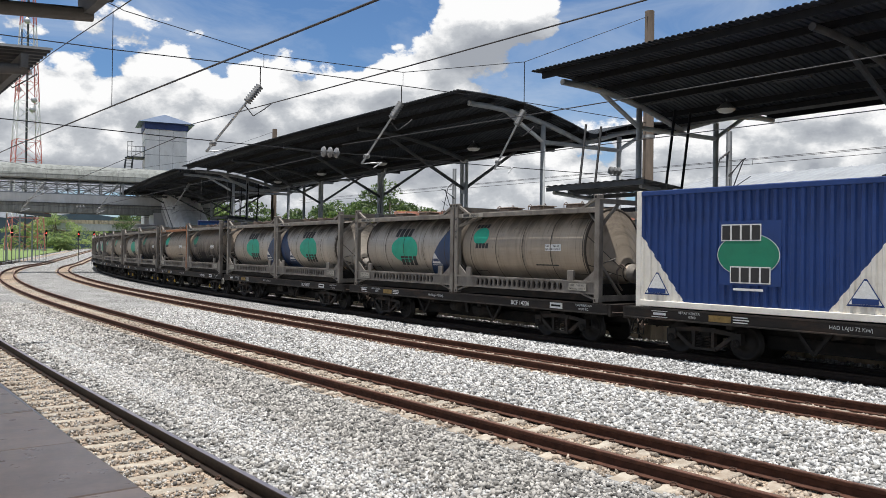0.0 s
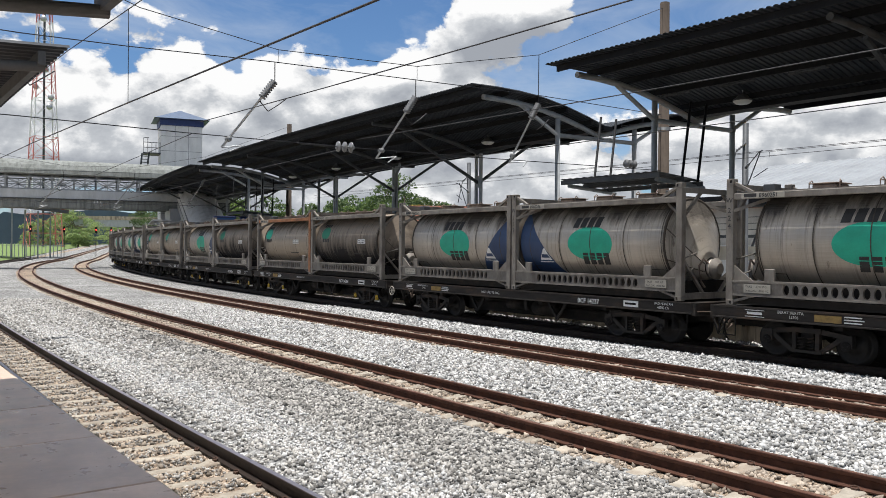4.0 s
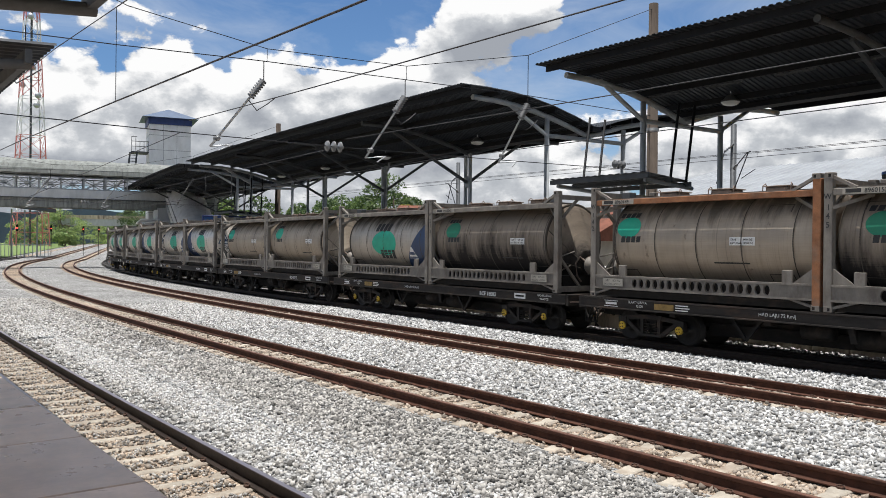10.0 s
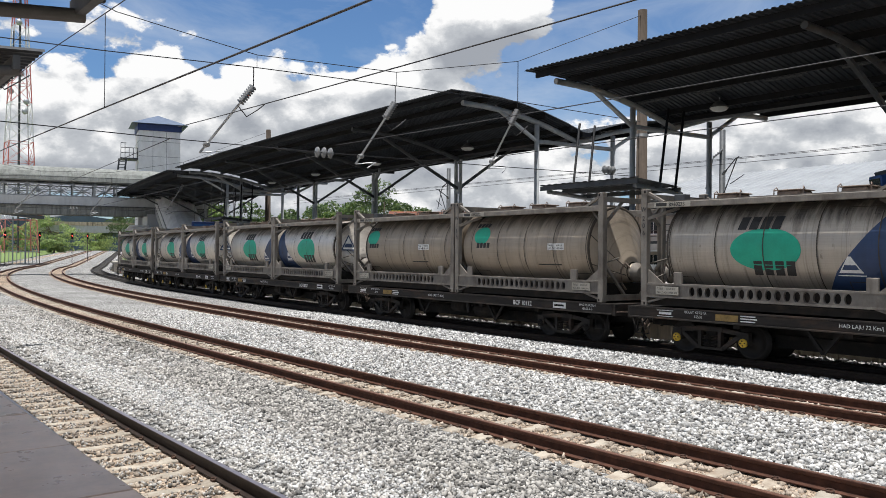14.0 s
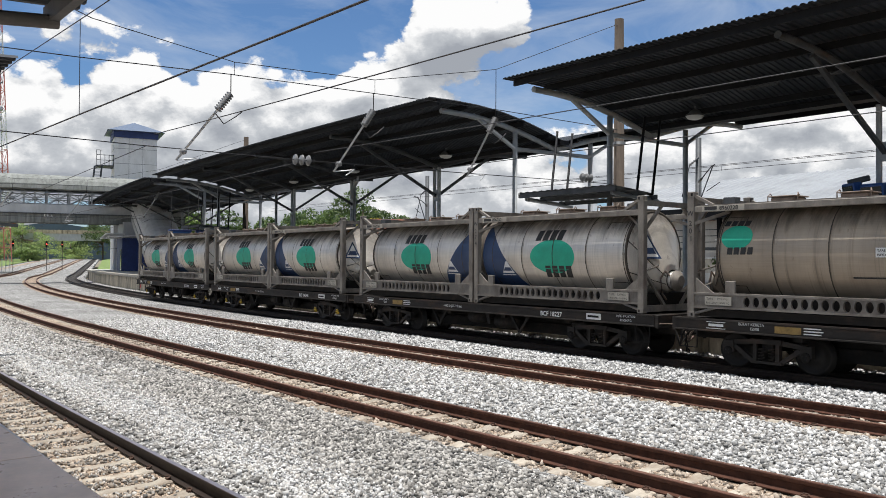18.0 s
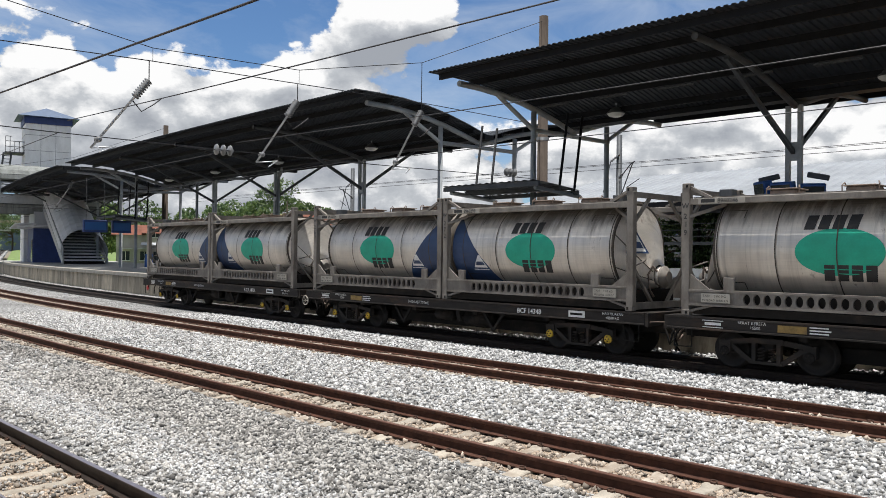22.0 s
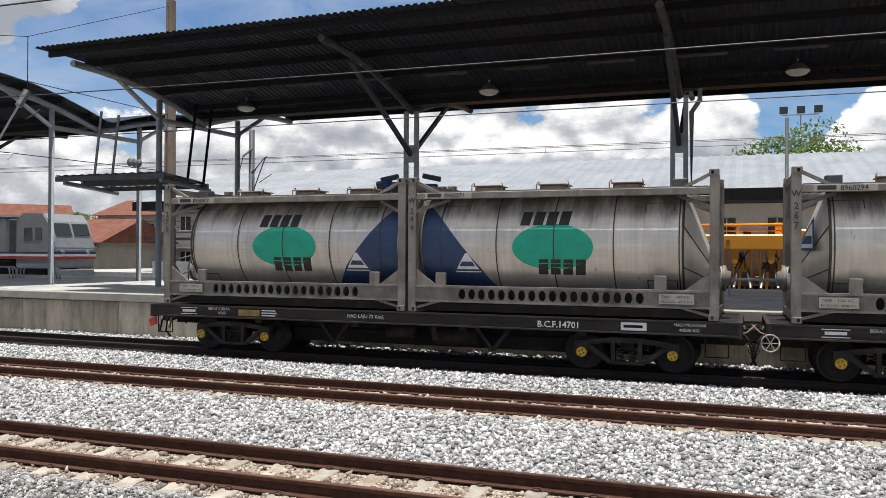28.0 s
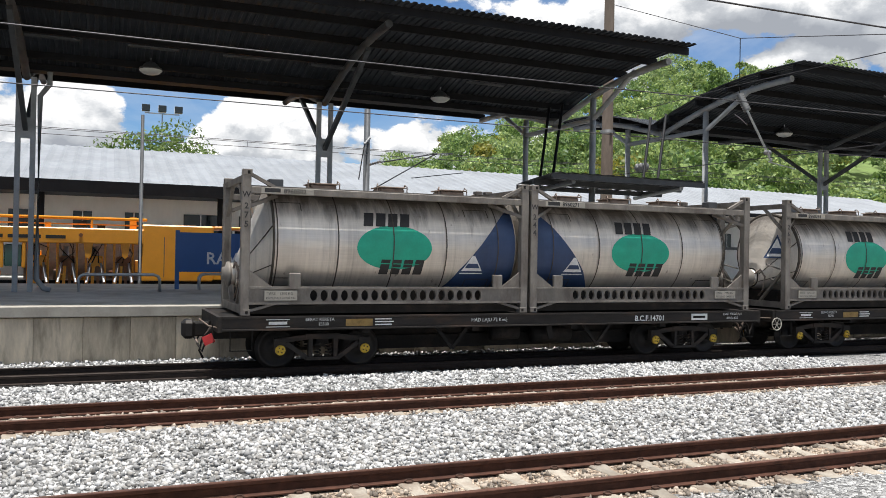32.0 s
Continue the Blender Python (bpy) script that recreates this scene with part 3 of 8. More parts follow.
def P(d, s, z=0.0):
    x, y, a = ref(s)
    z += 0.014 * max(0.0, -s - 140)      # the line climbs beyond the curve
    return Vector((x - d * math.sin(a), y + d * math.cos(a), z))


def at(d, s, z=0.0, turn=0.0):
    p = P(d, s, z)
    return pose(p.x, p.y, p.z, 0, 0, math.degrees(ref(s)[2]) + turn)


def mesh_ob(name, bm, material, smooth=False):
    me = bpy.data.meshes.new(name)
    bm.normal_update()
    bm.to_mesh(me)
    bm.free()
    for m in material if isinstance(material, (list, tuple)) else (material,):
        me.materials.append(m)
    if smooth:
        for p in me.polygons:
            p.use_smooth = True
    return new(name, me)


def part(name, bm, material, parent, label="", smooth=False, m=None):
    ob = mesh_ob(name, bm, material, smooth)
    ob.parent = parent
    if m is not None:
        ob.matrix_basis = m
    return tagged(ob, label) if label else ob


def thing(name, m, label, category, group="", kind=""):
    ob = new(name)
    ob.empty_display_size = 0.2
    ob.matrix_basis = m
    return tagged(ob, label, category, group, kind)


def box(bm, x0, y0, z0, x1, y1, z1, mi=0, bevel=0.0):
    v = [bm.verts.new(c) for c in ((x0, y0, z0), (x1, y0, z0), (x1, y1, z0), (x0, y1, z0), (x0, y0, z1), (x1, y0, z1), (x1, y1, z1), (x0, y1, z1))]
    fs = [bm.faces.new([v[i] for i in q]) for q in ((0, 3, 2, 1), (4, 5, 6, 7), (0, 1, 5, 4), (1, 2, 6, 5), (2, 3, 7, 6), (3, 0, 4, 7))]
    for f in fs:
        f.material_index = mi
    if bevel:
        bmesh.ops.bevel(bm, geom=list({e for f in fs for e in f.edges}), offset=bevel, segments=1, affect="EDGES")
    return bm


def cbox(c, size, bevel=0.0):
    bm = bmesh.new()
    h = [a / 2 for a in size]
    return box(bm, c[0] - h[0], c[1] - h[1], c[2] - h[2], c[0] + h[0], c[1] + h[1], c[2] + h[2], 0, bevel)


def tube(bm, pts, r, n=8, caps=True, mi=0):
    """A round bar through the points; r is one radius or one for each point."""
    pts = [Vector(p) for p in pts]
    rs = r if isinstance(r, (list, tuple)) else [r] * len(pts)
    rings = []
    for i, p in enumerate(pts):
        t = (pts[min(i + 1, len(pts) - 1)] - pts[max(i - 1, 0)]).normalized()
        a = t.cross(Vector((0, 0, 1)))
        a = a.normalized() if a.length > 1e-3 else Vector((1, 0, 0))
        b = t.cross(a)
        rings.append([bm.verts.new(p + rs[i] * (math.cos(2 * math.pi * k / n) * a + math.sin(2 * math.pi * k / n) * b)) for k in range(n)])
    for q, w in zip(rings, rings[1:]):
        for k in range(n):
            f = bm.faces.new((q[k], q[(k + 1) % n], w[(k + 1) % n], w[k]))
            f.material_index, f.smooth = mi, n > 5
    if caps:
        for ring in (rings[0], rings[-1]):
            bm.faces.new(ring).material_index = mi
    return bm


def bar(bm, p, q, w, h, mi=0):
    """A rectangular bar from p to q, w wide (level) and h high."""
    p, q = Vector(p), Vector(q)
    t = (q - p).normalized()
    a = t.cross(Vector((0, 0, 1)))
    a = a.normalized() if a.length > 1e-3 else Vector((1, 0, 0))
    b = a.cross(t)
    v = [bm.verts.new(c + i * a * w / 2 + j * b * h / 2) for c in (p, q) for i, j in ((-1, -1), (1, -1), (1, 1), (-1, 1))]
    for f in ((0, 1, 2, 3), (7, 6, 5, 4), (0, 4, 5, 1), (1, 5, 6, 2), (2, 6, 7, 3), (3, 7, 4, 0)):
        bm.faces.new([v[i] for i in f]).material_index = mi
    return bm


def lathe(bm, profile, n=24, axis="x", mi=0, smooth=True):
    """Turns (along, radius) pairs about an axis."""
    rings = []
    for x, r in profile:
        ring = []
        for k in range(n):
            c, s_ = r * math.cos(2 * math.pi * k / n), r * math.sin(2 * math.pi * k / n)
            ring.append(bm.verts.new({"x": (x, c, s_), "y": (c, x, s_), "z": (c, s_, x)}[axis]))
        rings.append(ring)
    for a, b in zip(rings, rings[1:]):
        for k in range(n):
            f = bm.faces.new((a[k], a[(k + 1) % n], b[(k + 1) % n], b[k]))
            f.material_index, f.smooth = mi, smooth
    for ring in (rings[0], rings[-1]):
        f = bm.faces.new(ring)
        f.material_index = mi
    bmesh.ops.recalc_face_normals(bm, faces=bm.faces)
    return bm


def sweep(profile, s0, s1, step=2.0, closed=True, origin=None):
    """A bmesh that runs a (d, z) outline along the curve from s0 to s1. With an origin matrix the mesh is in its space."""
    bm = bmesh.new()
    n = max(1, math.ceil((s1 - s0) / step))
    inv = origin.inverted() if origin is not None else Matrix.Identity(4)
    rings = [[bm.verts.new(inv @ P(d, s0 + (s1 - s0) * i / n, z)) for d, z in profile] for i in range(n + 1)]
    k = len(profile)
    for a, b in zip(rings, rings[1:]):
        for j in range(k if closed else k - 1):
            bm.faces.new((a[j], a[(j + 1) % k], b[(j + 1) % k], b[j]))
    if closed:
        bm.faces.new(rings[0])
        bm.faces.new(rings[-1][::-1])
        bmesh.ops.recalc_face_normals(bm, faces=bm.faces)
    return bm


# ---- ground, track beds, rails ----
def ground():
    bm = bmesh.new()
    rings = []
    for r in (0.0, 30, 70, 130, 300, 800, 2500):
        rings.append([bm.verts.new((r * math.cos(k * math.pi / 24), 25 + r * math.sin(k * math.pi / 24), -0.55)) for k in range(48)] if r else [bm.verts.new((0, 25, -0.55))])
    for k in range(48):
        bm.faces.new((rings[0][0], rings[1][k], rings[1][(k + 1) % 48]))
    for a, b in zip(rings[1:], rings[2:]):
        for k in range(48):
            bm.faces.new((a[k], b[k], b[(k + 1) % 48], a[(k + 1) % 48]))
    tagged(mesh_ob("ground", bm, EARTH), "rough earth and grass round the station", "ground", kind="structure")


BED = [(0.6, -0.30), (1.7, -0.21), (2.2, -0.19), (3.5, -0.19), (3.72, -0.15), (4.2, -0.11), (4.9, -0.10), (5.7, -0.13), (6.5, -0.16), (6.9, -0.17), (7.2, -0.185), (8.7, -0.185), (9.0, -0.15), (9.6, -0.12), (10.4, -0.11), (11.2, -0.13), (11.7, -0.16), (12.0, -0.175), (13.6, -0.175), (13.9, -0.13), (14.6, -0.10), (15.3, -0.10), (15.9, -0.16), (16.3, -0.2), (17.7, -0.2), (18.0, -0.12), (18.5, -0.05), (18.6, -0.4)]


def bed_z(d):
    for (a, za), (b, zb) in zip(BED, BED[1:]):
        if a <= d <= b:
            return za + (zb - za) * (d - a) / (b - a)
    return -0.3


def ballast_bed():
    bm = sweep(BED, -310, 150, 1.5, closed=False)
    strips = len(BED) - 1
    for i, f in enumerate(bm.faces):
        mid = (BED[i % strips][0] + BED[i % strips + 1][0]) / 2
        # slot 2, along D4, has the train's shade painted in
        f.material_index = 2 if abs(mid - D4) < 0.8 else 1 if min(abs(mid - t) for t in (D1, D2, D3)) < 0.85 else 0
    tagged(mesh_ob("ballast", bm, (BALLAST, BALLASTTAN, BALLASTSHADE)), "bed of pale grey crushed stone between the tracks", "ballast", kind="structure")


def stones(name, d0, d1, s0, s1, per, size, seed, material=None, sink=0.0):
    """Loose crushed stones as real small rocks."""
    rng = np.random.default_rng(seed)
    n = int((d1 - d0) * (s1 - s0) * per)
    d, s = rng.uniform(d0, d1, n), rng.uniform(s0, s1, n)
    keep = np.ones(n, bool)
    for t in (D1, D2, D3, D4):
        for o in (-0.5, 0.5):
            keep &= np.abs(d - t - o) > 0.10
    for t in (D1, D2, D3):
        inside = np.abs(d - t) < 1.02
        keep &= ~(inside & (np.abs(((s + 0.3) % 0.6) - 0.3) < 0.115) & (rng.random(n) < 0.97))
    d, s = d[keep], s[keep]
    n = len(d)
    z = np.interp(d, [b[0] for b in BED], [b[1] for b in BED])
    ks = sorted(LINE)
    x, y, a = (np.interp(s, [k * 0.5 for k in ks], [LINE[k][j] for k in ks]) for j in range(3))
    c = np.stack([x - d * np.sin(a), y + d * np.cos(a), z - sink + rng.uniform(-0.012, 0.022, n)], 1)
    rock = np.array([(-1, -0.4, -0.2), (0.1, -1, 0.2), (1, 0.2, -0.1), (0, 1, 0.1), (0.1, -0.1, -0.9), (-0.1, 0.1, 0.9)], float) * 0.62
    sz = size * rng.uniform(0.55, 1.35, (n, 1, 1)) * rng.uniform(0.65, 1.2, (n, 1, 3))
    v = rock[None] * (1 + rng.uniform(-0.3, 0.3, (n, 6, 1))) * sz
    q = rng.normal(size=(n, 4))
    q /= np.linalg.norm(q, axis=1)[:, None]
    w, x, y, zz = q.T
    rot = np.stack([np.stack([1 - 2 * (y * y + zz * zz), 2 * (x * y - zz * w), 2 * (x * zz + y * w)], 1), np.stack([2 * (x * y + zz * w), 1 - 2 * (x * x + zz * zz), 2 * (y * zz - x * w)], 1), np.stack([2 * (x * zz - y * w), 2 * (y * zz + x * w), 1 - 2 * (x * x + y * y)], 1)], 1)
    v = np.einsum("nij,nkj->nki", rot, v) + c[:, None]
    tris = np.array([(0, 1, 5), (1, 2, 5), (2, 3, 5), (3, 0, 5), (1, 0, 4), (2, 1, 4), (3, 2, 4), (0, 3, 4)])
    f = (tris[None] + 6 * np.arange(n)[:, None, None]).reshape(-1)
    me = bpy.data.meshes.new(name)
    me.vertices.add(6 * n)
    me.vertices.foreach_set("co", v.reshape(-1))
    me.loops.add(len(f))
    me.loops.foreach_set("vertex_index", f.astype(np.int32))
    me.polygons.add(8 * n)
    me.polygons.foreach_set("loop_start", np.arange(0, 24 * n, 3, dtype=np.int32))
    me.update(calc_edges=True)
    me.materials.append(material or STONE)
    tagged(new(name, me), {STONE: "loose pale grey crushed ballast stones", STONEGREY: "grey-brown crushed ballast stones between the tracks", STONEPALE: "fine dusty white stone chips over the ballast", STONETAN: "dusty tan ballast stones between the rails", STONESHADE: "ballast stones coloured black for the shade under the train"}[material or STONE], "ballast stones", kind="stuff")


RAIL = [(-0.07, -0.158), (0.07, -0.158), (0.07, -0.146), (0.014, -0.124), (0.012, -0.052), (0.037, -0.040), (0.037, -0.006), (0.029, 0.0), (-0.029, 0.0), (-0.037, -0.006), (-0.037, -0.040), (-0.012, -0.052), (-0.014, -0.124), (-0.07, -0.146)]


def track(dc, s0, s1, label, step=1.0):
    t = thing("railway_track", at(dc, 0, 0), label, "railway track", "tracks of the station", "structure")
    o = at(dc, 0, 0)
    for side in (-0.535, 0.535):
        bm = sweep([(dc + side + x, z) for x, z in RAIL], s0, s1, step, origin=o)
        for f in bm.faces:
            f.material_index = 1 if f.normal.z > 0.9 and f.calc_center_median().z > -0.01 else 0
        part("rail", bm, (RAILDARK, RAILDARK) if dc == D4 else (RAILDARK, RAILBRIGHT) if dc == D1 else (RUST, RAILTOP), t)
    return t


def sleepers(t, dc, s0, s1, pitch=0.6):
    """Concrete sleepers with rail clips, one mesh shared by all."""
    bm = bmesh.new()
    secs = ((-1.0, 0.10, -0.185), (-0.74, 0.105, -0.172), (-0.66, 0.115, -0.158), (-0.40, 0.115, -0.158), (-0.30, 0.085, -0.178), (0.30, 0.085, -0.178), (0.40, 0.115, -0.158), (0.66, 0.115, -0.158), (0.74, 0.105, -0.172), (1.0, 0.10, -0.185))
    rows = [[bm.verts.new((x, y, z)) for x, z in ((-w - 0.03, -0.36), (-w, top - 0.012), (-w + 0.015, top), (w - 0.015, top), (w, top - 0.012), (w + 0.03, -0.36))] for y, w, top in secs]
    for p, q in zip(rows, rows[1:]):
        for k in range(5):
            bm.faces.new((p[k], p[k + 1], q[k + 1], q[k]))
    bm.faces.new(rows[0])
    bm.faces.new(rows[-1])
    bmesh.ops.recalc_face_normals(bm, faces=bm.faces)
    for side in (-0.535, 0.535):
        for k in (-0.085, 0.085):
            box(bm, -0.03, side + k - 0.022, -0.16, 0.03, side + k + 0.022, -0.138, 1)
            tube(bm, [(-0.05, side + k, -0.135), (-0.02, side + k * 0.75, -0.122), (0.03, side + k * 0.8, -0.122), (0.05, side + k * 1.15, -0.136)], 0.009, 5, True, 1)
    me = bpy.data.meshes.new("sleeper")
    bm.to_mesh(me)
    bm.free()
    me.materials.append(SLEEPER)
    me.materials.append(CLIP)
    inv = at(dc, 0, 0).inverted()
    n = int((s1 - s0) / pitch)
    rng = random.Random(int(dc * 10))
    for i in range(n):
        ob = new("sleeper", me)
        ob.parent = t
        ob.matrix_basis = inv @ at(dc, s0 + i * pitch, rng.uniform(-0.006, 0.004), rng.uniform(-0.7, 0.7))


# ---- platforms ----
def platforms():
    near = sweep([(-14, -0.5), (1.55, -0.5), (1.55, 0.90), (1.38, 0.92), (1.38, ZP - 0.012), (-14, ZP - 0.012)], -120, 60, 2)
    tagged(mesh_ob("platform_near", near, CONCRETE), "near concrete platform with a straight edge over the track", "platform", kind="structure")
    far = sweep([(18.62, -0.5), (18.62, 0.86), (18.40, 0.90), (18.40, ZP), (30.6, ZP), (30.6, 0.88), (30.4, 0.86), (30.4, -0.5)], -105, 75, 2)
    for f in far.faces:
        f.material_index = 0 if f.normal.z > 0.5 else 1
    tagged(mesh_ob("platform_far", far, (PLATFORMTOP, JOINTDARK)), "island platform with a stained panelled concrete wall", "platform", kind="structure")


ground()
ballast_bed()
platforms()
TRACKS = [track(D1, -150, 60, "track beside the near platform on concrete sleepers"), track(D2, -305, 120, "second track with rusty rails on concrete sleepers"), track(D3, -305, 120, "third track with rusty rails in pale ballast"), track(D4, -305, 120, "track with the goods train at the island platform")]


# ---- canopies ----
def roof_profile(front, z_front, valley, z_valley, n=6):
    return [(front + (valley - front) * i / n, z_front + (z_valley - z_front) * (i / n) + 0.34 * math.sin(math.pi * i / n)) for i in range(n + 1)]


def corrugated(prof, s0, s1, pitch, depth, origin, thick=0.012):
    """A ribbed metal sheet whose ribs run across the tracks."""
    bm = bmesh.new()
    inv = origin.inverted()
    n = int((s1 - s0) / pitch)
    svals = []
    for i in range(n):
        b = s0 + i * pitch
        svals += [(b, 0), (b + 0.30 * pitch, 0), (b + 0.42 * pitch, depth), (b + 0.88 * pitch, depth)]
    svals.append((s0 + n * pitch, 0))
    cols = [[bm.verts.new(inv @ P(d, s, z + h)) for d, z in prof] for s, h in svals]
    for a, b in zip(cols, cols[1:]):
        for j in range(len(prof) - 1):
            bm.faces.new((a[j], b[j], b[j + 1], a[j + 1]))
    return bm


def canopy(s0, s1, frames, mids, label, light=STEELMID, endlight=STEELLT):
    sm = (s0 + s1) / 2
    o = at(24.9, sm, ZP)
    inv = o.inverted()
    c = thing("platform_canopy", o, label, "canopy", "canopies of the island platform")
    W = lambda d, s, z: inv @ P(d, s, z)
    fr = roof_profile(18.1, 8.10, 24.9, 7.16)
    re = roof_profile(31.4, 8.12, 25.0, 7.16)
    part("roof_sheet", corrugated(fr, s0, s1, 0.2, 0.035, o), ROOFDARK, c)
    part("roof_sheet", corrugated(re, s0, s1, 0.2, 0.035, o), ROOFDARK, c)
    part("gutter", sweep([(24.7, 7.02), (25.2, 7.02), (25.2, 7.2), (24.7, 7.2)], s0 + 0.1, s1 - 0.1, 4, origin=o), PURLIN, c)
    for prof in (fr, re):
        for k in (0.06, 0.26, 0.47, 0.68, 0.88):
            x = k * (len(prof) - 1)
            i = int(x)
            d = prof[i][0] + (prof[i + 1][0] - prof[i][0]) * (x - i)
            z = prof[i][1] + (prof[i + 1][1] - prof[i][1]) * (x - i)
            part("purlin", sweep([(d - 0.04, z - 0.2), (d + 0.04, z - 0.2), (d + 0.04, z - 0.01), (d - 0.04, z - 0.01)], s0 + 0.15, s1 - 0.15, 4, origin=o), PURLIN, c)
    for s in [*mids, *frames]:
        end = s in frames
        m = endlight if end else light
        for tip_d, prof in ((18.95, fr), (30.75, re)):
            pts = []
            for j in range(7):
                d = tip_d + (24.9 - tip_d) * j / 6
                zz = np.interp(d, *zip(*sorted(prof))) - 0.31
                pts.append(W(d, s, zz))
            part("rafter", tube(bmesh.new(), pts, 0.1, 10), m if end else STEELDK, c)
        if not end:
            for ds in (-0.19, 0.19):
                bm = bar(bmesh.new(), W(24.88, s + ds, ZP), W(24.88, s + ds, 6.85), 0.13, 0.13)
                part("column", bm, m, c)
            part("column_plate", bar(bmesh.new(), W(24.88, s, 5.2), W(24.88, s, 5.75), 0.42, 0.14), m, c)
            for dd, zz in ((20.6, 7.55), (28.15, 7.55)):
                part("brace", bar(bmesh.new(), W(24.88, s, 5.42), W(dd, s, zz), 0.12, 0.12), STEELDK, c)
        else:
            for dd, zz in ((22.65, 7.35), (27.0, 7.3)):
                part("column", tube(bmesh.new(), [W(dd, s, ZP), W(dd, s, zz)], 0.10, 10), m, c)
            part("tie_beam", tube(bmesh.new(), [W(22.65, s, 6.7), W(27.1, s, 6.72)], 0.085, 8), m, c)
            part("brace", tube(bmesh.new(), [W(22.65, s, 6.7), W(20.5, s, 7.82)], 0.08, 8), m, c)
            part("brace", tube(bmesh.new(), [W(27.0, s, 6.75), W(29.1, s, 7.88)], 0.08, 8), m, c)
    return c


canopy(-19.65, 15.95, (-19.05, 15.5), (-10.41, -1.63, 6.93), "dark corrugated butterfly canopy on paired steel columns", endlight=STEELMID)
canopy(-59.2, -23.5, (-24.1, -58.6), (-32.62, -41.26, -49.9), "dark corrugated butterfly canopy with white end frames")
canopy(-96.0, -61.2, (-62.2, -95.0), (-71, -79.5, -88), "far dark butterfly canopy near the footbridge")
canopy(19.75, 56.0, (20.3, 55.4), (28.9, 37.6, 46.4), "dark corrugated butterfly canopy before wooded hillside")


# ---- the goods train ----
LC, WC, HC = 6.058, 2.44, 2.74
TR, TZ = 1.07, 1.385
DECK = 1.07


def on_tank(x, v, lift=0.004):
    """A point on the tank's side towards the camera: x along, v the height over the axis along the skin."""
    a = v / TR
    return Vector((x, -(TR + lift) * math.cos(a), TZ + (TR + lift) * math.sin(a)))


def patch(outline, lift=0.004, step=0.12):
    """A painted shape on the tank's skin, cut into strips so that it follows the curve."""
    bm = bmesh.new()
    bm.faces.new([bm.verts.new((x, v, 0)) for x, v in outline])
    lo, hi = min(v for _, v in outline), max(v for _, v in outline)
    k = lo + step
    while k < hi - 1e-4:
        bmesh.ops.bisect_plane(bm, geom=bm.verts[:] + bm.edges[:] + bm.faces[:], plane_co=(0, k, 0), plane_no=(0, 1, 0))
        k += step
    for vert in bm.verts:
        vert.co = on_tank(vert.co.x, vert.co.y, lift)
    bmesh.ops.recalc_face_normals(bm, faces=bm.faces)
    return bm


def flat_text(words, size, bold=False):
    """A flat bmesh of the built-in font, from the origin to the right, and its width."""
    cu = bpy.data.curves.new("words", "FONT")
    cu.body, cu.size, cu.resolution_u = words, size, 2
    if bold:
        cu.offset = size * 0.018
    ob = bpy.data.objects.new("words", cu)
    scene.collection.objects.link(ob)
    me = bpy.data.meshes.new_from_object(ob.evaluated_get(bpy.context.evaluated_depsgraph_get()))
    bpy.data.objects.remove(ob)
    bpy.data.curves.remove(cu)
    bm = bmesh.new()
    bm.from_mesh(me)
    bpy.data.meshes.remove(me)
    w = max((v.co.x for v in bm.verts), default=0)
    return bm, w


def sign_text(words, size, x, y, z, parent, material=None, name="lettering", align="left", bold=False):
    """Upright lettering that faces -y."""
    bm, w = flat_text(words, size, bold)
    off = {"left": 0, "centre": -w / 2}[align]
    for v in bm.verts:
        v.co = Vector((x + off + v.co.x, y, z + v.co.y))
    return part(name, bm, material or TEXTW, parent)


def tank_shell(flip):
    """The barrel with rolled ends and the slanted discharge cone at its outer end."""
    bm = bmesh.new()
    n = 40
    barrel = [(-2.90, 0.0, TR * 0.55), (-2.885, 0.0, TR * 0.80), (-2.85, 0.0, TR * 0.94), (-2.79, 0.0, TR), (-2.78, 0, TR), (2.35, 0, TR), (2.385, 0, TR * 0.99)]
    cone = [(2.39, 0.0, TR * 0.985), (2.58, -0.215, 0.775), (2.77, -0.43, 0.50), (2.95, -0.62, 0.25)]
    neck = [(2.952, -0.62, 0.22), (3.04, -0.64, 0.22)]
    for prof in (barrel, cone, neck):
        rings = [[bm.verts.new((flip * x, r * math.cos(2 * math.pi * k / n), TZ + dz + r * math.sin(2 * math.pi * k / n))) for k in range(n)] for x, dz, r in prof]
        for a, b in zip(rings, rings[1:]):
            for k in range(n):
                bm.faces.new((a[k], a[(k + 1) % n], b[(k + 1) % n], b[k])).smooth = True
        if prof is not cone:
            bm.faces.new(rings[0] if prof is barrel else rings[-1])
    bmesh.ops.recalc_face_normals(bm, faces=bm.faces)
    return bm


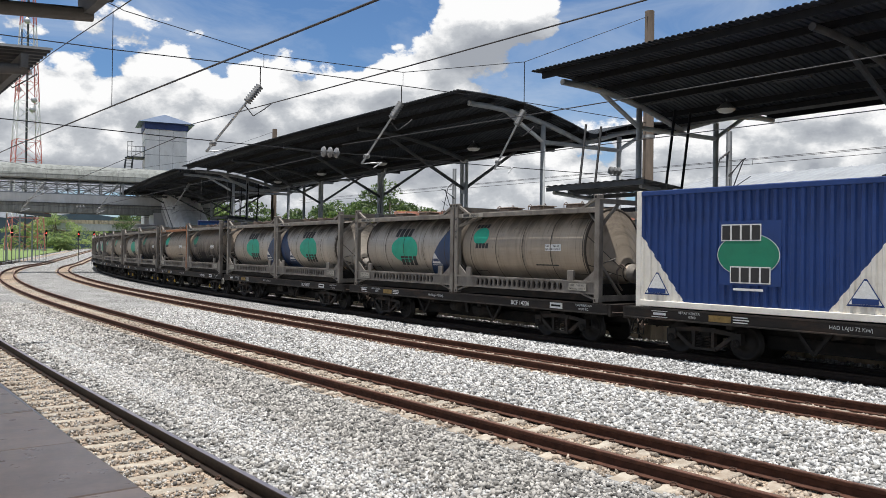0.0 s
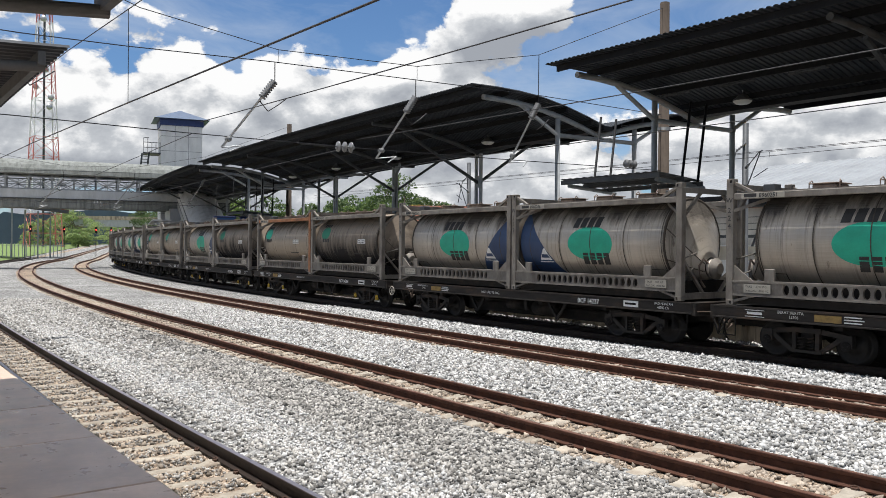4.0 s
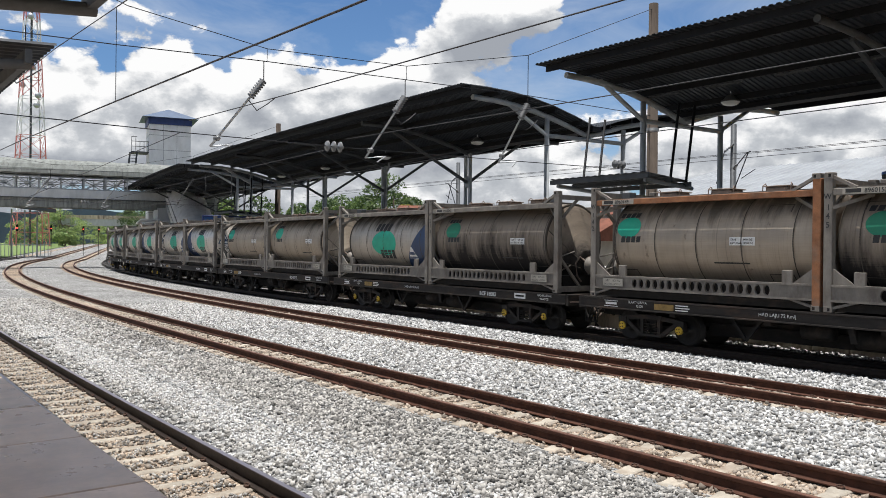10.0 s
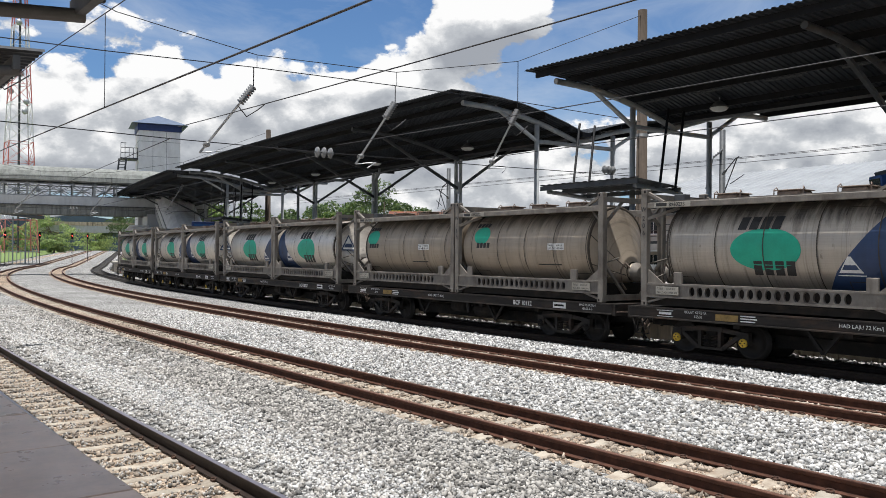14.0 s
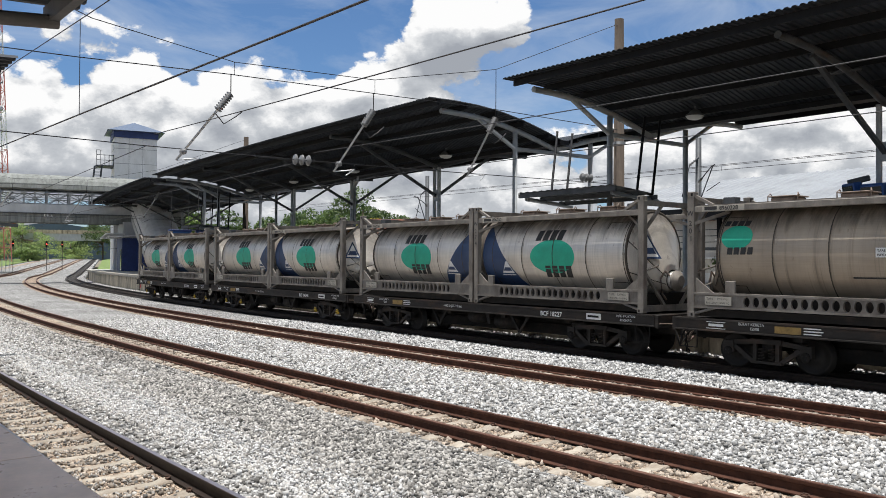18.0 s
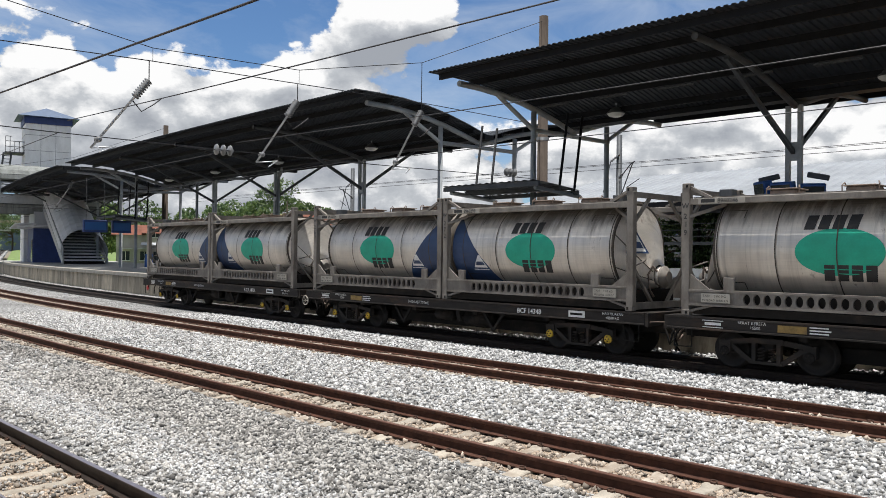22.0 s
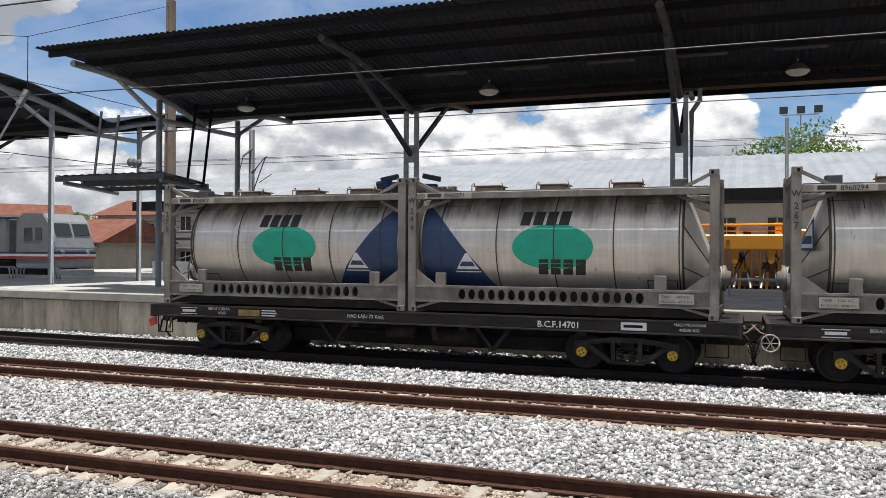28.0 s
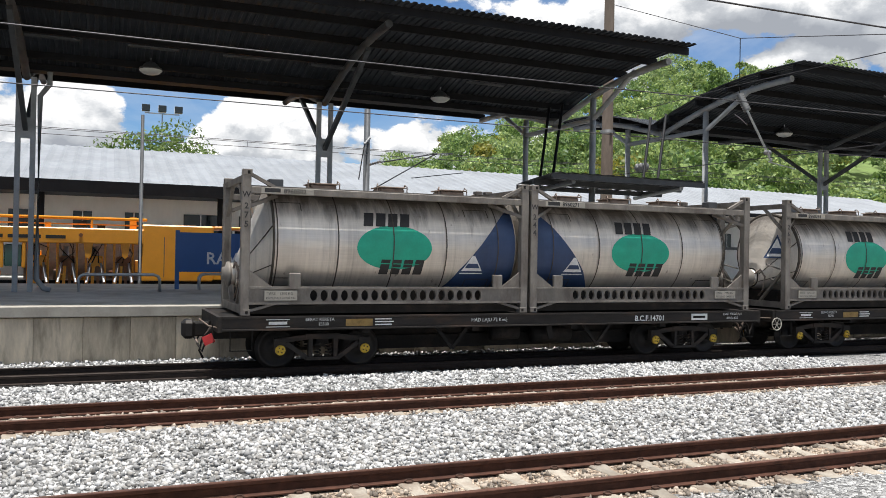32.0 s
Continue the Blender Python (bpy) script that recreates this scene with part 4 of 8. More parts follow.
def holed_rail(x0, x1, z0, z1, h0, h1, n, y):
    """The bottom side rail: a web with a row of oval holes, and flanges."""
    bm = bmesh.new()
    w = (h1 - h0) / n
    zc = (z0 + z1) / 2
    rx, rz = w * 0.36, (z1 - z0) * 0.34
    for i in range(n):
        xa, xb = h0 + i * w, h0 + (i + 1) * w
        xc = (xa + xb) / 2
        m = 16
        inner, outer, back = [], [], []
        for k in range(m):
            t = 2 * math.pi * (k + 0.5) / m
            c, s_ = math.cos(t), math.sin(t)
            inner.append(bm.verts.new((xc + rx * c, y, zc + rz * s_)))
            back.append(bm.verts.new((xc + rx * c, y + 0.06, zc + rz * s_)))
            q = max(abs(c) / (w / 2), abs(s_) / ((z1 - z0) / 2))
            outer.append(bm.verts.new((xc + c / q, y, zc + s_ / q)))
        for k in range(m):
            j = (k + 1) % m
            bm.faces.new((inner[k], inner[j], outer[j], outer[k]))
            bm.faces.new((inner[k], back[k], back[j], inner[j]))
    for a, b in ((x0, h0), (h1, x1)):
        box(bm, a, y, z0, b, y + 0.06, z1)
    box(bm, x0, y - 0.03, z1 - 0.03, x1, y + 0.1, z1 + 0.012)
    box(bm, x0, y - 0.03, z0 - 0.012, x1, y + 0.1, z0 + 0.03)
    bmesh.ops.recalc_face_normals(bm, faces=bm.faces)
    return bm


TANKS = {}


def word_blocks(n, x, v, w, h, slant, material, parent, name):
    """A brand word as a row of plain leaning blocks, one for each letter."""
    g = w / n
    for i in range(n):
        x0 = x + i * g
        o = [(x0, v), (x0 + g * 0.78, v), (x0 + g * 0.78 + slant, v + h), (x0 + slant, v + h)]
        part(name, patch(o, 0.006, 0.1), material, parent)


def tank_container(kind, number, code, flip, label, end_mark=False, grimy=False):
    """kind: 'big' (large green oval and blue end), 'small' (small logo at one end). flip: +1 puts the cone end to the right."""
    skin = {"big": TANK, "small": TANKTAN, "sooty": TANKDIRTY, "rusty": TANKTAN, "plain": TANK}[kind]
    if grimy and kind == "big":
        skin = TANKGRIMY
    t = thing("tank_container", Matrix.Identity(4), label, "tank container", "tank containers on the train")
    tank = part("tank", tank_shell(flip), skin, t)
    hx, hy = LC / 2, WC / 2
    for sx in (-1, 1):
        for sy in (-1, 1):
            bm = box(bmesh.new(), sx * hx - (0.17 if sx > 0 else 0), sy * hy - (0.16 if sy > 0 else 0), 0.1, sx * hx + (0.17 if sx < 0 else 0), sy * hy + (0.16 if sy < 0 else 0), HC - 0.1, 0, 0.012)
            post = part("corner_post", bm, RUSTFRAME if kind == "rusty" and sx > 0 else FRAMEGREY, t)
            for z in (0.0, HC - 0.12):
                bm = box(bmesh.new(), sx * hx - (0.185 if sx > 0 else -0.008), sy * (hy + 0.006) - (0.17 if sy > 0 else 0), z, sx * hx + (0.185 if sx < 0 else -0.008) + 0.0, sy * (hy + 0.006) + (0.17 if sy < 0 else 0), z + 0.12, 0, 0.01)
                box(bm, sx * hx - sx * 0.12 - 0.025, sy * (hy + 0.006) - 0.004 if sy < 0 else hy + 0.001, z + 0.03, sx * hx - sx * 0.12 + 0.025, sy * (hy + 0.006) + 0.004 if sy > 0 else -hy - 0.001, z + 0.09, 1)
                part("corner_casting", bm, (FRAMEGREY, UNDER), post)
    for sy in (-1, 1):
        y = sy * (hy - 0.07)
        part("top_side_rail", box(bmesh.new(), -hx + 0.16, y - 0.045, 2.29, hx - 0.16, y + 0.045, 2.42, 0, 0.01), RUSTFRAME if kind == "rusty" else FRAMEGREY, t)
        for sx in (-1, 1):
            part("gusset_strut", bar(bmesh.new(), (sx * (hx - 0.15), y, 2.66), (sx * (hx - 0.62), y, 2.42), 0.08, 0.06), FRAMEGREY, t)
            part("diagonal_strut", bar(bmesh.new(), (sx * (hx - 0.15), y + 0.0, 2.05), (sx * (hx - 0.75), sy * 0.75, 2.30), 0.07, 0.07), FRAMEGREY, t)
            bm = bmesh.new()
            v = [bm.verts.new(c) for c in ((sx * (hx - 0.17), y, 0.86), (sx * (hx - 0.17), y, 0.53), (sx * (hx - 0.62), y, 0.53))]
            f = bm.faces.new(v)
            g = bmesh.ops.extrude_face_region(bm, geom=[f])
            for e in g["geom"]:
                if isinstance(e, bmesh.types.BMVert):
                    e.co.y += 0.03
            bmesh.ops.recalc_face_normals(bm, faces=bm.faces)
            part("gusset_plate", bm, FRAMEGREY, t)
            part("foot_strut", bar(bmesh.new(), (sx * (hx - 0.15), y, 0.08), (sx * (hx - 0.72), y, 0.24), 0.08, 0.05), FRAMEGREY, t)
        if sy < 0:
            off = 0.12 * flip
            bm = holed_rail(-hx + 0.16, hx - 0.16, 0.22, 0.53, -1.85 - off, 1.85 - off, 18, y - 0.04)
        else:
            bm = box(bmesh.new(), -hx + 0.16, y - 0.03, 0.22, hx - 0.16, y + 0.03, 0.53)
        part("bottom_side_rail", bm, FRAMEGREY, t)
        for x in (flip * 2.0, -flip * 2.32):
            part("saddle_pad", box(bmesh.new(), x - 0.11, y - 0.055, 0.50, x + 0.11, y + 0.02, 0.80, 0, 0.01), FRAMEGREY, t)
    for sx in (-1, 1):
        part("end_rail", box(bmesh.new(), sx * (hx - 0.08) - 0.05, -hy + 0.16, HC - 0.22, sx * (hx - 0.08) + 0.05, hy - 0.16, HC - 0.10), FRAMEGREY, t)
        part("end_rail", box(bmesh.new(), sx * (hx - 0.08) - 0.06, -hy + 0.16, 0.03, sx * (hx - 0.08) + 0.06, hy - 0.16, 0.18), FRAMEGREY, t)
        for sy in (-1, 1):
            part("end_strut", bar(bmesh.new(), (sx * (hx - 0.09), sy * 0.35, 2.6), (sx * (hx - 0.09), sy * 1.05, 1.95), 0.07, 0.06), FRAMEGREY, t)
            part("end_strut", bar(bmesh.new(), (sx * (hx - 0.09), sy * 0.3, 0.15), (sx * (hx - 0.09), sy * 1.05, 0.95), 0.07, 0.06), FRAMEGREY, t)
    for x in (-2.38, -1.19, -0.03, 1.12, 2.32):
        bm = bmesh.new()
        n = 40
        ra = [bm.verts.new((x * flip - 0.012, (TR + 0.016) * math.cos(2 * math.pi * k / n), TZ + (TR + 0.016) * math.sin(2 * math.pi * k / n))) for k in range(n)]
        rb = [bm.verts.new((v.co.x + 0.024, v.co.y, v.co.z)) for v in ra]
        for k in range(n):
            bm.faces.new((ra[k], ra[(k + 1) % n], rb[(k + 1) % n], rb[k])).smooth = True
        bmesh.ops.recalc_face_normals(bm, faces=bm.faces)
        part("weld_band", bm, SEAM, tank)
    # hatches on top, and an added plate over the near shoulder
    for x in (flip * 1.26, flip * -0.21, flip * -1.6):
        h = part("hatch", box(bmesh.new(), x - 0.26, -0.42, TZ + TR - 0.06, x + 0.26, 0.12, TZ + TR + 0.13, 0, 0.025), HATCH, t)
        part("hatch_lid", box(bmesh.new(), x - 0.3, -0.46, TZ + TR + 0.13, x + 0.3, 0.16, TZ + TR + 0.155, 0, 0.01), HATCH, h)
        for k in (-0.33, 0.33):
            part("hatch_clamp", tube(bmesh.new(), [(x + k, -0.4, TZ + TR - 0.03), (x + k, -0.4, TZ + TR + 0.16), (x + k * 0.92, -0.34, TZ + TR + 0.21), (x + k * 0.92, -0.28, TZ + TR + 0.16)], 0.013, 5), HATCH, h)
    # unseen plate, added to keep direct sun off the upper barrel
    part("catwalk", box(bmesh.new(), -hx + 0.2, -1.10, 2.424, hx - 0.2, -0.45, 2.45), FRAMEGREY, t)
    part("valve_box", box(bmesh.new(), flip * 2.3 - 0.14, -0.75, 2.44, flip * 2.3 + 0.14, -0.5, 2.62, 0, 0.015), STEELDK, t)
    # outlet with valve and hose at the cone end
    part("outlet_valve", lathe(bmesh.new(), [(flip * 3.0, 0.17), (flip * 3.05, 0.25), (flip * 3.1, 0.25), (flip * 3.13, 0.15), (flip * 3.2, 0.13)], 16), FRAMEGREY, t, m=pose(0, 0, TZ - 0.64))
    part("cone_edge", lathe(bmesh.new(), [(flip * 2.36, TR - 0.01), (flip * 2.365, TR + 0.014), (flip * 2.40, TR + 0.014), (flip * 2.405, TR - 0.02)], 40), SEAM, tank, m=pose(0, 0, TZ))
    for a in (18, -24):
        ca, sa = math.cos(radians(a)), math.sin(radians(a))
        part("cone_seam", tube(bmesh.new(), [(flip * x, -(r + 0.006) * ca, TZ + dz + (r + 0.006) * sa) for x, dz, r in ((2.40, 0.0, TR * 0.985), (2.58, -0.215, 0.775), (2.77, -0.43, 0.50), (2.94, -0.61, 0.26))], 0.011, 5), SEAM, tank)
    part("outlet_hose", tube(bmesh.new(), [(flip * 3.0, -0.16, 0.86), (flip * 2.98, -0.34, 0.98), (flip * 2.94, -0.46, 0.8), (flip * 2.96, -0.42, 0.45), (flip * 2.99, -0.3, 0.3)], 0.024, 6), HATCH, t)
    for x, y0, y1, z in ((2.93, -0.95, -0.55, 0.62), (2.93, -0.95, -0.4, 1.0)):
        part("end_brace", tube(bmesh.new(), [(flip * x, y0, z), (flip * (x - 0.1), y1, z + 0.12)], 0.018, 6), FRAMEGREY, t)
    part("saddle_beam", box(bmesh.new(), -hx + 0.2, -0.8, 0.17, hx - 0.2, 0.8, 0.46), UNDER, t)
    # added dark box that stops light coming through below the container
    part("under_tray", box(bmesh.new(), -hx + 0.17, -1.0, 0.02, hx - 0.17, 1.0, 0.17), UNDER, t)
    # ladder outline frames on the skin (inspection pads)
    for x, v in ((-2.1, 0.86), (1.95, 0.86), (-2.1, -0.75), (2.0, -0.75)):
        o = 0.28
        for a, b in (((x - o, v), (x + o, v + 0.02)), ((x - o, v - 0.2), (x - o + 0.02, v)), ((x + o - 0.02, v - 0.2), (x + o, v))):
            part("pad_edge", patch([(a[0], a[1]), (b[0], a[1]), (b[0], b[1]), (a[0], b[1])], 0.006), SEAM, tank)
    if kind == "big":
        out = [(0.80 * math.cos(2 * math.pi * k / 48) + -0.06 * flip, 0.455 * math.sin(2 * math.pi * k / 48) - 0.06) for k in range(48)]
        part("oval_logo", patch(out, 0.005, 0.06), GREEN, tank, "bright green oval")
        word_blocks(4, -0.66 - 0.06 * flip, 0.37, 1.03, 0.31, 0.05, TEXTK, tank, "logo_block")
        word_blocks(4, -0.30 - 0.06 * flip, -0.63, 0.98, 0.33, 0.03, TEXTK, tank, "logo_block")
        edge = [(1.12, -1.12), (1.28, -0.98), (1.54, -0.5), (1.78, -0.2), (1.95, 0.0), (2.2, 0.3), (2.43, 0.58), (2.62, 0.8), (2.77, 0.95)]
        part("blue_panel", patch([(-flip * 2.785, -1.12), *[(-flip * x, v) for x, v in edge], (-flip * 2.785, 0.95)], 0.0045, 0.09), TANKBLUE, tank, "dark blue painted end panel")
        tri = -flip * 1.82
        part("triangle_logo", patch([(tri - 0.24, -0.53), (tri + 0.24, -0.53), (tri + 0.03, -0.19), (tri - 0.03, -0.19)], 0.008), TEXTW, tank)
        part("triangle_band", patch([(tri - 0.17, -0.46), (tri + 0.17, -0.46), (tri + 0.11, -0.36), (tri - 0.11, -0.36)], 0.011), TANKBLUE, tank)
        part("logo_underline", patch([(tri - 0.27, -0.60), (tri + 0.27, -0.60), (tri + 0.27, -0.575), (tri - 0.27, -0.575)], 0.008), TEXTW, tank)
    elif kind != "plain":
        cx = -1.95
        out = [(0.36 * math.cos(2 * math.pi * k / 32) + cx, 0.27 * math.sin(2 * math.pi * k / 32) + 0.36) for k in range(32)]
        part("oval_logo", patch(out, 0.005, 0.06), GREENDK if kind == "sooty" else GREEN, tank, "small green oval")
        word_blocks(4, cx - 0.36, 0.62, 0.62, 0.14, 0.02, TEXTK, tank, "logo_block")
        word_blocks(4, cx - 0.2, -0.02, 0.62, 0.15, 0.02, TEXTK, tank, "logo_block")
        part("data_plate", patch([(0.9, -0.08), (1.52, -0.08), (1.52, 0.1), (0.9, 0.1)], 0.006), TEXTW, tank, "white data plate")
        sign_text("TARE         3400 KG", 0.062, 0.93, -TR - 0.013, TZ + 0.025, tank, TEXTK, "plate_text", bold=True)
        sign_text("PAYLOAD 18900 KG", 0.062, 0.93, -TR - 0.013, TZ - 0.055, tank, TEXTK, "plate_text", bold=True)
        part("web_print", patch([(0.45, -0.5), (1.35, -0.5), (1.35, -0.465), (0.45, -0.465)], 0.006), TEXTK, tank)
    # numbers on the frame
    yf = -hy - 0.003
    part("number_panel", box(bmesh.new(), -hx + 0.36, -hy + 0.021, 2.298, -hx + 1.36, -hy + 0.025, 2.412), COPING, t)
    part("prefix_bar", box(bmesh.new(), -hx + 0.42, -hy + 0.017, 2.325, -hx + 0.72, -hy + 0.0205, 2.4), TEXTK, t)
    sign_text(number, 0.125, -hx + 0.78, -hy + 0.017, 2.315, t, TEXTK, "serial_number", bold=True)
    sign_text("W", 0.15, -hx + 0.085, yf, 2.22, t, TEXTK, "frame_letter", "centre", True)
    for i, ch in enumerate(code):
        sign_text(ch, 0.16, -hx + 0.085, yf, 2.0 - 0.17 * i, t, TEXTK, "frame_letter", "centre", True)
    xr = -hx + 0.45 if flip < 0 else hx - 1.05
    pl = part("weight_plate", box(bmesh.new(), xr, -hy - 0.006, 0.285, xr + 0.62, -hy + 0.02, 0.47), COPING, t)
    sign_text("TARE    3300 KG", 0.07, xr + 0.04, -hy - 0.009, 0.395, pl, TEXTK, "plate_text")
    sign_text("PAYLOAD 18900 KG", 0.062, xr + 0.03, -hy - 0.009, 0.31, pl, TEXTK, "plate_text")
    if not end_mark:
        return t
    # triangle logo on the near side of the cone end
    n = Vector((flip * 0.773, -0.40, 0.25)).normalized()
    u = Vector((0, 0, 1)).cross(n).normalized()
    w = n.cross(u)
    c = Vector((flip * 2.63, -0.56, TZ + 0.14))
    for k, (name, m, pts) in enumerate((("end_triangle", TANKBLUE, ((-0.30, -0.28), (0.30, -0.28), (0.0, 0.36))), ("end_triangle_inner", TEXTW, ((-0.225, -0.235), (0.225, -0.235), (0.0, 0.26))), ("end_triangle_band", TANKBLUE, ((-0.17, -0.16), (0.17, -0.16), (0.105, -0.01), (-0.105, -0.01))))):
        bm = bmesh.new()
        bm.faces.new([bm.verts.new(c + n * (0.075 + 0.004 * k) + u * a + w * b) for a, b in pts])
        part(name, bm, m, tank)
    return t


def box_container(label):
    """A blue and white ribbed box container."""
    t = thing("box_container", Matrix.Identity(4), label, "freight container")
    hx, hy = LC / 2, WC / 2
    bm = bmesh.new()
    pitch, n = 0.2, 29
    x0 = -pitch * n / 2
    xs = []
    for i in range(n):
        b = x0 + i * pitch
        xs += [(b, 0), (b + 0.07, 0), (b + 0.10, 0.045), (b + 0.17, 0.045)]
    xs.append((x0 + n * pitch, 0))
    z0, z1 = 0.16, HC - 0.12
    def split(x):
        # height below which the side is white at this place: the two lower corners
        return max(0.0, (abs(x) - (hx - 1.35)) / 1.27) * 1.6 + z0 if abs(x) > hx - 1.35 else z0
    cols = []
    for x, dy in xs:
        zs = min(split(x), z1 - 0.05)
        cols.append([bm.verts.new((x, -hy + 0.02 + dy, z)) for z in (z0, max(zs, z0 + 0.001), z1)])
    for a, b in zip(cols, cols[1:]):
        for j in (0, 1):
            bm.faces.new((a[j], b[j], b[j + 1], a[j + 1])).material_index = 1 if j == 0 else 0
    part("side_wall", bm, (BOXBLUE, BOXWHITE), t)
    part("body", box(bmesh.new(), -hx + 0.1, -hy + 0.08, 0.12, hx - 0.1, hy - 0.02, HC - 0.05), BOXBLUE, t)
    part("roof", box(bmesh.new(), -hx + 0.1, -hy + 0.05, HC - 0.05, hx - 0.1, hy - 0.05, HC), BOXBLUE, t)
    part("top_side_rail", box(bmesh.new(), -hx + 0.14, -hy, HC - 0.12, hx - 0.14, -hy + 0.08, HC - 0.01, 0, 0.01), BOXBLUE, t)
    part("bottom_side_rail", box(bmesh.new(), -hx + 0.14, -hy, 0.02, hx - 0.14, -hy + 0.1, 0.16, 0, 0.01), BOXWHITE, t)
    for sx in (-1, 1):
        for sy in (-1, 1):
            part("corner_post", box(bmesh.new(), min(sx * hx, sx * (hx - 0.15)), min(sy * hy, sy * (hy - 0.15)), 0, max(sx * hx, sx * (hx - 0.15)), max(sy * hy, sy * (hy - 0.15)), HC, 0, 0.015), BOXWHITE, t)
        cx = sx * (hx - 0.63)
        for (w, h, m, dy) in ((0.36, 0.52, BOXBLUE, 0.0), (0.315, 0.45, TEXTW, 0.006)):
            bm = bmesh.new()
            bm.faces.new([bm.verts.new((cx + a * w, -hy + 0.004 - dy, 0.30 + dy * 6 + b * h)) for a, b in ((-1, 0), (1, 0), (0.08, 1), (-0.08, 1))])
            part("triangle_logo", bm, m, t)
        part("triangle_band", box(bmesh.new(), cx - 0.25, -hy - 0.010, 0.34, cx + 0.25, -hy - 0.006, 0.45), BOXBLUE, t)
    part("logo_panel", box(bmesh.new(), -0.76, -hy + 0.008, 0.6, 0.7, -hy + 0.012, 1.98), BOXBLUE, t)
    for r, m, dy in ((1.0, TEXTW, 0.0), (0.975, GREENDK, 0.004)):
        bm = bmesh.new()
        bm.faces.new([bm.verts.new((-0.06 + 0.735 * r * math.cos(2 * math.pi * k / 48), -hy + 0.004 - dy, 1.25 + 0.46 * r * math.sin(2 * math.pi * k / 48))) for k in range(48)])
        part("oval_logo", bm, m, t)
    for x, z in ((-0.67, 1.57), (-0.45, 0.67)):
        for i in range(4):
            part("logo_block", box(bmesh.new(), x + i * 0.235, -hy - 0.008, z, x + i * 0.235 + 0.19, -hy - 0.002, z + 0.31), TEXTK, t)
            part("logo_outline", box(bmesh.new(), x + i * 0.235 - 0.025, -hy - 0.003, z - 0.025, x + i * 0.235 + 0.215, -hy + 0.001, z + 0.335), TEXTW, t)
    part("small_print", box(bmesh.new(), -0.4, -hy + 0.002, 0.49, 0.3, -hy + 0.006, 0.54), TEXTW, t)
    return t


def wheelset():
    bm = bmesh.new()
    for sy in (-1, 1):
        prof = [(sy * 0.47, 0.36), (sy * 0.475, 0.42), (sy * 0.50, 0.42), (sy * 0.505, 0.39), (sy * 0.60, 0.38), (sy * 0.605, 0.33), (sy * 0.58, 0.31), (sy * 0.57, 0.15), (sy * 0.61, 0.13), (sy * 0.61, 0.02)]
        lathe(bm, prof, 28, "y", 0)
    lathe(bm, [(-0.9, 0.06), (0.9, 0.06)], 12, "y", 0)
    for sy in (-1, 1):
        lathe(bm, [(sy * 0.90, 0.098), (sy * 0.955, 0.098), (sy * 0.965, 0.085), (sy * 0.966, 0.02)], 18, "y", 1)
        for k in range(4):
            a = k * math.pi / 2 + 0.4
            c = (0.05 * math.cos(a), 0.05 * math.sin(a))
            box(bm, c[0] - 0.012, min(sy * 0.966, sy * 0.98), c[1] - 0.012, c[0] + 0.012, max(sy * 0.966, sy * 0.98), c[1] + 0.012, 0)
    return bm


WHEELSETS = []


def hand_wheel(t, hl):
    wheel = part("hand_wheel", tube(bmesh.new(), [(0.15 * math.cos(k * math.pi / 8), 0, 0.15 * math.sin(k * math.pi / 8)) for k in range(17)], 0.014, 6), COPING, t, "pale painted spoked brake wheel", m=pose(-hl - 0.02, -1.28, 0.72))
    for k in range(6):
        part("spoke", tube(bmesh.new(), [(0, 0, 0), (0.15 * math.cos(k * math.pi / 3), 0, 0.15 * math.sin(k * math.pi / 3))], 0.009, 5), COPING, wheel)


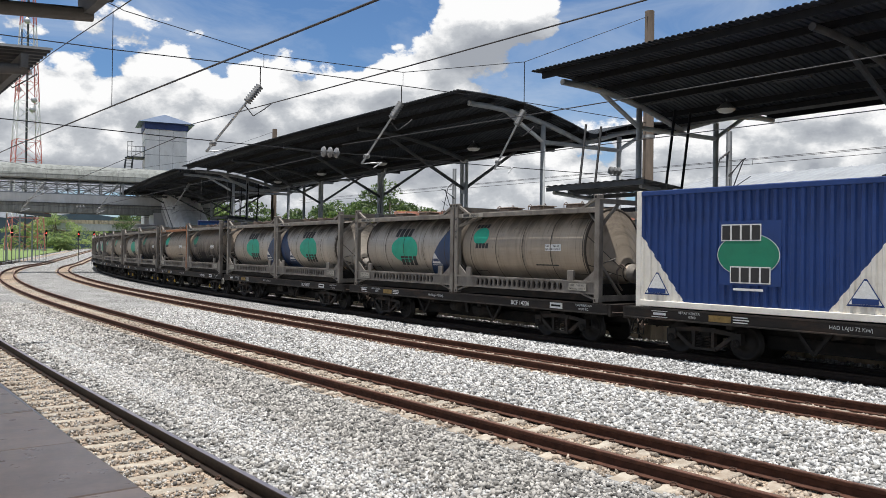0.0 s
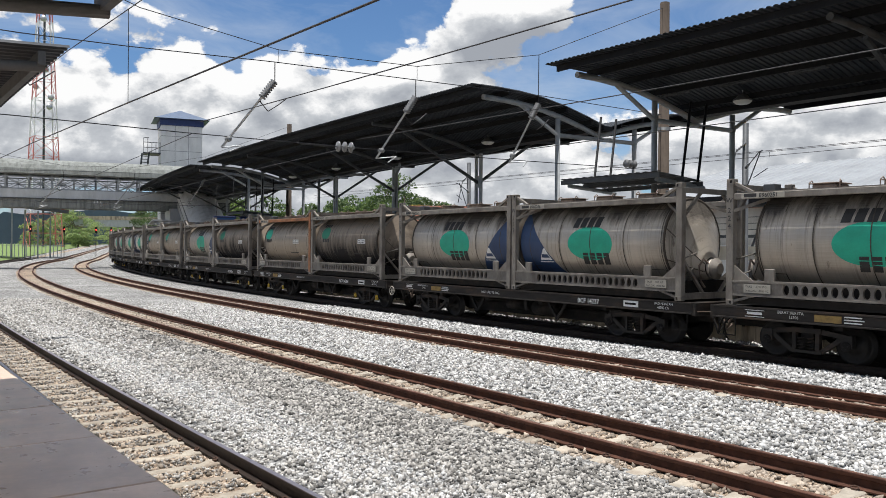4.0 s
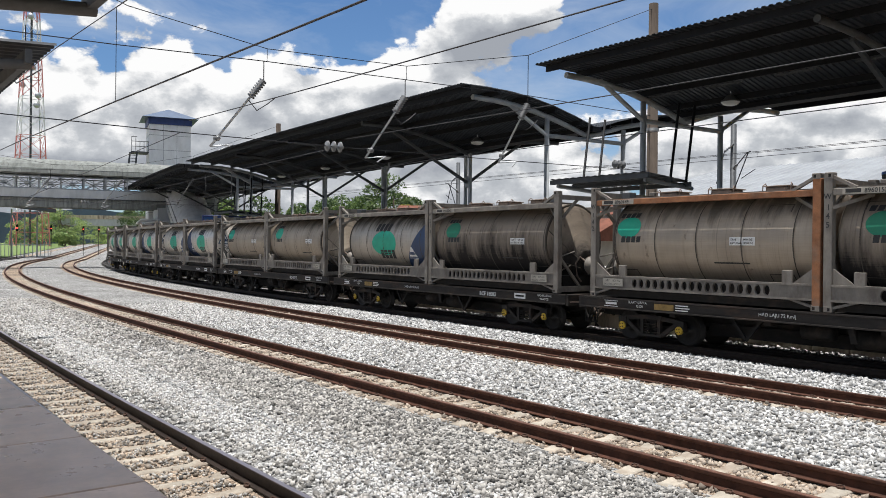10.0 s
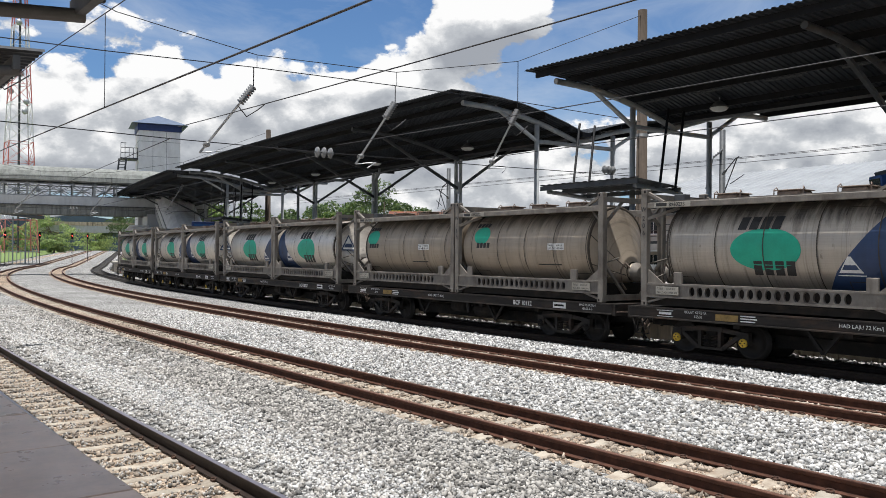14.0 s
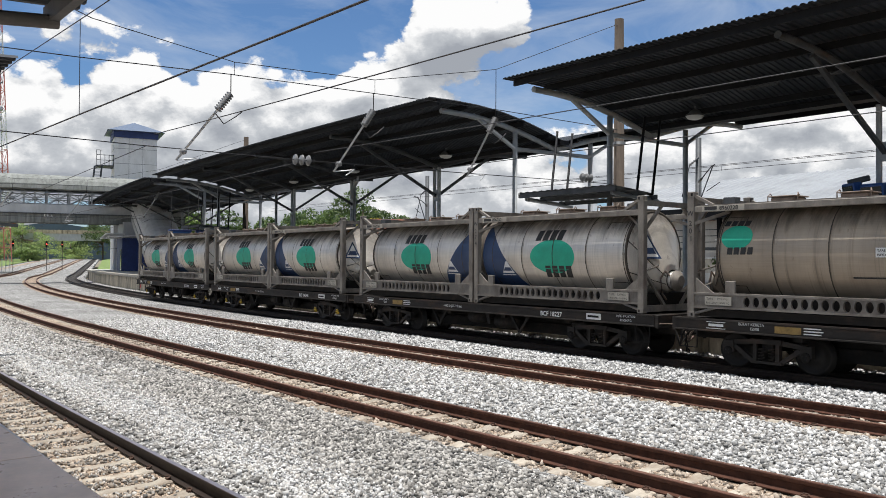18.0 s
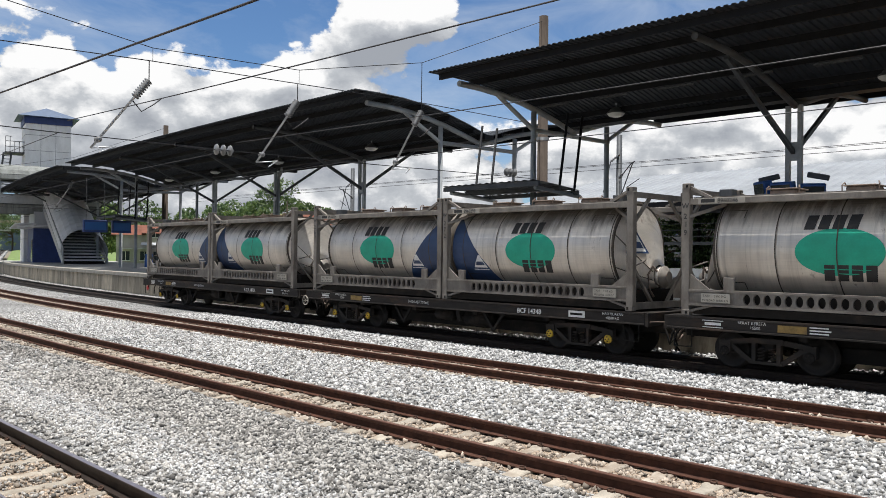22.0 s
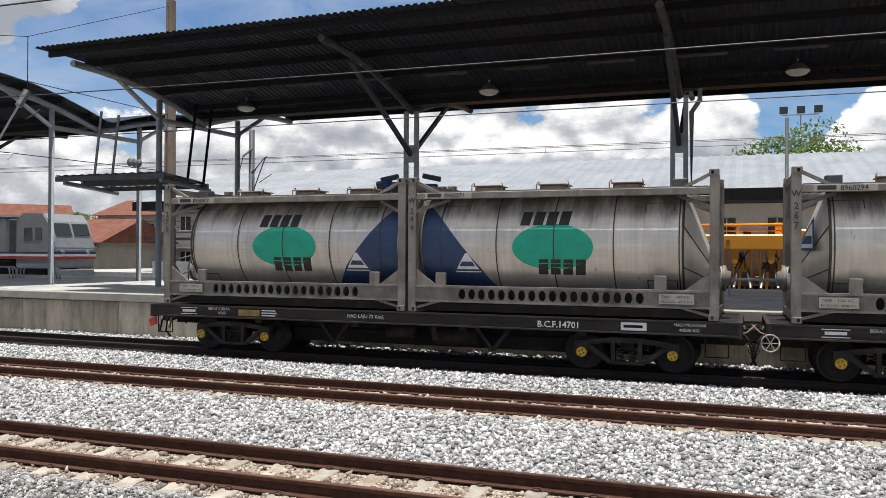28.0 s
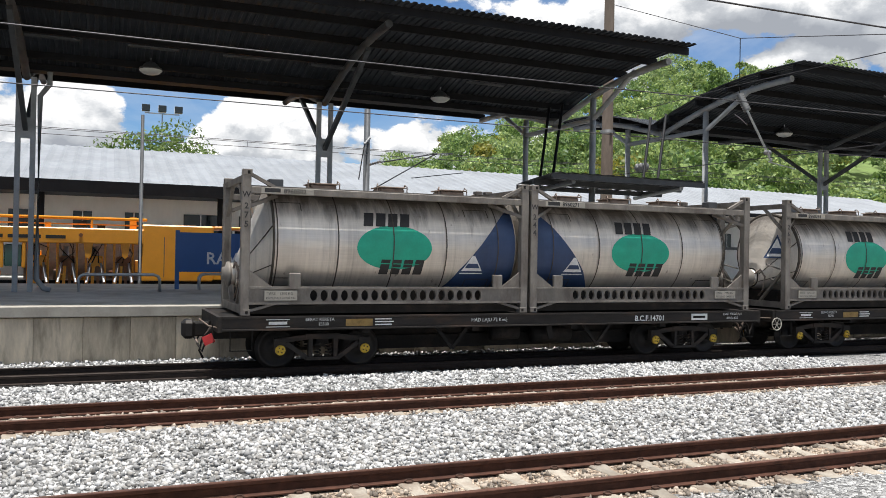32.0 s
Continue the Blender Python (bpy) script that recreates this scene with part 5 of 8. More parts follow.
def flat_wagon(number, label, yellow=True, wheel_on=False, tail=False):
    t = thing("flat_wagon", Matrix.Identity(4), label, "freight wagon", "flat wagons of the train")
    hl = 6.4
    for sy in (-1, 1):
        y = sy * 1.18
        bm = bmesh.new()
        prof = [(0.04, 0.79), (-0.07, 0.79), (-0.07, 0.82), (-0.04, 0.825), (-0.04, DECK - 0.05), (-0.07, DECK - 0.045), (-0.07, DECK - 0.012), (0.04, DECK - 0.012)]
        ends = [[bm.verts.new((x, y - sy * a, z)) for a, z in prof] for x in (-hl, hl)]
        for k in range(8):
            bm.faces.new((ends[0][k], ends[0][(k + 1) % 8], ends[1][(k + 1) % 8], ends[1][k]))
        bm.faces.new(ends[0])
        bm.faces.new(ends[1])
        bmesh.ops.recalc_face_normals(bm, faces=bm.faces)
        sill = part("side_sill", bm, SILL, t)
        if sy < 0:
            yf = y - 0.045
            sign_text(number, 0.17, 2.75, yf, 0.855, sill, TEXTW, "wagon_number", bold=True)
            part("maker_plate", box(bmesh.new(), 4.35, yf - 0.004, 0.85, 4.82, yf, 1.0), TEXTW, sill)
            part("maker_mark", box(bmesh.new(), 4.4, yf - 0.008, 0.9, 4.75, yf - 0.004, 0.95), UNDER, sill)
            sign_text("HAD MUATAN", 0.085, 5.3, yf, 0.955, sill, TEXTW, "load_text")
            sign_text("40500 KG", 0.085, 5.4, yf, 0.86, sill, TEXTW, "load_text")
            sign_text("HAD LAJU 72 Km/j", 0.105, -1.35, yf, 0.90, sill, TEXTW, "speed_text")
            sign_text("BERAT KERETA", 0.085, -4.85, yf, 0.96, sill, TEXTW, "load_text")
            sign_text("15500", 0.085, -4.6, yf, 0.87, sill, TEXTW, "load_text")
            part("ochre_panel", box(bmesh.new(), -4.05, yf - 0.003, 0.85, -3.5, yf, 0.99), OCHRE, sill)
            for k in range(3):
                part("print_bar", box(bmesh.new(), -3.45, yf - 0.003, 0.86 + 0.055 * k, -3.1 + 0.04 * (k % 2), yf, 0.885 + 0.055 * k), TEXTW, sill)
            for a, b, c, e in ((-5.6, 0.85, -5.15, 0.865), (-5.6, 0.985, -5.15, 1.0), (-5.55, 0.90, -5.2, 0.955)):
                part("stencil_bar", box(bmesh.new(), a, yf - 0.003, b, c, yf, e), TEXTW, sill)
    part("deck", box(bmesh.new(), -hl, -1.14, 0.90, hl, 1.14, DECK - 0.03), UNDER, t)
    part("centre_sill", box(bmesh.new(), -hl - 0.1, -0.22, 0.55, hl + 0.1, 0.22, 0.90), UNDER, t)
    # added block that darkens the view beneath the wagon's middle
    part("fishbelly_sill", box(bmesh.new(), -3.2, -0.3, 0.28, 3.2, 0.3, 0.56), UNDER, t)
    for x in (-3.6, -1.2, 1.2, 3.6):
        part("cross_member", box(bmesh.new(), x - 0.08, -1.14, 0.70, x + 0.08, 1.14, 0.90), UNDER, t)
    for x in (-1.72, 1.82):
        for sy in (-1, 1):
            y = sy * 1.08
            bm = bar(bmesh.new(), (x - 0.36, y, 0.8), (x, y, 0.34), 0.05, 0.07)
            bar(bm, (x + 0.36, y, 0.8), (x, y, 0.34), 0.05, 0.07)
            part("v_brace", bm, UNDER, t)
    part("brake_cylinder", lathe(bmesh.new(), [(-0.35, 0.05), (-0.33, 0.17), (0.3, 0.17), (0.34, 0.04)], 14), UNDER, t, m=pose(-0.3, -0.7, 0.62))
    part("air_tank", lathe(bmesh.new(), [(-0.5, 0.04), (-0.46, 0.2), (0.46, 0.2), (0.5, 0.04)], 14), UNDER, t, m=pose(0.9, -0.6, 0.55))
    part("brake_lever", bar(bmesh.new(), (0.55, -1.12, 0.78), (0.62, -1.12, 0.5), 0.05, 0.12), UNDER, t)
    for sx in (-1, 1):
        part("headstock", box(bmesh.new(), min(sx * hl, sx * (hl + 0.08)), -1.2, 0.76, max(sx * hl, sx * (hl + 0.08)), 1.2, DECK - 0.02), SILL, t)
        part("coupler", box(bmesh.new(), min(sx * (hl + 0.05), sx * (hl + 0.42)), -0.13, 0.60, max(sx * (hl + 0.05), sx * (hl + 0.42)), 0.13, 0.88, 0, 0.03), UNDER, t)
        part("air_hose", tube(bmesh.new(), [(sx * (hl + 0.08), -0.4, 0.75), (sx * (hl + 0.25), -0.4, 0.6), (sx * (hl + 0.3), -0.38, 0.35), (sx * (hl + 0.22), -0.3, 0.2)], 0.022, 6), UNDER, t)
        part("coupler_knuckle", box(bmesh.new(), min(sx * (hl + 0.36), sx * (hl + 0.6)), -0.2, 0.56, max(sx * (hl + 0.36), sx * (hl + 0.6)), 0.16, 0.92, 0, 0.06), WHEEL, t)
        part("uncoupling_lever", tube(bmesh.new(), [(sx * (hl + 0.1), -1.15, 0.86), (sx * (hl + 0.16), -0.6, 0.84), (sx * (hl + 0.3), -0.25, 0.95)], 0.015, 6), HATCH, t)
        for k, y in enumerate((-0.62, -0.28, 0.35)):
            part("brake_hose", tube(bmesh.new(), [(sx * (hl + 0.06), y, 0.82), (sx * (hl + 0.2), y - 0.03, 0.62), (sx * (hl + 0.28), y, 0.36 + 0.06 * k), (sx * (hl + 0.36), y + 0.05, 0.52 + 0.04 * k)], 0.024, 6), HATCH if k == 1 else UNDER, t)
        part("step_iron", tube(bmesh.new(), [(sx * (hl - 0.15), -1.2, 0.8), (sx * (hl - 0.15), -1.2, 0.42), (sx * (hl - 0.55), -1.2, 0.42), (sx * (hl - 0.55), -1.2, 0.8)], 0.016, 5), UNDER, t)
    if tail:
        part("tail_flag", bar(bmesh.new(), (-hl - 0.3, -0.95, 0.58), (-hl - 0.12, -0.95, 0.66), 0.02, 0.17), REDPAINT, t, "small red tail marker")
        part("marker_stem", tube(bmesh.new(), [(-hl - 0.14, -0.95, 0.9), (-hl - 0.12, -0.95, 0.55)], 0.014, 5), UNDER, t)
    if wheel_on:
        hand_wheel(t, hl)
    for bx in (-4.41, 4.41):
        b = part("bogie", box(bmesh.new(), -0.14, -0.85, 0.42, 0.14, 0.85, 0.74, 0, 0.02), UNDER, t, m=pose(bx, 0, 0))
        for sy in (-1, 1):
            y = sy * 0.86
            bm = bmesh.new()
            for sx in (-1, 1):
                bar(bm, (sx * 0.85, y, 0.56), (sx * 0.30, y, 0.62), 0.09, 0.10)
                bar(bm, (sx * 0.72, y, 0.50), (sx * 0.30, y, 0.20), 0.09, 0.09)
                box(bm, sx * 0.85 - 0.12, y - 0.07, 0.36, sx * 0.85 + 0.12, y + 0.07, 0.60)
                box(bm, sx * 0.25 - 0.04, y - 0.06, 0.2, sx * 0.25 + 0.04, y + 0.06, 0.62)
            box(bm, -0.34, y - 0.08, 0.17, 0.34, y + 0.08, 0.225)
            box(bm, -0.34, y - 0.07, 0.58, 0.34, y + 0.07, 0.68)
            part("side_frame", bm, SILL, b)
            for x in (-0.11, 0.11):
                sp = bmesh.new()
                tube(sp, [(x + 0.065 * math.cos(k * 0.8), y - 0.03 + 0.05 * math.sin(k * 0.8), 0.225 + k * 0.0085) for k in range(33)], 0.012, 5)
                part("coil_spring", sp, SILL, b)
        for x in (-0.85, 0.85):
            w = part("wheelset", wheelset(), (WHEEL, YELLOW if yellow else UNDER), b, m=pose(x, 0, 0.38))
            WHEELSETS.append((w, x))
    return t


# wagon 1 is the last of the train; each row: kinds of the two containers, numbers, frame codes, wagon number
CONSIST = (
    (("big", "8960302", "275"), ("big", "8960271", "244"), "B.C.F.14701", True),
    (("big", "8960294", "267"), ("big", "8960299", "272"), "BCF 14348", True),
    (("big", "8960246", "219"), ("big", "8960301", "274"), "BCF 18227", False),
    (("small", "8960228", "201"), ("small", "8960212", "185"), "BCF 10112", False),
    (("big", "8960233", "206"), ("sooty", "8960240", "213"), "BCF 18083", True),
    (("rusty", "8960149", "142"), ("sooty", "8960152", "145"), "BCF 14784", True),
    (("big", "8960260", "253"), ("big", "8960266", "259"), "BCF 14237", False),
    (("big", "8960251", "224"), ("small", "8960151", "144"), "BCF 14236", False),
)
WAGON_PITCH = 13.75
TRAIN_S = ((0, -116.8), (3, -104.9), (6, -93.05), (9, -81.15), (13, -65.4), (17, -49.7), (19, -41.8), (22, -30.08), (24, -22.25), (27, -10.42), (28, -6.48), (30, 1.38), (31, 5.3), (32, 9.18))
RIDERS = []


def train():
    kinds = {"big": "grey stainless tank container with green oval and blue end", "small": "tan grimy tank container with a small green logo", "sooty": "soot-streaked tank container with a small green logo", "rusty": "tan tank container in a rusty orange frame", "plain": "plain grey tank container"}
    for i, (a, b, number, yellow) in enumerate(CONSIST):
        w = flat_wagon(number, "last black flat wagon with a red tail marker" if i == 0 else "black flat wagon carrying two tank containers", yellow, i in (1, 6), i == 0)
        RIDERS.append((w, i * WAGON_PITCH, 0.0, 0.0))
        for (kind, num, code), x, flip in ((a, -3.06, -1), (b, 3.06, 1)):
            c = tank_container(kind, num, code, flip, kinds[kind], i in (1, 2) or (i == 7 and flip < 0), i >= 4)
            RIDERS.append((c, i * WAGON_PITCH, x, DECK))
    w = flat_wagon("BCF 14330", "black flat wagon carrying a blue box container", False)
    RIDERS.append((w, 8 * WAGON_PITCH, 0.0, 0.0))
    c = box_container("blue ribbed freight container with white corners")
    RIDERS.append((c, 8 * WAGON_PITCH, -3.06, DECK))


train()


# ---- footbridge, lift tower and stair at the far end ----
def footbridge():
    o = at(24, -92, 0)
    inv = o.inverted()
    W = lambda d, s, z: inv @ P(d, s, z)
    b = thing("footbridge", o, "covered grey footbridge with lattice parapets over the tracks", "footbridge")
    for ds in (-1.5, 1.5):
        part("girder", bar(bmesh.new(), W(-26, -91 + ds, 6.22), W(27, -91 + ds, 6.22), 0.2, 0.9), BRIDGEROOF, b, "stained grey girder")
        # dark strip standing in for the shadow line below the deck edge
        part("drip_edge", bar(bmesh.new(), W(-26, -91 + ds * 1.12, 6.66), W(27, -91 + ds * 1.12, 6.66), 0.3, 0.07), STEELDK, b)
        part("deck_edge", bar(bmesh.new(), W(-26, -91 + ds * 1.06, 7.1), W(27, -91 + ds * 1.06, 7.1), 0.25, 0.84), GREYPANEL, b)
        for z, h in ((7.58, 0.1), (8.72, 0.1), (9.0, 0.1)):
            part("parapet_rail", bar(bmesh.new(), W(-26, -91 + ds, z), W(27, -91 + ds, z), 0.08, h), STEELLT, b)
        for i in range(27):
            d0 = -26 + i * 2.0
            part("parapet_post", bar(bmesh.new(), W(d0, -91 + ds, 7.4), W(d0, -91 + ds, 9.2), 0.14, 0.14), STEELLT, b)
            for z0, z1 in ((7.6, 8.72), (8.72, 7.6), (8.16, 8.16)):
                part("lattice_bar", bar(bmesh.new(), W(d0, -91 + ds, z0), W(d0 + 2.0, -91 + ds, z1), 0.05, 0.07), STEELLT, b)
            part("lattice_bar", bar(bmesh.new(), W(d0 + 1.0, -91 + ds, 7.6), W(d0 + 1.0, -91 + ds, 8.72), 0.05, 0.06), STEELLT, b)
    part("deck", bar(bmesh.new(), W(-26, -91, 6.9), W(27, -91, 6.9), 3.2, 0.2), GREYPANEL, b)
    bm = bmesh.new()
    rings = []
    for i in range(54):
        rings.append([bm.verts.new(W(-26 + i, -91 - 2.0 * math.cos(math.pi * k / 10), 9.02 + 1.5 * math.sin(math.pi * k / 10) + (0.03 if i % 2 else 0))) for k in range(11)])
    for p, q in zip(rings, rings[1:]):
        for k in range(10):
            bm.faces.new((p[k], p[k + 1], q[k + 1], q[k]))
    part("barrel_roof", bm, BRIDGEROOF, b, "weathered grey barrel roof")
    for d in (-1, 6.0, 21.5):
        if d == 6.0:
            continue
        for ds in (-1.2, 1.2):
            part("pier", bar(bmesh.new(), W(d, -91 + ds, 0.0), W(d, -91 + ds, 6.1), 0.45, 0.45), CONCRETE, b)


def lift_tower():
    o = pose(-91.4, 32.4, ZP, 0, 0, -14)
    t = thing("lift_tower", o, "white panelled lift tower with a blue hipped roof", "lift tower")
    w = 2.15
    part("shaft", box(bmesh.new(), -w, -w, 0, w, w, 14.2), WHITE, t)
    for z in (2.3, 4.6, 6.9, 9.2, 11.4, 13.0):
        part("panel_joint", box(bmesh.new(), -w - 0.01, -w - 0.012, z, w + 0.012, w + 0.01, z + 0.05), STEELLT, t)
    for x in (-0.7, 0.7):
        part("panel_joint", box(bmesh.new(), w, x - 0.02, 7, w + 0.014, x + 0.02, 14.2), STEELLT, t)
    part("blue_band", box(bmesh.new(), -w - 0.12, -w - 0.12, 14.2, w + 0.12, w + 0.12, 14.9), BLUEPAINT, t)
    bm = bmesh.new()
    e = w + 0.75
    base = [bm.verts.new(c) for c in ((-e, -e, 14.9), (e, -e, 14.9), (e, e, 14.9), (-e, e, 14.9))]
    top = bm.verts.new((0, 0, 16.2))
    for k in range(4):
        bm.faces.new((base[k], base[(k + 1) % 4], top))
    bm.faces.new(base[::-1])
    part("hipped_roof", bm, mat("blue_roof_sheet", (0.10, 0.14, 0.22), 0.5, 0.2, 0.15, 2), t)
    part("balcony", box(bmesh.new(), -0.8, -w - 1.8, 11.1, 1.6, -w, 11.22), STEELDK, t)
    for k in range(5):
        part("balcony_post", tube(bmesh.new(), [(1.55, -w - 1.75 + k * 0.42, 11.2), (1.55, -w - 1.75 + k * 0.42, 12.3 + (0.5 if k < 2 else 0))], 0.04, 6), STEELDK, t)
    for z in (11.75, 12.3, 12.8):
        part("balcony_rail", tube(bmesh.new(), [(1.55, -w - 1.75, z), (1.55, -w - (0.0 if z < 12.5 else 1.2), z)], 0.035, 6), STEELDK, t)
    for y in (-w - 1.9, -w - 1.2):
        part("stair_stringer", bar(bmesh.new(), (1.5, y - 0.25, 8.6), (1.5, y, 11.1), 0.08, 0.18), STEELDK, t)
    for k in range(7):
        part("stair_tread", bar(bmesh.new(), (1.5, -w - 2.1 + k * 0.03, 8.8 + k * 0.33), (1.5, -w - 1.4 + k * 0.03, 8.8 + k * 0.33), 0.25, 0.05), STEELDK, t)


def stair():
    """The covered stair that comes down from the bridge to the island platform."""
    o = at(23.6, -84, ZP)
    t = thing("covered_stair", o, "covered stair with a ribbed white barrel roof", "stair")
    bm = bmesh.new()
    rings = []
    for i in range(29):
        x = -5.5 + i * 0.375
        zc = 6.1 - (i * 0.18)
        rings.append([bm.verts.new((x, 1.9 * -math.cos(math.pi * k / 12), zc + 2.0 * math.sin(math.pi * k / 12) + (0.07 if i % 2 else 0))) for k in range(13)])
    for p, q in zip(rings, rings[1:]):
        for k in range(12):
            bm.faces.new((p[k], p[k + 1], q[k + 1], q[k]))
    part("barrel_roof", bm, WHITE, t, "ribbed off-white roof")
    for y in (-1.8, 1.8):
        part("stringer", bar(bmesh.new(), (-6.5, y, 5.9), (6.0, y, 0.2), 0.12, 0.55), GREYPANEL, t)
        part("side_panel", bar(bmesh.new(), (-6.5, y, 6.7), (6.0, y, 1.0), 0.06, 0.8), STEELLT, t)
    for i in range(20):
        part("step", box(bmesh.new(), -6.0 + i * 0.6, -1.7, 5.6 - i * 0.28, -5.4 + i * 0.6, 1.7, 5.75 - i * 0.28), GREYPANEL, t)
    part("soffit", bar(bmesh.new(), (-6.5, 0, 5.35), (5.6, 0, -0.1), 3.4, 0.1), STEELDK, t)
    part("support", bar(bmesh.new(), (-5.6, 0, 0), (-5.6, 0, 5.6), 0.5, 0.5), CONCRETE, t)
    k = thing("platform_kiosk", at(21.0, -91.0, ZP), "dark blue lift lobby with a door and a number sign", "kiosk")
    part("wall", box(bmesh.new(), -2.2, -0.2, 0, 2.2, 3.4, 3.3), BLUEPAINT, k)
    part("door", box(bmesh.new(), 0.8, -0.24, 0, 1.8, -0.2, 2.2), DARKGLASS, k)
    part("awning", bar(bmesh.new(), (-2.6, -0.9, 3.35), (2.6, -0.9, 3.7), 1.8, 0.12), WHITE, k)
    num = sign_text("2", 1.0, 0.0, 0.0, 2.2, k, TEXTW, "platform_number")
    num.matrix_basis = pose(2.22, 1.5, 0, 0, 0, 90)
    part("upper_wall", box(bmesh.new(), -2.1, -0.1, 3.3, 2.1, 3.3, 4.9), GREYPANEL, k)
    part("awning", bar(bmesh.new(), (3.0, -1.6, 3.35), (3.0, 3.4, 3.75), 1.7, 0.1), WHITE, k)


# ---- roofs and masts in the gaps between the canopies ----
def shelter(s, half, mast_s):
    o = at(23.0, s, ZP)
    t = thing("low_shelter_roof", o, "low dark corrugated roof hung between two canopies", "shelter roof")
    bm = bmesh.new()
    n = 26
    cols = []
    for i in range(n + 1):
        x = half * (2 * i / n - 1)
        h = 0.03 if i % 2 else 0
        cols.append([bm.verts.new((x, y, z + h)) for y, z in ((-2.0, 3.66), (-1.2, 3.60), (-0.4, 3.53), (0.3, 3.46))])
    for a, b in zip(cols, cols[1:]):
        for j in range(3):
            bm.faces.new((a[j], b[j], b[j + 1], a[j + 1]))
    part("roof_sheet", bm, ROOFDARK, t)
    for y, z in ((-1.9, 3.58), (-0.8, 3.50), (0.2, 3.40)):
        part("purlin", box(bmesh.new(), -half, y - 0.05, z - 0.1, half, y + 0.05, z + 0.05), STEELDK, t)
    for x in (-2.0, 2.0):
        part("roof_beam", tube(bmesh.new(), [(x, -1.8, 3.44), (x, -0.6, 3.36), (x, 0.6, 3.26)], 0.075, 8), STEELLT, t)
        for y in (-0.55, 0.25):
            part("hanger", tube(bmesh.new(), [(x, y, 3.4 - (0.12 if y > 0 else 0)), (x + 0.35, y, 6.0)], 0.045, 6), PURLIN, t)
    if mast_s is None:
        return
    m = thing("concrete_mast", at(27.0, mast_s, ZP), "tall weathered concrete overhead-line mast", "mast", "overhead-line masts")
    part("shaft", tube(bmesh.new(), [(0, 0, 0), (0, 0, 11.2)], [0.25, 0.19], 14), MASTC, m)
    for z in (2.1, 6.0):
        part("strap", tube(bmesh.new(), [(0, 0, z), (0, 0, z + 0.12)], 0.27, 14), STEELDK, m)


footbridge()
lift_tower()
stair()
shelter(-19.75, 2.25, -22.45)
shelter(15.9, 2.8, 19.28)
shelter(-60.3, 2.25, None)


# ---- what stands on the island platform ----
def bench(d, s):
    t = thing("perch_bench", at(d, s, ZP), "bent stainless steel tube perch bench on the platform", "bench", "tube benches")
    for y in (-0.16, 0.0, 0.16):
        pts = [(-1.05, y, 0), (-1.05, y, 0.36), (-1.0, y, 0.44), (-0.9, y, 0.48), (0.9, y, 0.48), (1.0, y, 0.44), (1.05, y, 0.36), (1.05, y, 0)]
        part("tube", tube(bmesh.new(), pts, 0.038, 8), GALV, t)


for d, s in ((25.6, -16.0), (26.2, -13.6), (26.2, -8.4), (26.2, -4.9), (24.9, 0.92), (26.2, 4.4), (25.6, 9.5), (26.4, -29.2), (26.4, -31.9), (26.4, -43.1), (25.6, -53.0), (25.6, -55.6)):
    bench(d, s)

bin_ = thing("litter_bin", at(24.94, -9.75, ZP), "blue plastic drum litter bin beside a column", "litter bin", "litter bins")
part("drum", lathe(bmesh.new(), [(0, 0.27), (0.03, 0.285), (0.42, 0.285), (0.45, 0.295), (0.48, 0.285), (0.9, 0.28), (0.96, 0.29), (1.0, 0.27)], 24, "z"), BINBLUE, bin_)
part("opening", box(bmesh.new(), -0.16, -0.3, 0.72, 0.02, -0.26, 0.88), TEXTK, bin_)
copy_thing(bin_, at(24.6, -62.0, ZP))


def screens():
    t = thing("information_screens", at(24.88, -10.41, 3.55), "cluster of blue cased information screens on a column", "screen")
    for a, x, y, z in ((-38, -0.72, -0.25, 0.08), (-6, -0.05, -0.5, 0.0), (30, 0.62, -0.2, -0.06)):
        c = part("casing", box(bmesh.new(), -0.34, -0.14, 0.1, 0.34, 0.14, 0.98, 0, 0.03), BINBLUE, t, m=pose(x, y, z, 8, 0, a))
        part("screen", box(bmesh.new(), -0.29, -0.152, 0.34, 0.29, -0.14, 0.9), DARKGLASS, c)
        part("panel_strip", box(bmesh.new(), -0.29, -0.155, 0.22, 0.29, -0.142, 0.32), HATCH, c)
        part("side_panel", box(bmesh.new(), -0.352, -0.1, 0.24, -0.34, 0.1, 0.86), OLDYELLOW, c)
    for x, a in ((-0.62, 20), (0.55, -20)):
        part("bracket", bar(bmesh.new(), (0, 0, 0.55), (x, -0.1, 0.55), 0.05, 0.08), STEELDK, t)
    for k, x in enumerate((-0.45, 0.5)):
        c = part("camera_housing", box(bmesh.new(), -0.3, -0.08, 1.08, 0.3, 0.08, 1.24, 0, 0.02), STEELDK, t, m=pose(x, -0.1, 0, 0, 12 * (1 if k else -1), 15))


screens()


def hanging_boards():
    t = thing("hanging_information_boards", at(21.1, -60.0, 3.45), "pair of dark blue boards hung across the platform", "sign")
    for y0, y1 in ((-1.6, 0.0), (0.3, 1.6)):
        b = part("board", box(bmesh.new(), -0.12, y0, 0.1, 0.12, y1, 0.95, 0, 0.02), BLUEPAINT, t)
        part("board_face", box(bmesh.new(), 0.12, y0 + 0.1, 0.25, 0.135, y1 - 0.1, 0.8), SIGNBLUE, b)
        for y in (y0 + 0.2, y1 - 0.2):
            part("hanger", tube(bmesh.new(), [(0, y, 0.95), (0, y, 3.9)], 0.014, 6), PURLIN, b)


hanging_boards()


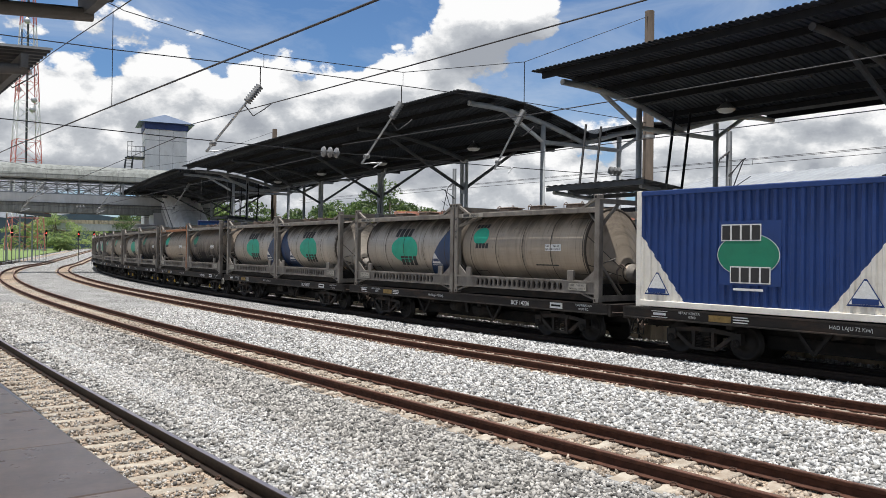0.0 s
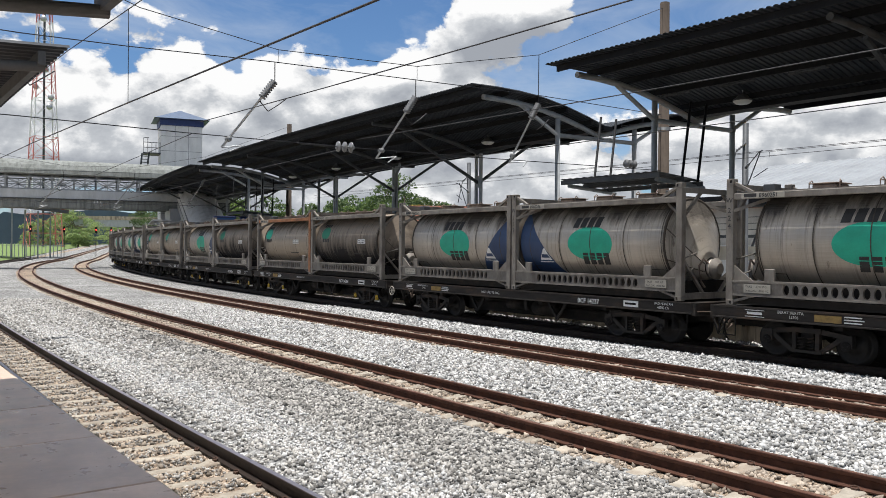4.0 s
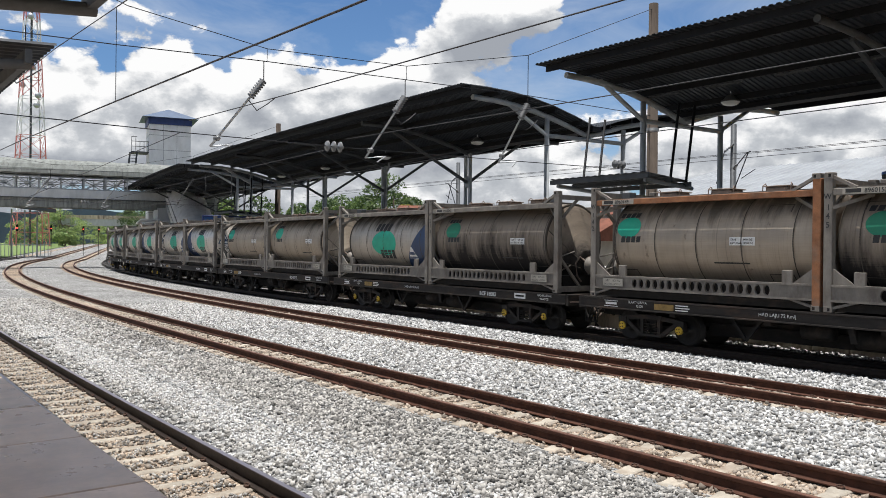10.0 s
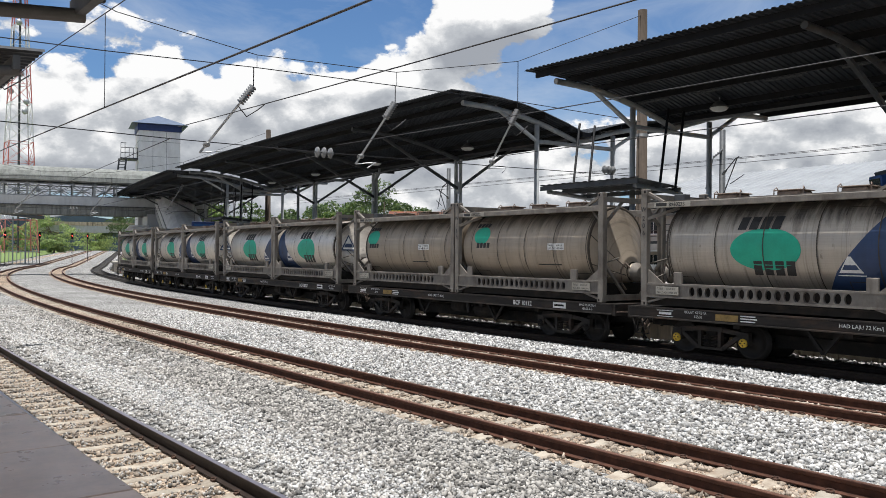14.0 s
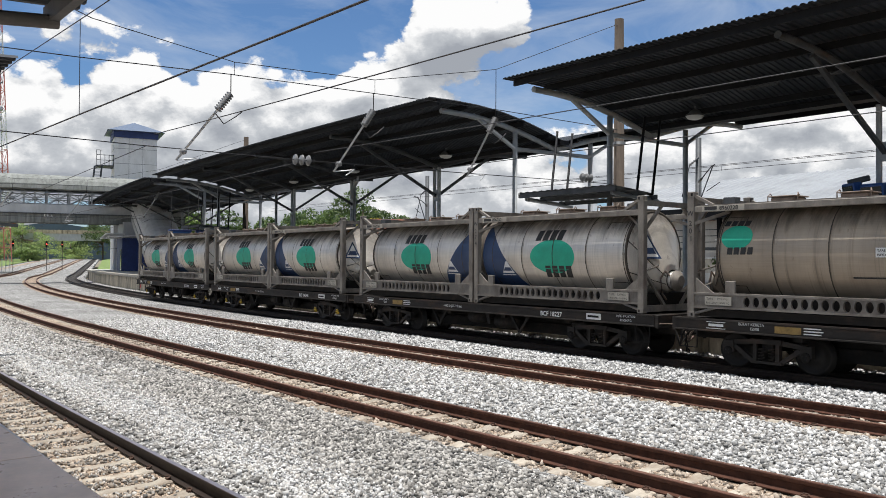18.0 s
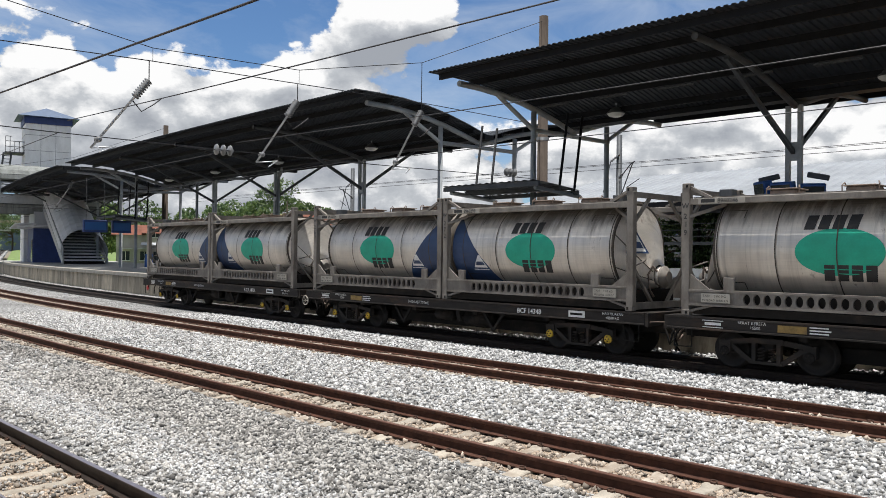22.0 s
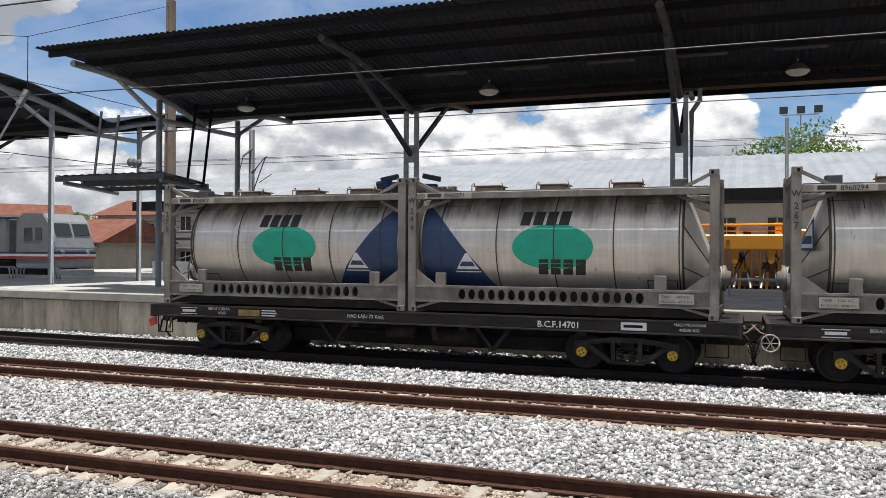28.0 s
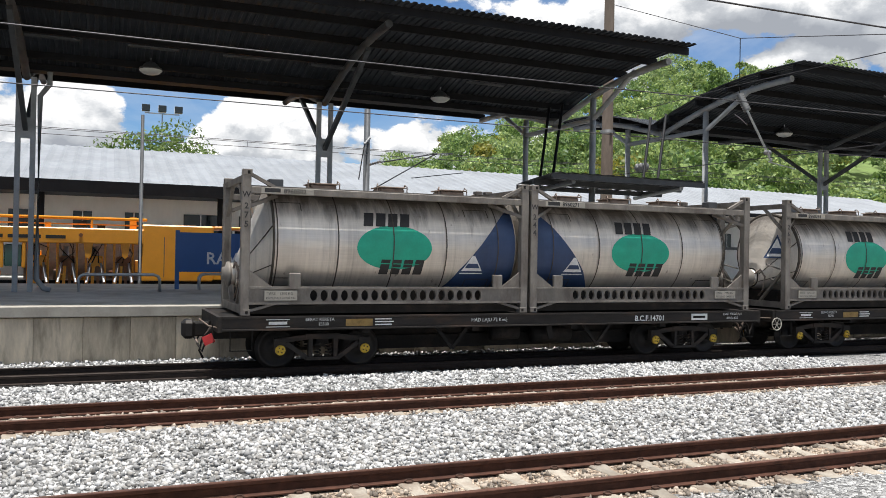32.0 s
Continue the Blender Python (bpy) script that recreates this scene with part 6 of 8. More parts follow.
def station_sign():
    t = thing("station_name_sign", at(26.6, 4.75, ZP), "blue station name board with white letters on two posts", "sign")
    part("board", box(bmesh.new(), -2.05, -0.04, 0.53, 2.05, 0.04, 1.74, 0, 0.01), SIGNBLUE, t)
    sign_text("RAWANG", 0.52, 0.0, -0.045, 0.78, t, TEXTW, "lettering", "centre", True)
    part("logo_bar", box(bmesh.new(), 1.5, -0.046, 1.45, 1.95, -0.041, 1.58), TEXTW, t)
    for x in (-2.0, 2.0):
        part("post", box(bmesh.new(), x - 0.06, -0.05, 0, x + 0.06, 0.05, 1.8), SIGNBLUE, t)


station_sign()


def dome_lamp(s, d=23.9, z=7.12):
    t = thing("canopy_lamp", at(d, s, z), "round domed platform lamp hung under the canopy", "lamp", "canopy lamps")
    part("housing", lathe(bmesh.new(), [(0.02, 0.31), (0.07, 0.29), (0.11, 0.22), (0.17, 0.18), (0.22, 0.12), (0.25, 0.05)], 20, "z"), STEELDK, t)
    part("diffuser", lathe(bmesh.new(), [(-0.10, 0.12), (-0.07, 0.22), (0.0, 0.295), (0.03, 0.30)], 20, "z"), LAMPW, t)
    part("stem", tube(bmesh.new(), [(0, 0, 0.24), (0, 0, 0.62)], 0.02, 6), STEELDK, t)


for s in (-16.35, -7.33, 1.6, 10.49, -30.5, -39.3, -47.5, -55.5, 25.5, 33.8, 42.0):
    dome_lamp(s)


def tube_light(s):
    t = thing("tube_light", at(22.5, s, 7.38), "thin white tube light under the canopy roof", "lamp", "tube lights")
    part("batten", box(bmesh.new(), -0.62, -0.04, 0.03, 0.62, 0.04, 0.07), STEELDK, t)
    part("tube", tube(bmesh.new(), [(-0.6, 0, 0.015), (0.6, 0, 0.015)], 0.013, 8), STEELDK, t)


for k in range(14):
    tube_light(-18 + k * 2.45)


def downpipe(s):
    t = thing("downpipe", at(24.72, s + 0.26, ZP), "grey rainwater downpipe on a canopy column", "downpipe", "downpipes")
    part("pipe", tube(bmesh.new(), [(0.32, 0.15, 5.95), (0.32, 0.1, 5.6), (0.1, 0.0, 5.25), (0.1, 0, 0.35), (0.28, 0, 0.1), (0.45, 0, 0.05)], 0.075, 8), STEELLT, t)


for s in (-1.63, -41.26, 37.6):
    downpipe(s)


# ---- near platform canopy, seen at the edge ----
def near_canopy(s_end, sign, s_far):
    """One wing of the near platform's canopy: the end that starts at s_end."""
    o = at(0.0, s_end, ZP)
    inv = o.inverted()
    W = lambda d, s, z: inv @ P(d, s, z)
    c = thing("near_platform_canopy", o, "dark corrugated canopy over the near platform", "canopy", "canopies of the near platform")
    prof = [(2.30, 4.61), (1.4, 4.56), (0.33, 4.45), (-1.4, 4.23)]
    a, b = sorted((s_end, s_far))
    part("roof_sheet", corrugated(prof, a, b, 0.2, 0.035, o), ROOFDARK, c)
    for d, z in ((2.0, 4.49), (0.98, 4.43), (-0.05, 4.31)):
        part("purlin", sweep([(d - 0.04, z - 0.12), (d + 0.04, z - 0.12), (d + 0.04, z + 0.04), (d - 0.04, z + 0.04)], a + 0.15, b - 0.15, 4, origin=o), STEELDK, c)
    for k in range(4):
        s = s_end + sign * (0.3 + 8.5 * k)
        if not a <= s <= b:
            continue
        part("rafter", tube(bmesh.new(), [W(2.05, s, 4.38), W(0.65, s, 4.25), W(-1.35, s, 3.98)], 0.062, 10), STEELDK, c)
        for dd in (-1.6, -1.3):
            part("column", tube(bmesh.new(), [W(dd, s, ZP), W(dd, s, 4.0)], 0.085, 10), STEELDK, c)
        part("brace", tube(bmesh.new(), [W(-1.4, s, 2.9), W(0.2, s, 4.15)], 0.07, 8), STEELDK, c)


near_canopy(-8.16, 1, -2.5)
near_canopy(-10.46, -1, -44.0)


# ---- overhead line ----
def wire(pts, r, name="overhead_wire", label="thin dark overhead line wire"):
    bm = tube(bmesh.new(), pts, r, 5)
    return tagged(mesh_ob(name, bm, WIRE), label, "wire", "overhead wires")


def sag_wire(d, s0, s1, z, k, mid, r=0.012, n=40):
    return wire([P(d, s0 + (s1 - s0) * i / n, z + k * (s0 + (s1 - s0) * i / n - mid) ** 2) for i in range(n + 1)], r)


S_SPAN = (-22.4, 19.4, -66.0)


def insulator(bm, p, q, n=7, r=0.085, mi=1):
    """One ribbed rod from p to q with n sheds."""
    p, q = Vector(p), Vector(q)
    tube(bm, [p.lerp(q, k / (2 * n)) for k in range(2 * n + 1)], [r if k % 2 else 0.03 for k in range(2 * n + 1)], 10, True, mi)


def steady(d_top, z_top, d_low, z_low, s, hold=None):
    """A hanger with its insulator and the slanting tube that holds the contact wire."""
    o = at(d_top, s, z_top)
    inv = o.inverted()
    W = lambda d, z, ds=0.0: inv @ P(d, s + ds, z)
    t = thing("registration_arm", o, "slanting galvanised arm with a ribbed insulator on the span wire", "overhead line fitting", "registration arms")
    bm = bmesh.new()
    a, b = W(d_top, z_top), W(d_top, z_top - 0.55)
    tube(bm, [W(d_top, hold or z_top), b], 0.014, 6)
    e = W(d_low, z_low)
    f = b.lerp(e, 0.26)
    insulator(bm, b, f, 8, 0.125, 1)
    part("insulator", bm, (WIRE, PORCELAIN), t)
    part("arm_tube", tube(bmesh.new(), [f, e], 0.035, 8), GALV, t)
    bm = bmesh.new()
    g = b.lerp(e, 0.88)
    insulator(bm, g + Vector((-0.14, 0, 0.0)), g + Vector((0.14, 0, 0)), 2, 0.085, 0)
    part("end_insulator", bm, PORCELAIN, t)
    bm = tube(bmesh.new(), [e, W(d_low + 0.5, z_low + 0.05, 0.4), W(d_low - 0.1, z_low - 0.2, 0.9)], 0.018, 6)
    part("steady_arm", bm, GALV, t)
    part("jumper_loop", tube(bmesh.new(), [b.lerp(e, 0.3), b.lerp(e, 0.33) + Vector((0.15, 0.25, -0.25)), b.lerp(e, 0.3) + Vector((0.2, 0.5, -0.1)), b.lerp(e, 0.3) + Vector((0.15, 0.75, 0.1))], 0.018, 6), WIRE, t)


def span(s, mast_z):
    pts = [(27.0, mast_z), (20.2, 9.2), (15.0, 8.1), (10.2, 7.95), (6.3, 8.5), (3.0, 9.6), (-3.5, 12.0)]
    wire([P(d, s, z) for d, z in pts], 0.012)
    wire([P(d, s, z) for d, z in ((27.0, 7.7), (20.2, 7.75), (14.95, 7.66), (10.05, 7.58), (6.0, 7.44), (3.5, 7.40), (-3.5, 7.5))], 0.014)
    wire([P(d, s, z) for d, z in ((27.0, 5.45), (18.9, 5.35), (12.4, 5.3), (7.5, 5.32), (3.4, 5.38), (-3.5, 5.4))], 0.014)
    for d, z1, z0 in ((20.2, 9.2, 7.75), (15.0, 8.1, 7.66), (10.2, 7.95, 7.58)):
        wire([P(d, s, z1), P(d, s, z0)], 0.008)
    for d0, z0, d1, z1 in ((10.1, 7.58, 8.54, 5.0), (14.95, 7.66, 13.5, 5.03), (20.2, 8.0, 18.86, 5.24), (3.9, 7.6, 2.5, 5.0)):
        steady(d0, z0, d1, z1, s, 9.2 if d0 == 20.2 else None)
    t = thing("string_insulator", at(12.4, s, 5.3), "string of three glass disc insulators in a span wire", "insulator", "string insulators")
    for k in (-0.22, 0.0, 0.22):
        part("disc", lathe(bmesh.new(), [(k - 0.07, 0.03), (k - 0.045, 0.06), (k - 0.03, 0.155), (k - 0.005, 0.165), (k + 0.0, 0.06), (k + 0.09, 0.045)], 16, "y"), PORCELAIN, t)
    t2 = copy_thing(t, at(25.0, s, 5.6))


for s, z in ((-22.4, 12.1), (19.4, 12.1), (-66.0, 12.1)):
    span(s, z)
m = thing("concrete_mast", at(27.0, -66, ZP), "tall weathered concrete overhead-line mast", "mast", "overhead-line masts")
part("shaft", tube(bmesh.new(), [(0, 0, 0), (0, 0, 11.2)], [0.25, 0.19], 14), MASTC, m)
for s in (-22.4, 19.4, -66.0):
    m = thing("concrete_mast", at(-3.6, s, ZP), "concrete overhead-line mast on the near platform", "mast", "overhead-line masts")
    part("shaft", tube(bmesh.new(), [(0, 0, 0), (0, 0, 11.2)], [0.25, 0.19], 14), MASTC, m)

# contact wires along each track
for d, z, k in ((D2, 5.30, 0.0007), (D3, 5.31, 0.0005), (D4, 5.25, 0.0001)):
    sag_wire(d, -22.4, 40, z, k, 0)
    wire([P(d + (0.25 if i % 2 else -0.25), s, 5.3) for i, s in enumerate((-110, -66, -22.4))], 0.011)
wire([P(4.3, s, z) for s, z in ((-62, 6.3), (-40, 5.6), (-26, 5.14), (-15.5, 4.85), (-7.3, 4.68), (0, 4.6), (30, 4.6))], 0.014)
wire([P(4.3, s, z) for s, z in ((-44, 7.9), (-21, 6.81), (-15.6, 6.56), (-14.6, 6.52), (0, 6.2), (30, 6.2))], 0.010)
wire([P(4.3, -15.6, 4.86), P(4.3, -15.6, 6.56)], 0.007)
for d, z in ((33.6, 6.68), (33.6, 6.44), (38.0, 7.2)):
    sag_wire(d, -80, 60, z, 0.0001, 0)
for s in (-8, 6, -22, 16):
    wire([P(33.6, s, 6.44), P(33.6, s, 6.68)], 0.007)


def line_pole(d, s, h, r, arm):
    t = thing("cantilever_pole", at(d, s, 0.0), "steel overhead-line pole with an insulated cantilever", "mast", "cantilever poles")
    part("shaft", tube(bmesh.new(), [(0, 0, 0), (0, 0, h)], [r, r * 0.85], 12), STEELDK, t)
    if arm:
        bm = bmesh.new()
        insulator(bm, (0.1, -0.1, 6.35), (0.55, -0.5, 6.5), 5, 0.08, 0)
        part("insulator", bm, PORCELAIN, t)
        bm = bmesh.new()
        insulator(bm, (0.1, -0.1, 7.6), (-0.25, -0.4, 7.2), 5, 0.08, 0)
        part("insulator", bm, PORCELAIN, t)
        bm = tube(bmesh.new(), [(0.5, -0.45, 6.45), (2.4, -2.4, 6.75), (3.0, -3.0, 6.75)], 0.03, 6)
        tube(bm, [(0.35, -0.4, 5.3), (2.5, -2.4, 6.8)], 0.03, 6)
        tube(bm, [(1.6, -1.6, 5.7), (3.4, -3.2, 5.9)], 0.02, 6)
        tube(bm, [(-0.25, -0.4, 7.2), (-0.55, -0.6, 5.6)], 0.025, 6)
        part("cantilever", bm, STEELDK, t)


line_pole(36.5, 12.3, 8.9, 0.17, True)
line_pole(36.5, -25.5, 8.6, 0.17, True)
line_pole(32.3, 1.75, 7.2, 0.07, False)
line_pole(36.5, -52.0, 8.6, 0.17, True)


# ---- orange track machine on the far side of the platform ----
def track_machine():
    o = at(34.0, 0, 0.25)
    inv = o.inverted()
    t = thing("track_maintenance_machine", o, "long orange track maintenance machine behind the platform", "rail vehicle")
    def X(s, d=34.0, z=0.0):
        return inv @ P(d, s, z + 0.25)
    part("cab", box(bmesh.new(), -10.7, -1.3, 0.6, -9.2, 1.3, 3.0, 0, 0.06), ORANGE, t)
    part("cab_roof", box(bmesh.new(), -10.75, -1.35, 3.0, -8.4, 1.35, 3.14, 0, 0.03), ORANGE, t)
    win = part("window", box(bmesh.new(), -10.5, -1.32, 2.16, -9.55, -1.29, 2.78, 0, 0.01), GREENGLASS, t)
    for x in (-10.5, -10.02, -9.56):
        part("window_bar", box(bmesh.new(), x - 0.02, -1.335, 2.14, x + 0.02, -1.32, 2.8), COPING, win)
    part("cab_rail", box(bmesh.new(), -10.45, -1.36, 1.5, -9.5, -1.3, 1.56), GALV, t)
    part("name_bar", box(bmesh.new(), -10.45, -1.305, 1.95, -9.5, -1.301, 2.03), TEXTK, t)
    part("cab_step", box(bmesh.new(), -10.4, -1.32, 0.25, -10.0, -1.1, 0.6), ORANGE, t)
    part("vestibule", box(bmesh.new(), -9.2, -0.6, 0.7, -8.4, 1.2, 2.9), HATCH, t)
    for x in (-9.15, -8.75, -8.42):
        part("vestibule_post", box(bmesh.new(), x - 0.04, -1.28, 0.7, x + 0.04, -1.18, 3.0), ORANGE, t)
    part("main_body", box(bmesh.new(), -8.35, -1.3, 1.05, -3.55, 1.3, 2.75, 0, 0.04), ORANGE, t)
    part("body_foot", box(bmesh.new(), -8.35, -1.34, 1.05, -2.9, -1.2, 1.2, 0, 0.02), ORANGE, t)
    part("main_beam", box(bmesh.new(), -8.3, -1.34, 2.2, 1.8, -0.9, 2.76, 0, 0.04), ORANGE, t)
    part("main_beam", box(bmesh.new(), -8.3, 0.9, 2.2, 1.8, 1.3, 2.76, 0, 0.04), ORANGE, t)
    part("body_seam", box(bmesh.new(), -7.6, -1.345, 2.16, -3.5, -1.3, 2.19), HATCH, t)
    part("body_seam", box(bmesh.new(), -7.6, -1.31, 1.25, -7.57, -1.3, 2.16), HATCH, t)
    for x0, x1 in ((-3.5, -2.95), (-2.8, -2.25)):
        part("side_window", box(bmesh.new(), x0, -1.31, 1.35, x1, -1.2, 2.12, 0, 0.03), GREENGLASS, t)
        part("window_post", box(bmesh.new(), x1, -1.33, 1.3, x1 + 0.12, -1.2, 2.2, 0, 0.02), ORANGE, t)
    part("rear_body", box(bmesh.new(), 1.7, -1.3, 0.85, 4.3, 1.3, 2.95, 0, 0.05), ORANGE, t)
    part("rear_low_body", box(bmesh.new(), 4.3, -1.3, 0.9, 8.5, 1.3, 1.5, 0, 0.04), ORANGE, t)
    part("rear_roof", box(bmesh.new(), 4.3, -1.32, 2.85, 8.5, 1.32, 2.95, 0, 0.03), ORANGE, t)
    part("rear_cab", box(bmesh.new(), 6.0, -1.3, 1.5, 8.5, 1.3, 2.85, 0, 0.05), ORANGE, t)
    part("rear_window", box(bmesh.new(), 2.95, -1.33, 1.95, 4.0, -1.29, 2.65, 0, 0.01), GREENGLASS, t)
    part("body_seam", box(bmesh.new(), 2.5, -1.31, 1.0, 2.53, -1.3, 2.5), HATCH, t)
    for x in (4.6, 4.9, 5.2, 5.5):
        part("grille_bar", box(bmesh.new(), x - 0.1, -1.2, 1.6, x + 0.1, -1.1, 2.8), UNDER, t)
    for x in (-4.9, -0.35):
        part("beam_lamp", tube(bmesh.new(), [(x, -1.39, 2.5), (x, -1.34, 2.5)], 0.07, 10), RUSTFRAME, t)
    for x0, x1 in ((-4.25, -2.85), (-2.7, -1.65), (-1.5, -0.85)):
        part("name_bar", box(bmesh.new(), x0, -1.346, 2.36, x1, -1.342, 2.48), TEXTK, t)
    for x in (-0.1, 1.15):
        bm = bmesh.new()
        bm.faces.new([bm.verts.new((x + a, -1.3, z)) for a, z in ((-0.16, 2.22), (0.16, 2.22), (0.1, 1.75), (0.0, 1.66), (-0.1, 1.75))])
        g = bmesh.ops.extrude_face_region(bm, geom=bm.faces[:])
        for e in g["geom"]:
            if isinstance(e, bmesh.types.BMVert):
                e.co.y += 0.12
        bmesh.ops.recalc_face_normals(bm, faces=bm.faces)
        part("beam_lug", bm, ORANGE, t)
    part("inner_frame", box(bmesh.new(), -2.3, 0.1, 0.45, 1.7, 0.3, 2.25, 0, 0.02), HATCH, t)
    part("lower_beam", box(bmesh.new(), -2.3, -0.6, 0.55, 1.7, -0.3, 0.85, 0, 0.03), ORANGE, t)
    rng = random.Random(4)
    for i in range(4):
        # one tamping unit: a guide frame, a vibrating block and pairs of picks
        x = -1.75 + i * 0.95
        part("guide_post", box(bmesh.new(), x - 0.36, -1.1, 0.7, x - 0.28, -0.95, 2.25, 0, 0.01), ORANGE, t)
        part("guide_post", box(bmesh.new(), x + 0.28, -1.1, 0.7, x + 0.36, -0.95, 2.25, 0, 0.01), ORANGE, t)
        part("drive_block", box(bmesh.new(), x - 0.25, -1.15, 1.35, x + 0.25, -0.6, 1.75, 0, 0.04), RUSTFRAME if i % 2 else ORANGE, t)
        part("drive_motor", tube(bmesh.new(), [(x - 0.05, -1.05, 1.75), (x - 0.05, -1.05, 2.1)], 0.11, 12), GALV if i % 2 else HATCH, t)
        for k in (-0.2, -0.07, 0.07, 0.2):
            part("pick_arm", bar(bmesh.new(), (x + k, -1.1, 1.4), (x + k * 1.5, -1.1, 0.62), 0.09, 0.10), ORANGE if k < 0 else RUSTFRAME, t)
            part("pick", bar(bmesh.new(), (x + k * 1.5, -1.1, 0.64), (x + k * 1.4, -1.1, 0.22), 0.05, 0.06), UNDER, t)
        for k in (-0.3, 0.3):
            part("hydraulic_ram", tube(bmesh.new(), [(x + k, -1.18, 0.8), (x + k * 0.6, -1.15, 1.5)], 0.045, 8), GALV, t)
        for k in range(3):
            h = rng.uniform(0.15, 0.35)
            part("hose", tube(bmesh.new(), [(x + rng.uniform(-0.3, 0.3), -1.2, 2.2), (x + rng.uniform(-0.4, 0.4), -1.24, 2.2 - h), (x + rng.uniform(-0.3, 0.3), -1.2, 1.5)], 0.02, 6), UNDER, t)
    for i in range(16):
        x, z0, w = rng.uniform(-2.2, 1.6), rng.uniform(0.4, 1.7), rng.uniform(0.05, 0.14)
        part("work_unit", box(bmesh.new(), x - w, -0.75, z0, x + w, rng.uniform(-0.6, -0.3), z0 + rng.uniform(0.2, 0.5), 0, 0.02), rng.choice((ORANGE, ORANGE, HATCH, RUSTFRAME, GALV)), t)
    for z, x0, x1 in ((3.36, -7.2, -3.9), (3.12, -8.3, 1.9), (2.9, -4.2, 1.8)):
        part("top_pipe", tube(bmesh.new(), [(x0, -1.1, z), (x1, -1.1, z)], 0.055 if z > 3 else 0.025, 8), ORANGE, t)
    for x in range(-8, 2, 2):
        part("top_bracket", box(bmesh.new(), x - 0.04, -1.15, 2.7, x + 0.04, -1.05, 3.12), ORANGE, t)
    for i in range(12):
        x = rng.uniform(-7.5, 1.5)
        part("top_fitting", box(bmesh.new(), x - rng.uniform(0.05, 0.2), -0.9, 2.75, x + 0.12, -0.4, 2.75 + rng.uniform(0.15, 0.5)), rng.choice((HATCH, UNDER, ORANGE)), t)
    for x in (-10.2, -7.2, -5.4, 2.6, 5.0, 7.2):
        part("wheelset", lathe(bmesh.new(), [(-0.62, 0.05), (-0.62, 0.4), (-0.5, 0.42), (0.5, 0.42), (0.62, 0.4), (0.62, 0.05)], 20, "y"), WHEEL, t, m=pose(x, 0, 0.2))
    part("underframe", box(bmesh.new(), -10.6, -1.0, 0.4, 8.5, 1.0, 0.85), UNDER, t)
    return t


track_machine()
track(34.0, -95, 70, "track behind the island platform", 2.0)
# unseen pale bed, added to bounce sunlight onto the machine and station wall
tagged(mesh_ob("bounce_bed_rear", sweep([(30.7, -0.4), (32.0, -0.12), (33.0, -0.10), (35.2, -0.10), (36.6, -0.16), (38.5, -0.4)], -100, 75, 2, closed=False), BALLAST), "added pale stone bed that bounces light behind the island platform", "ballast", kind="structure")


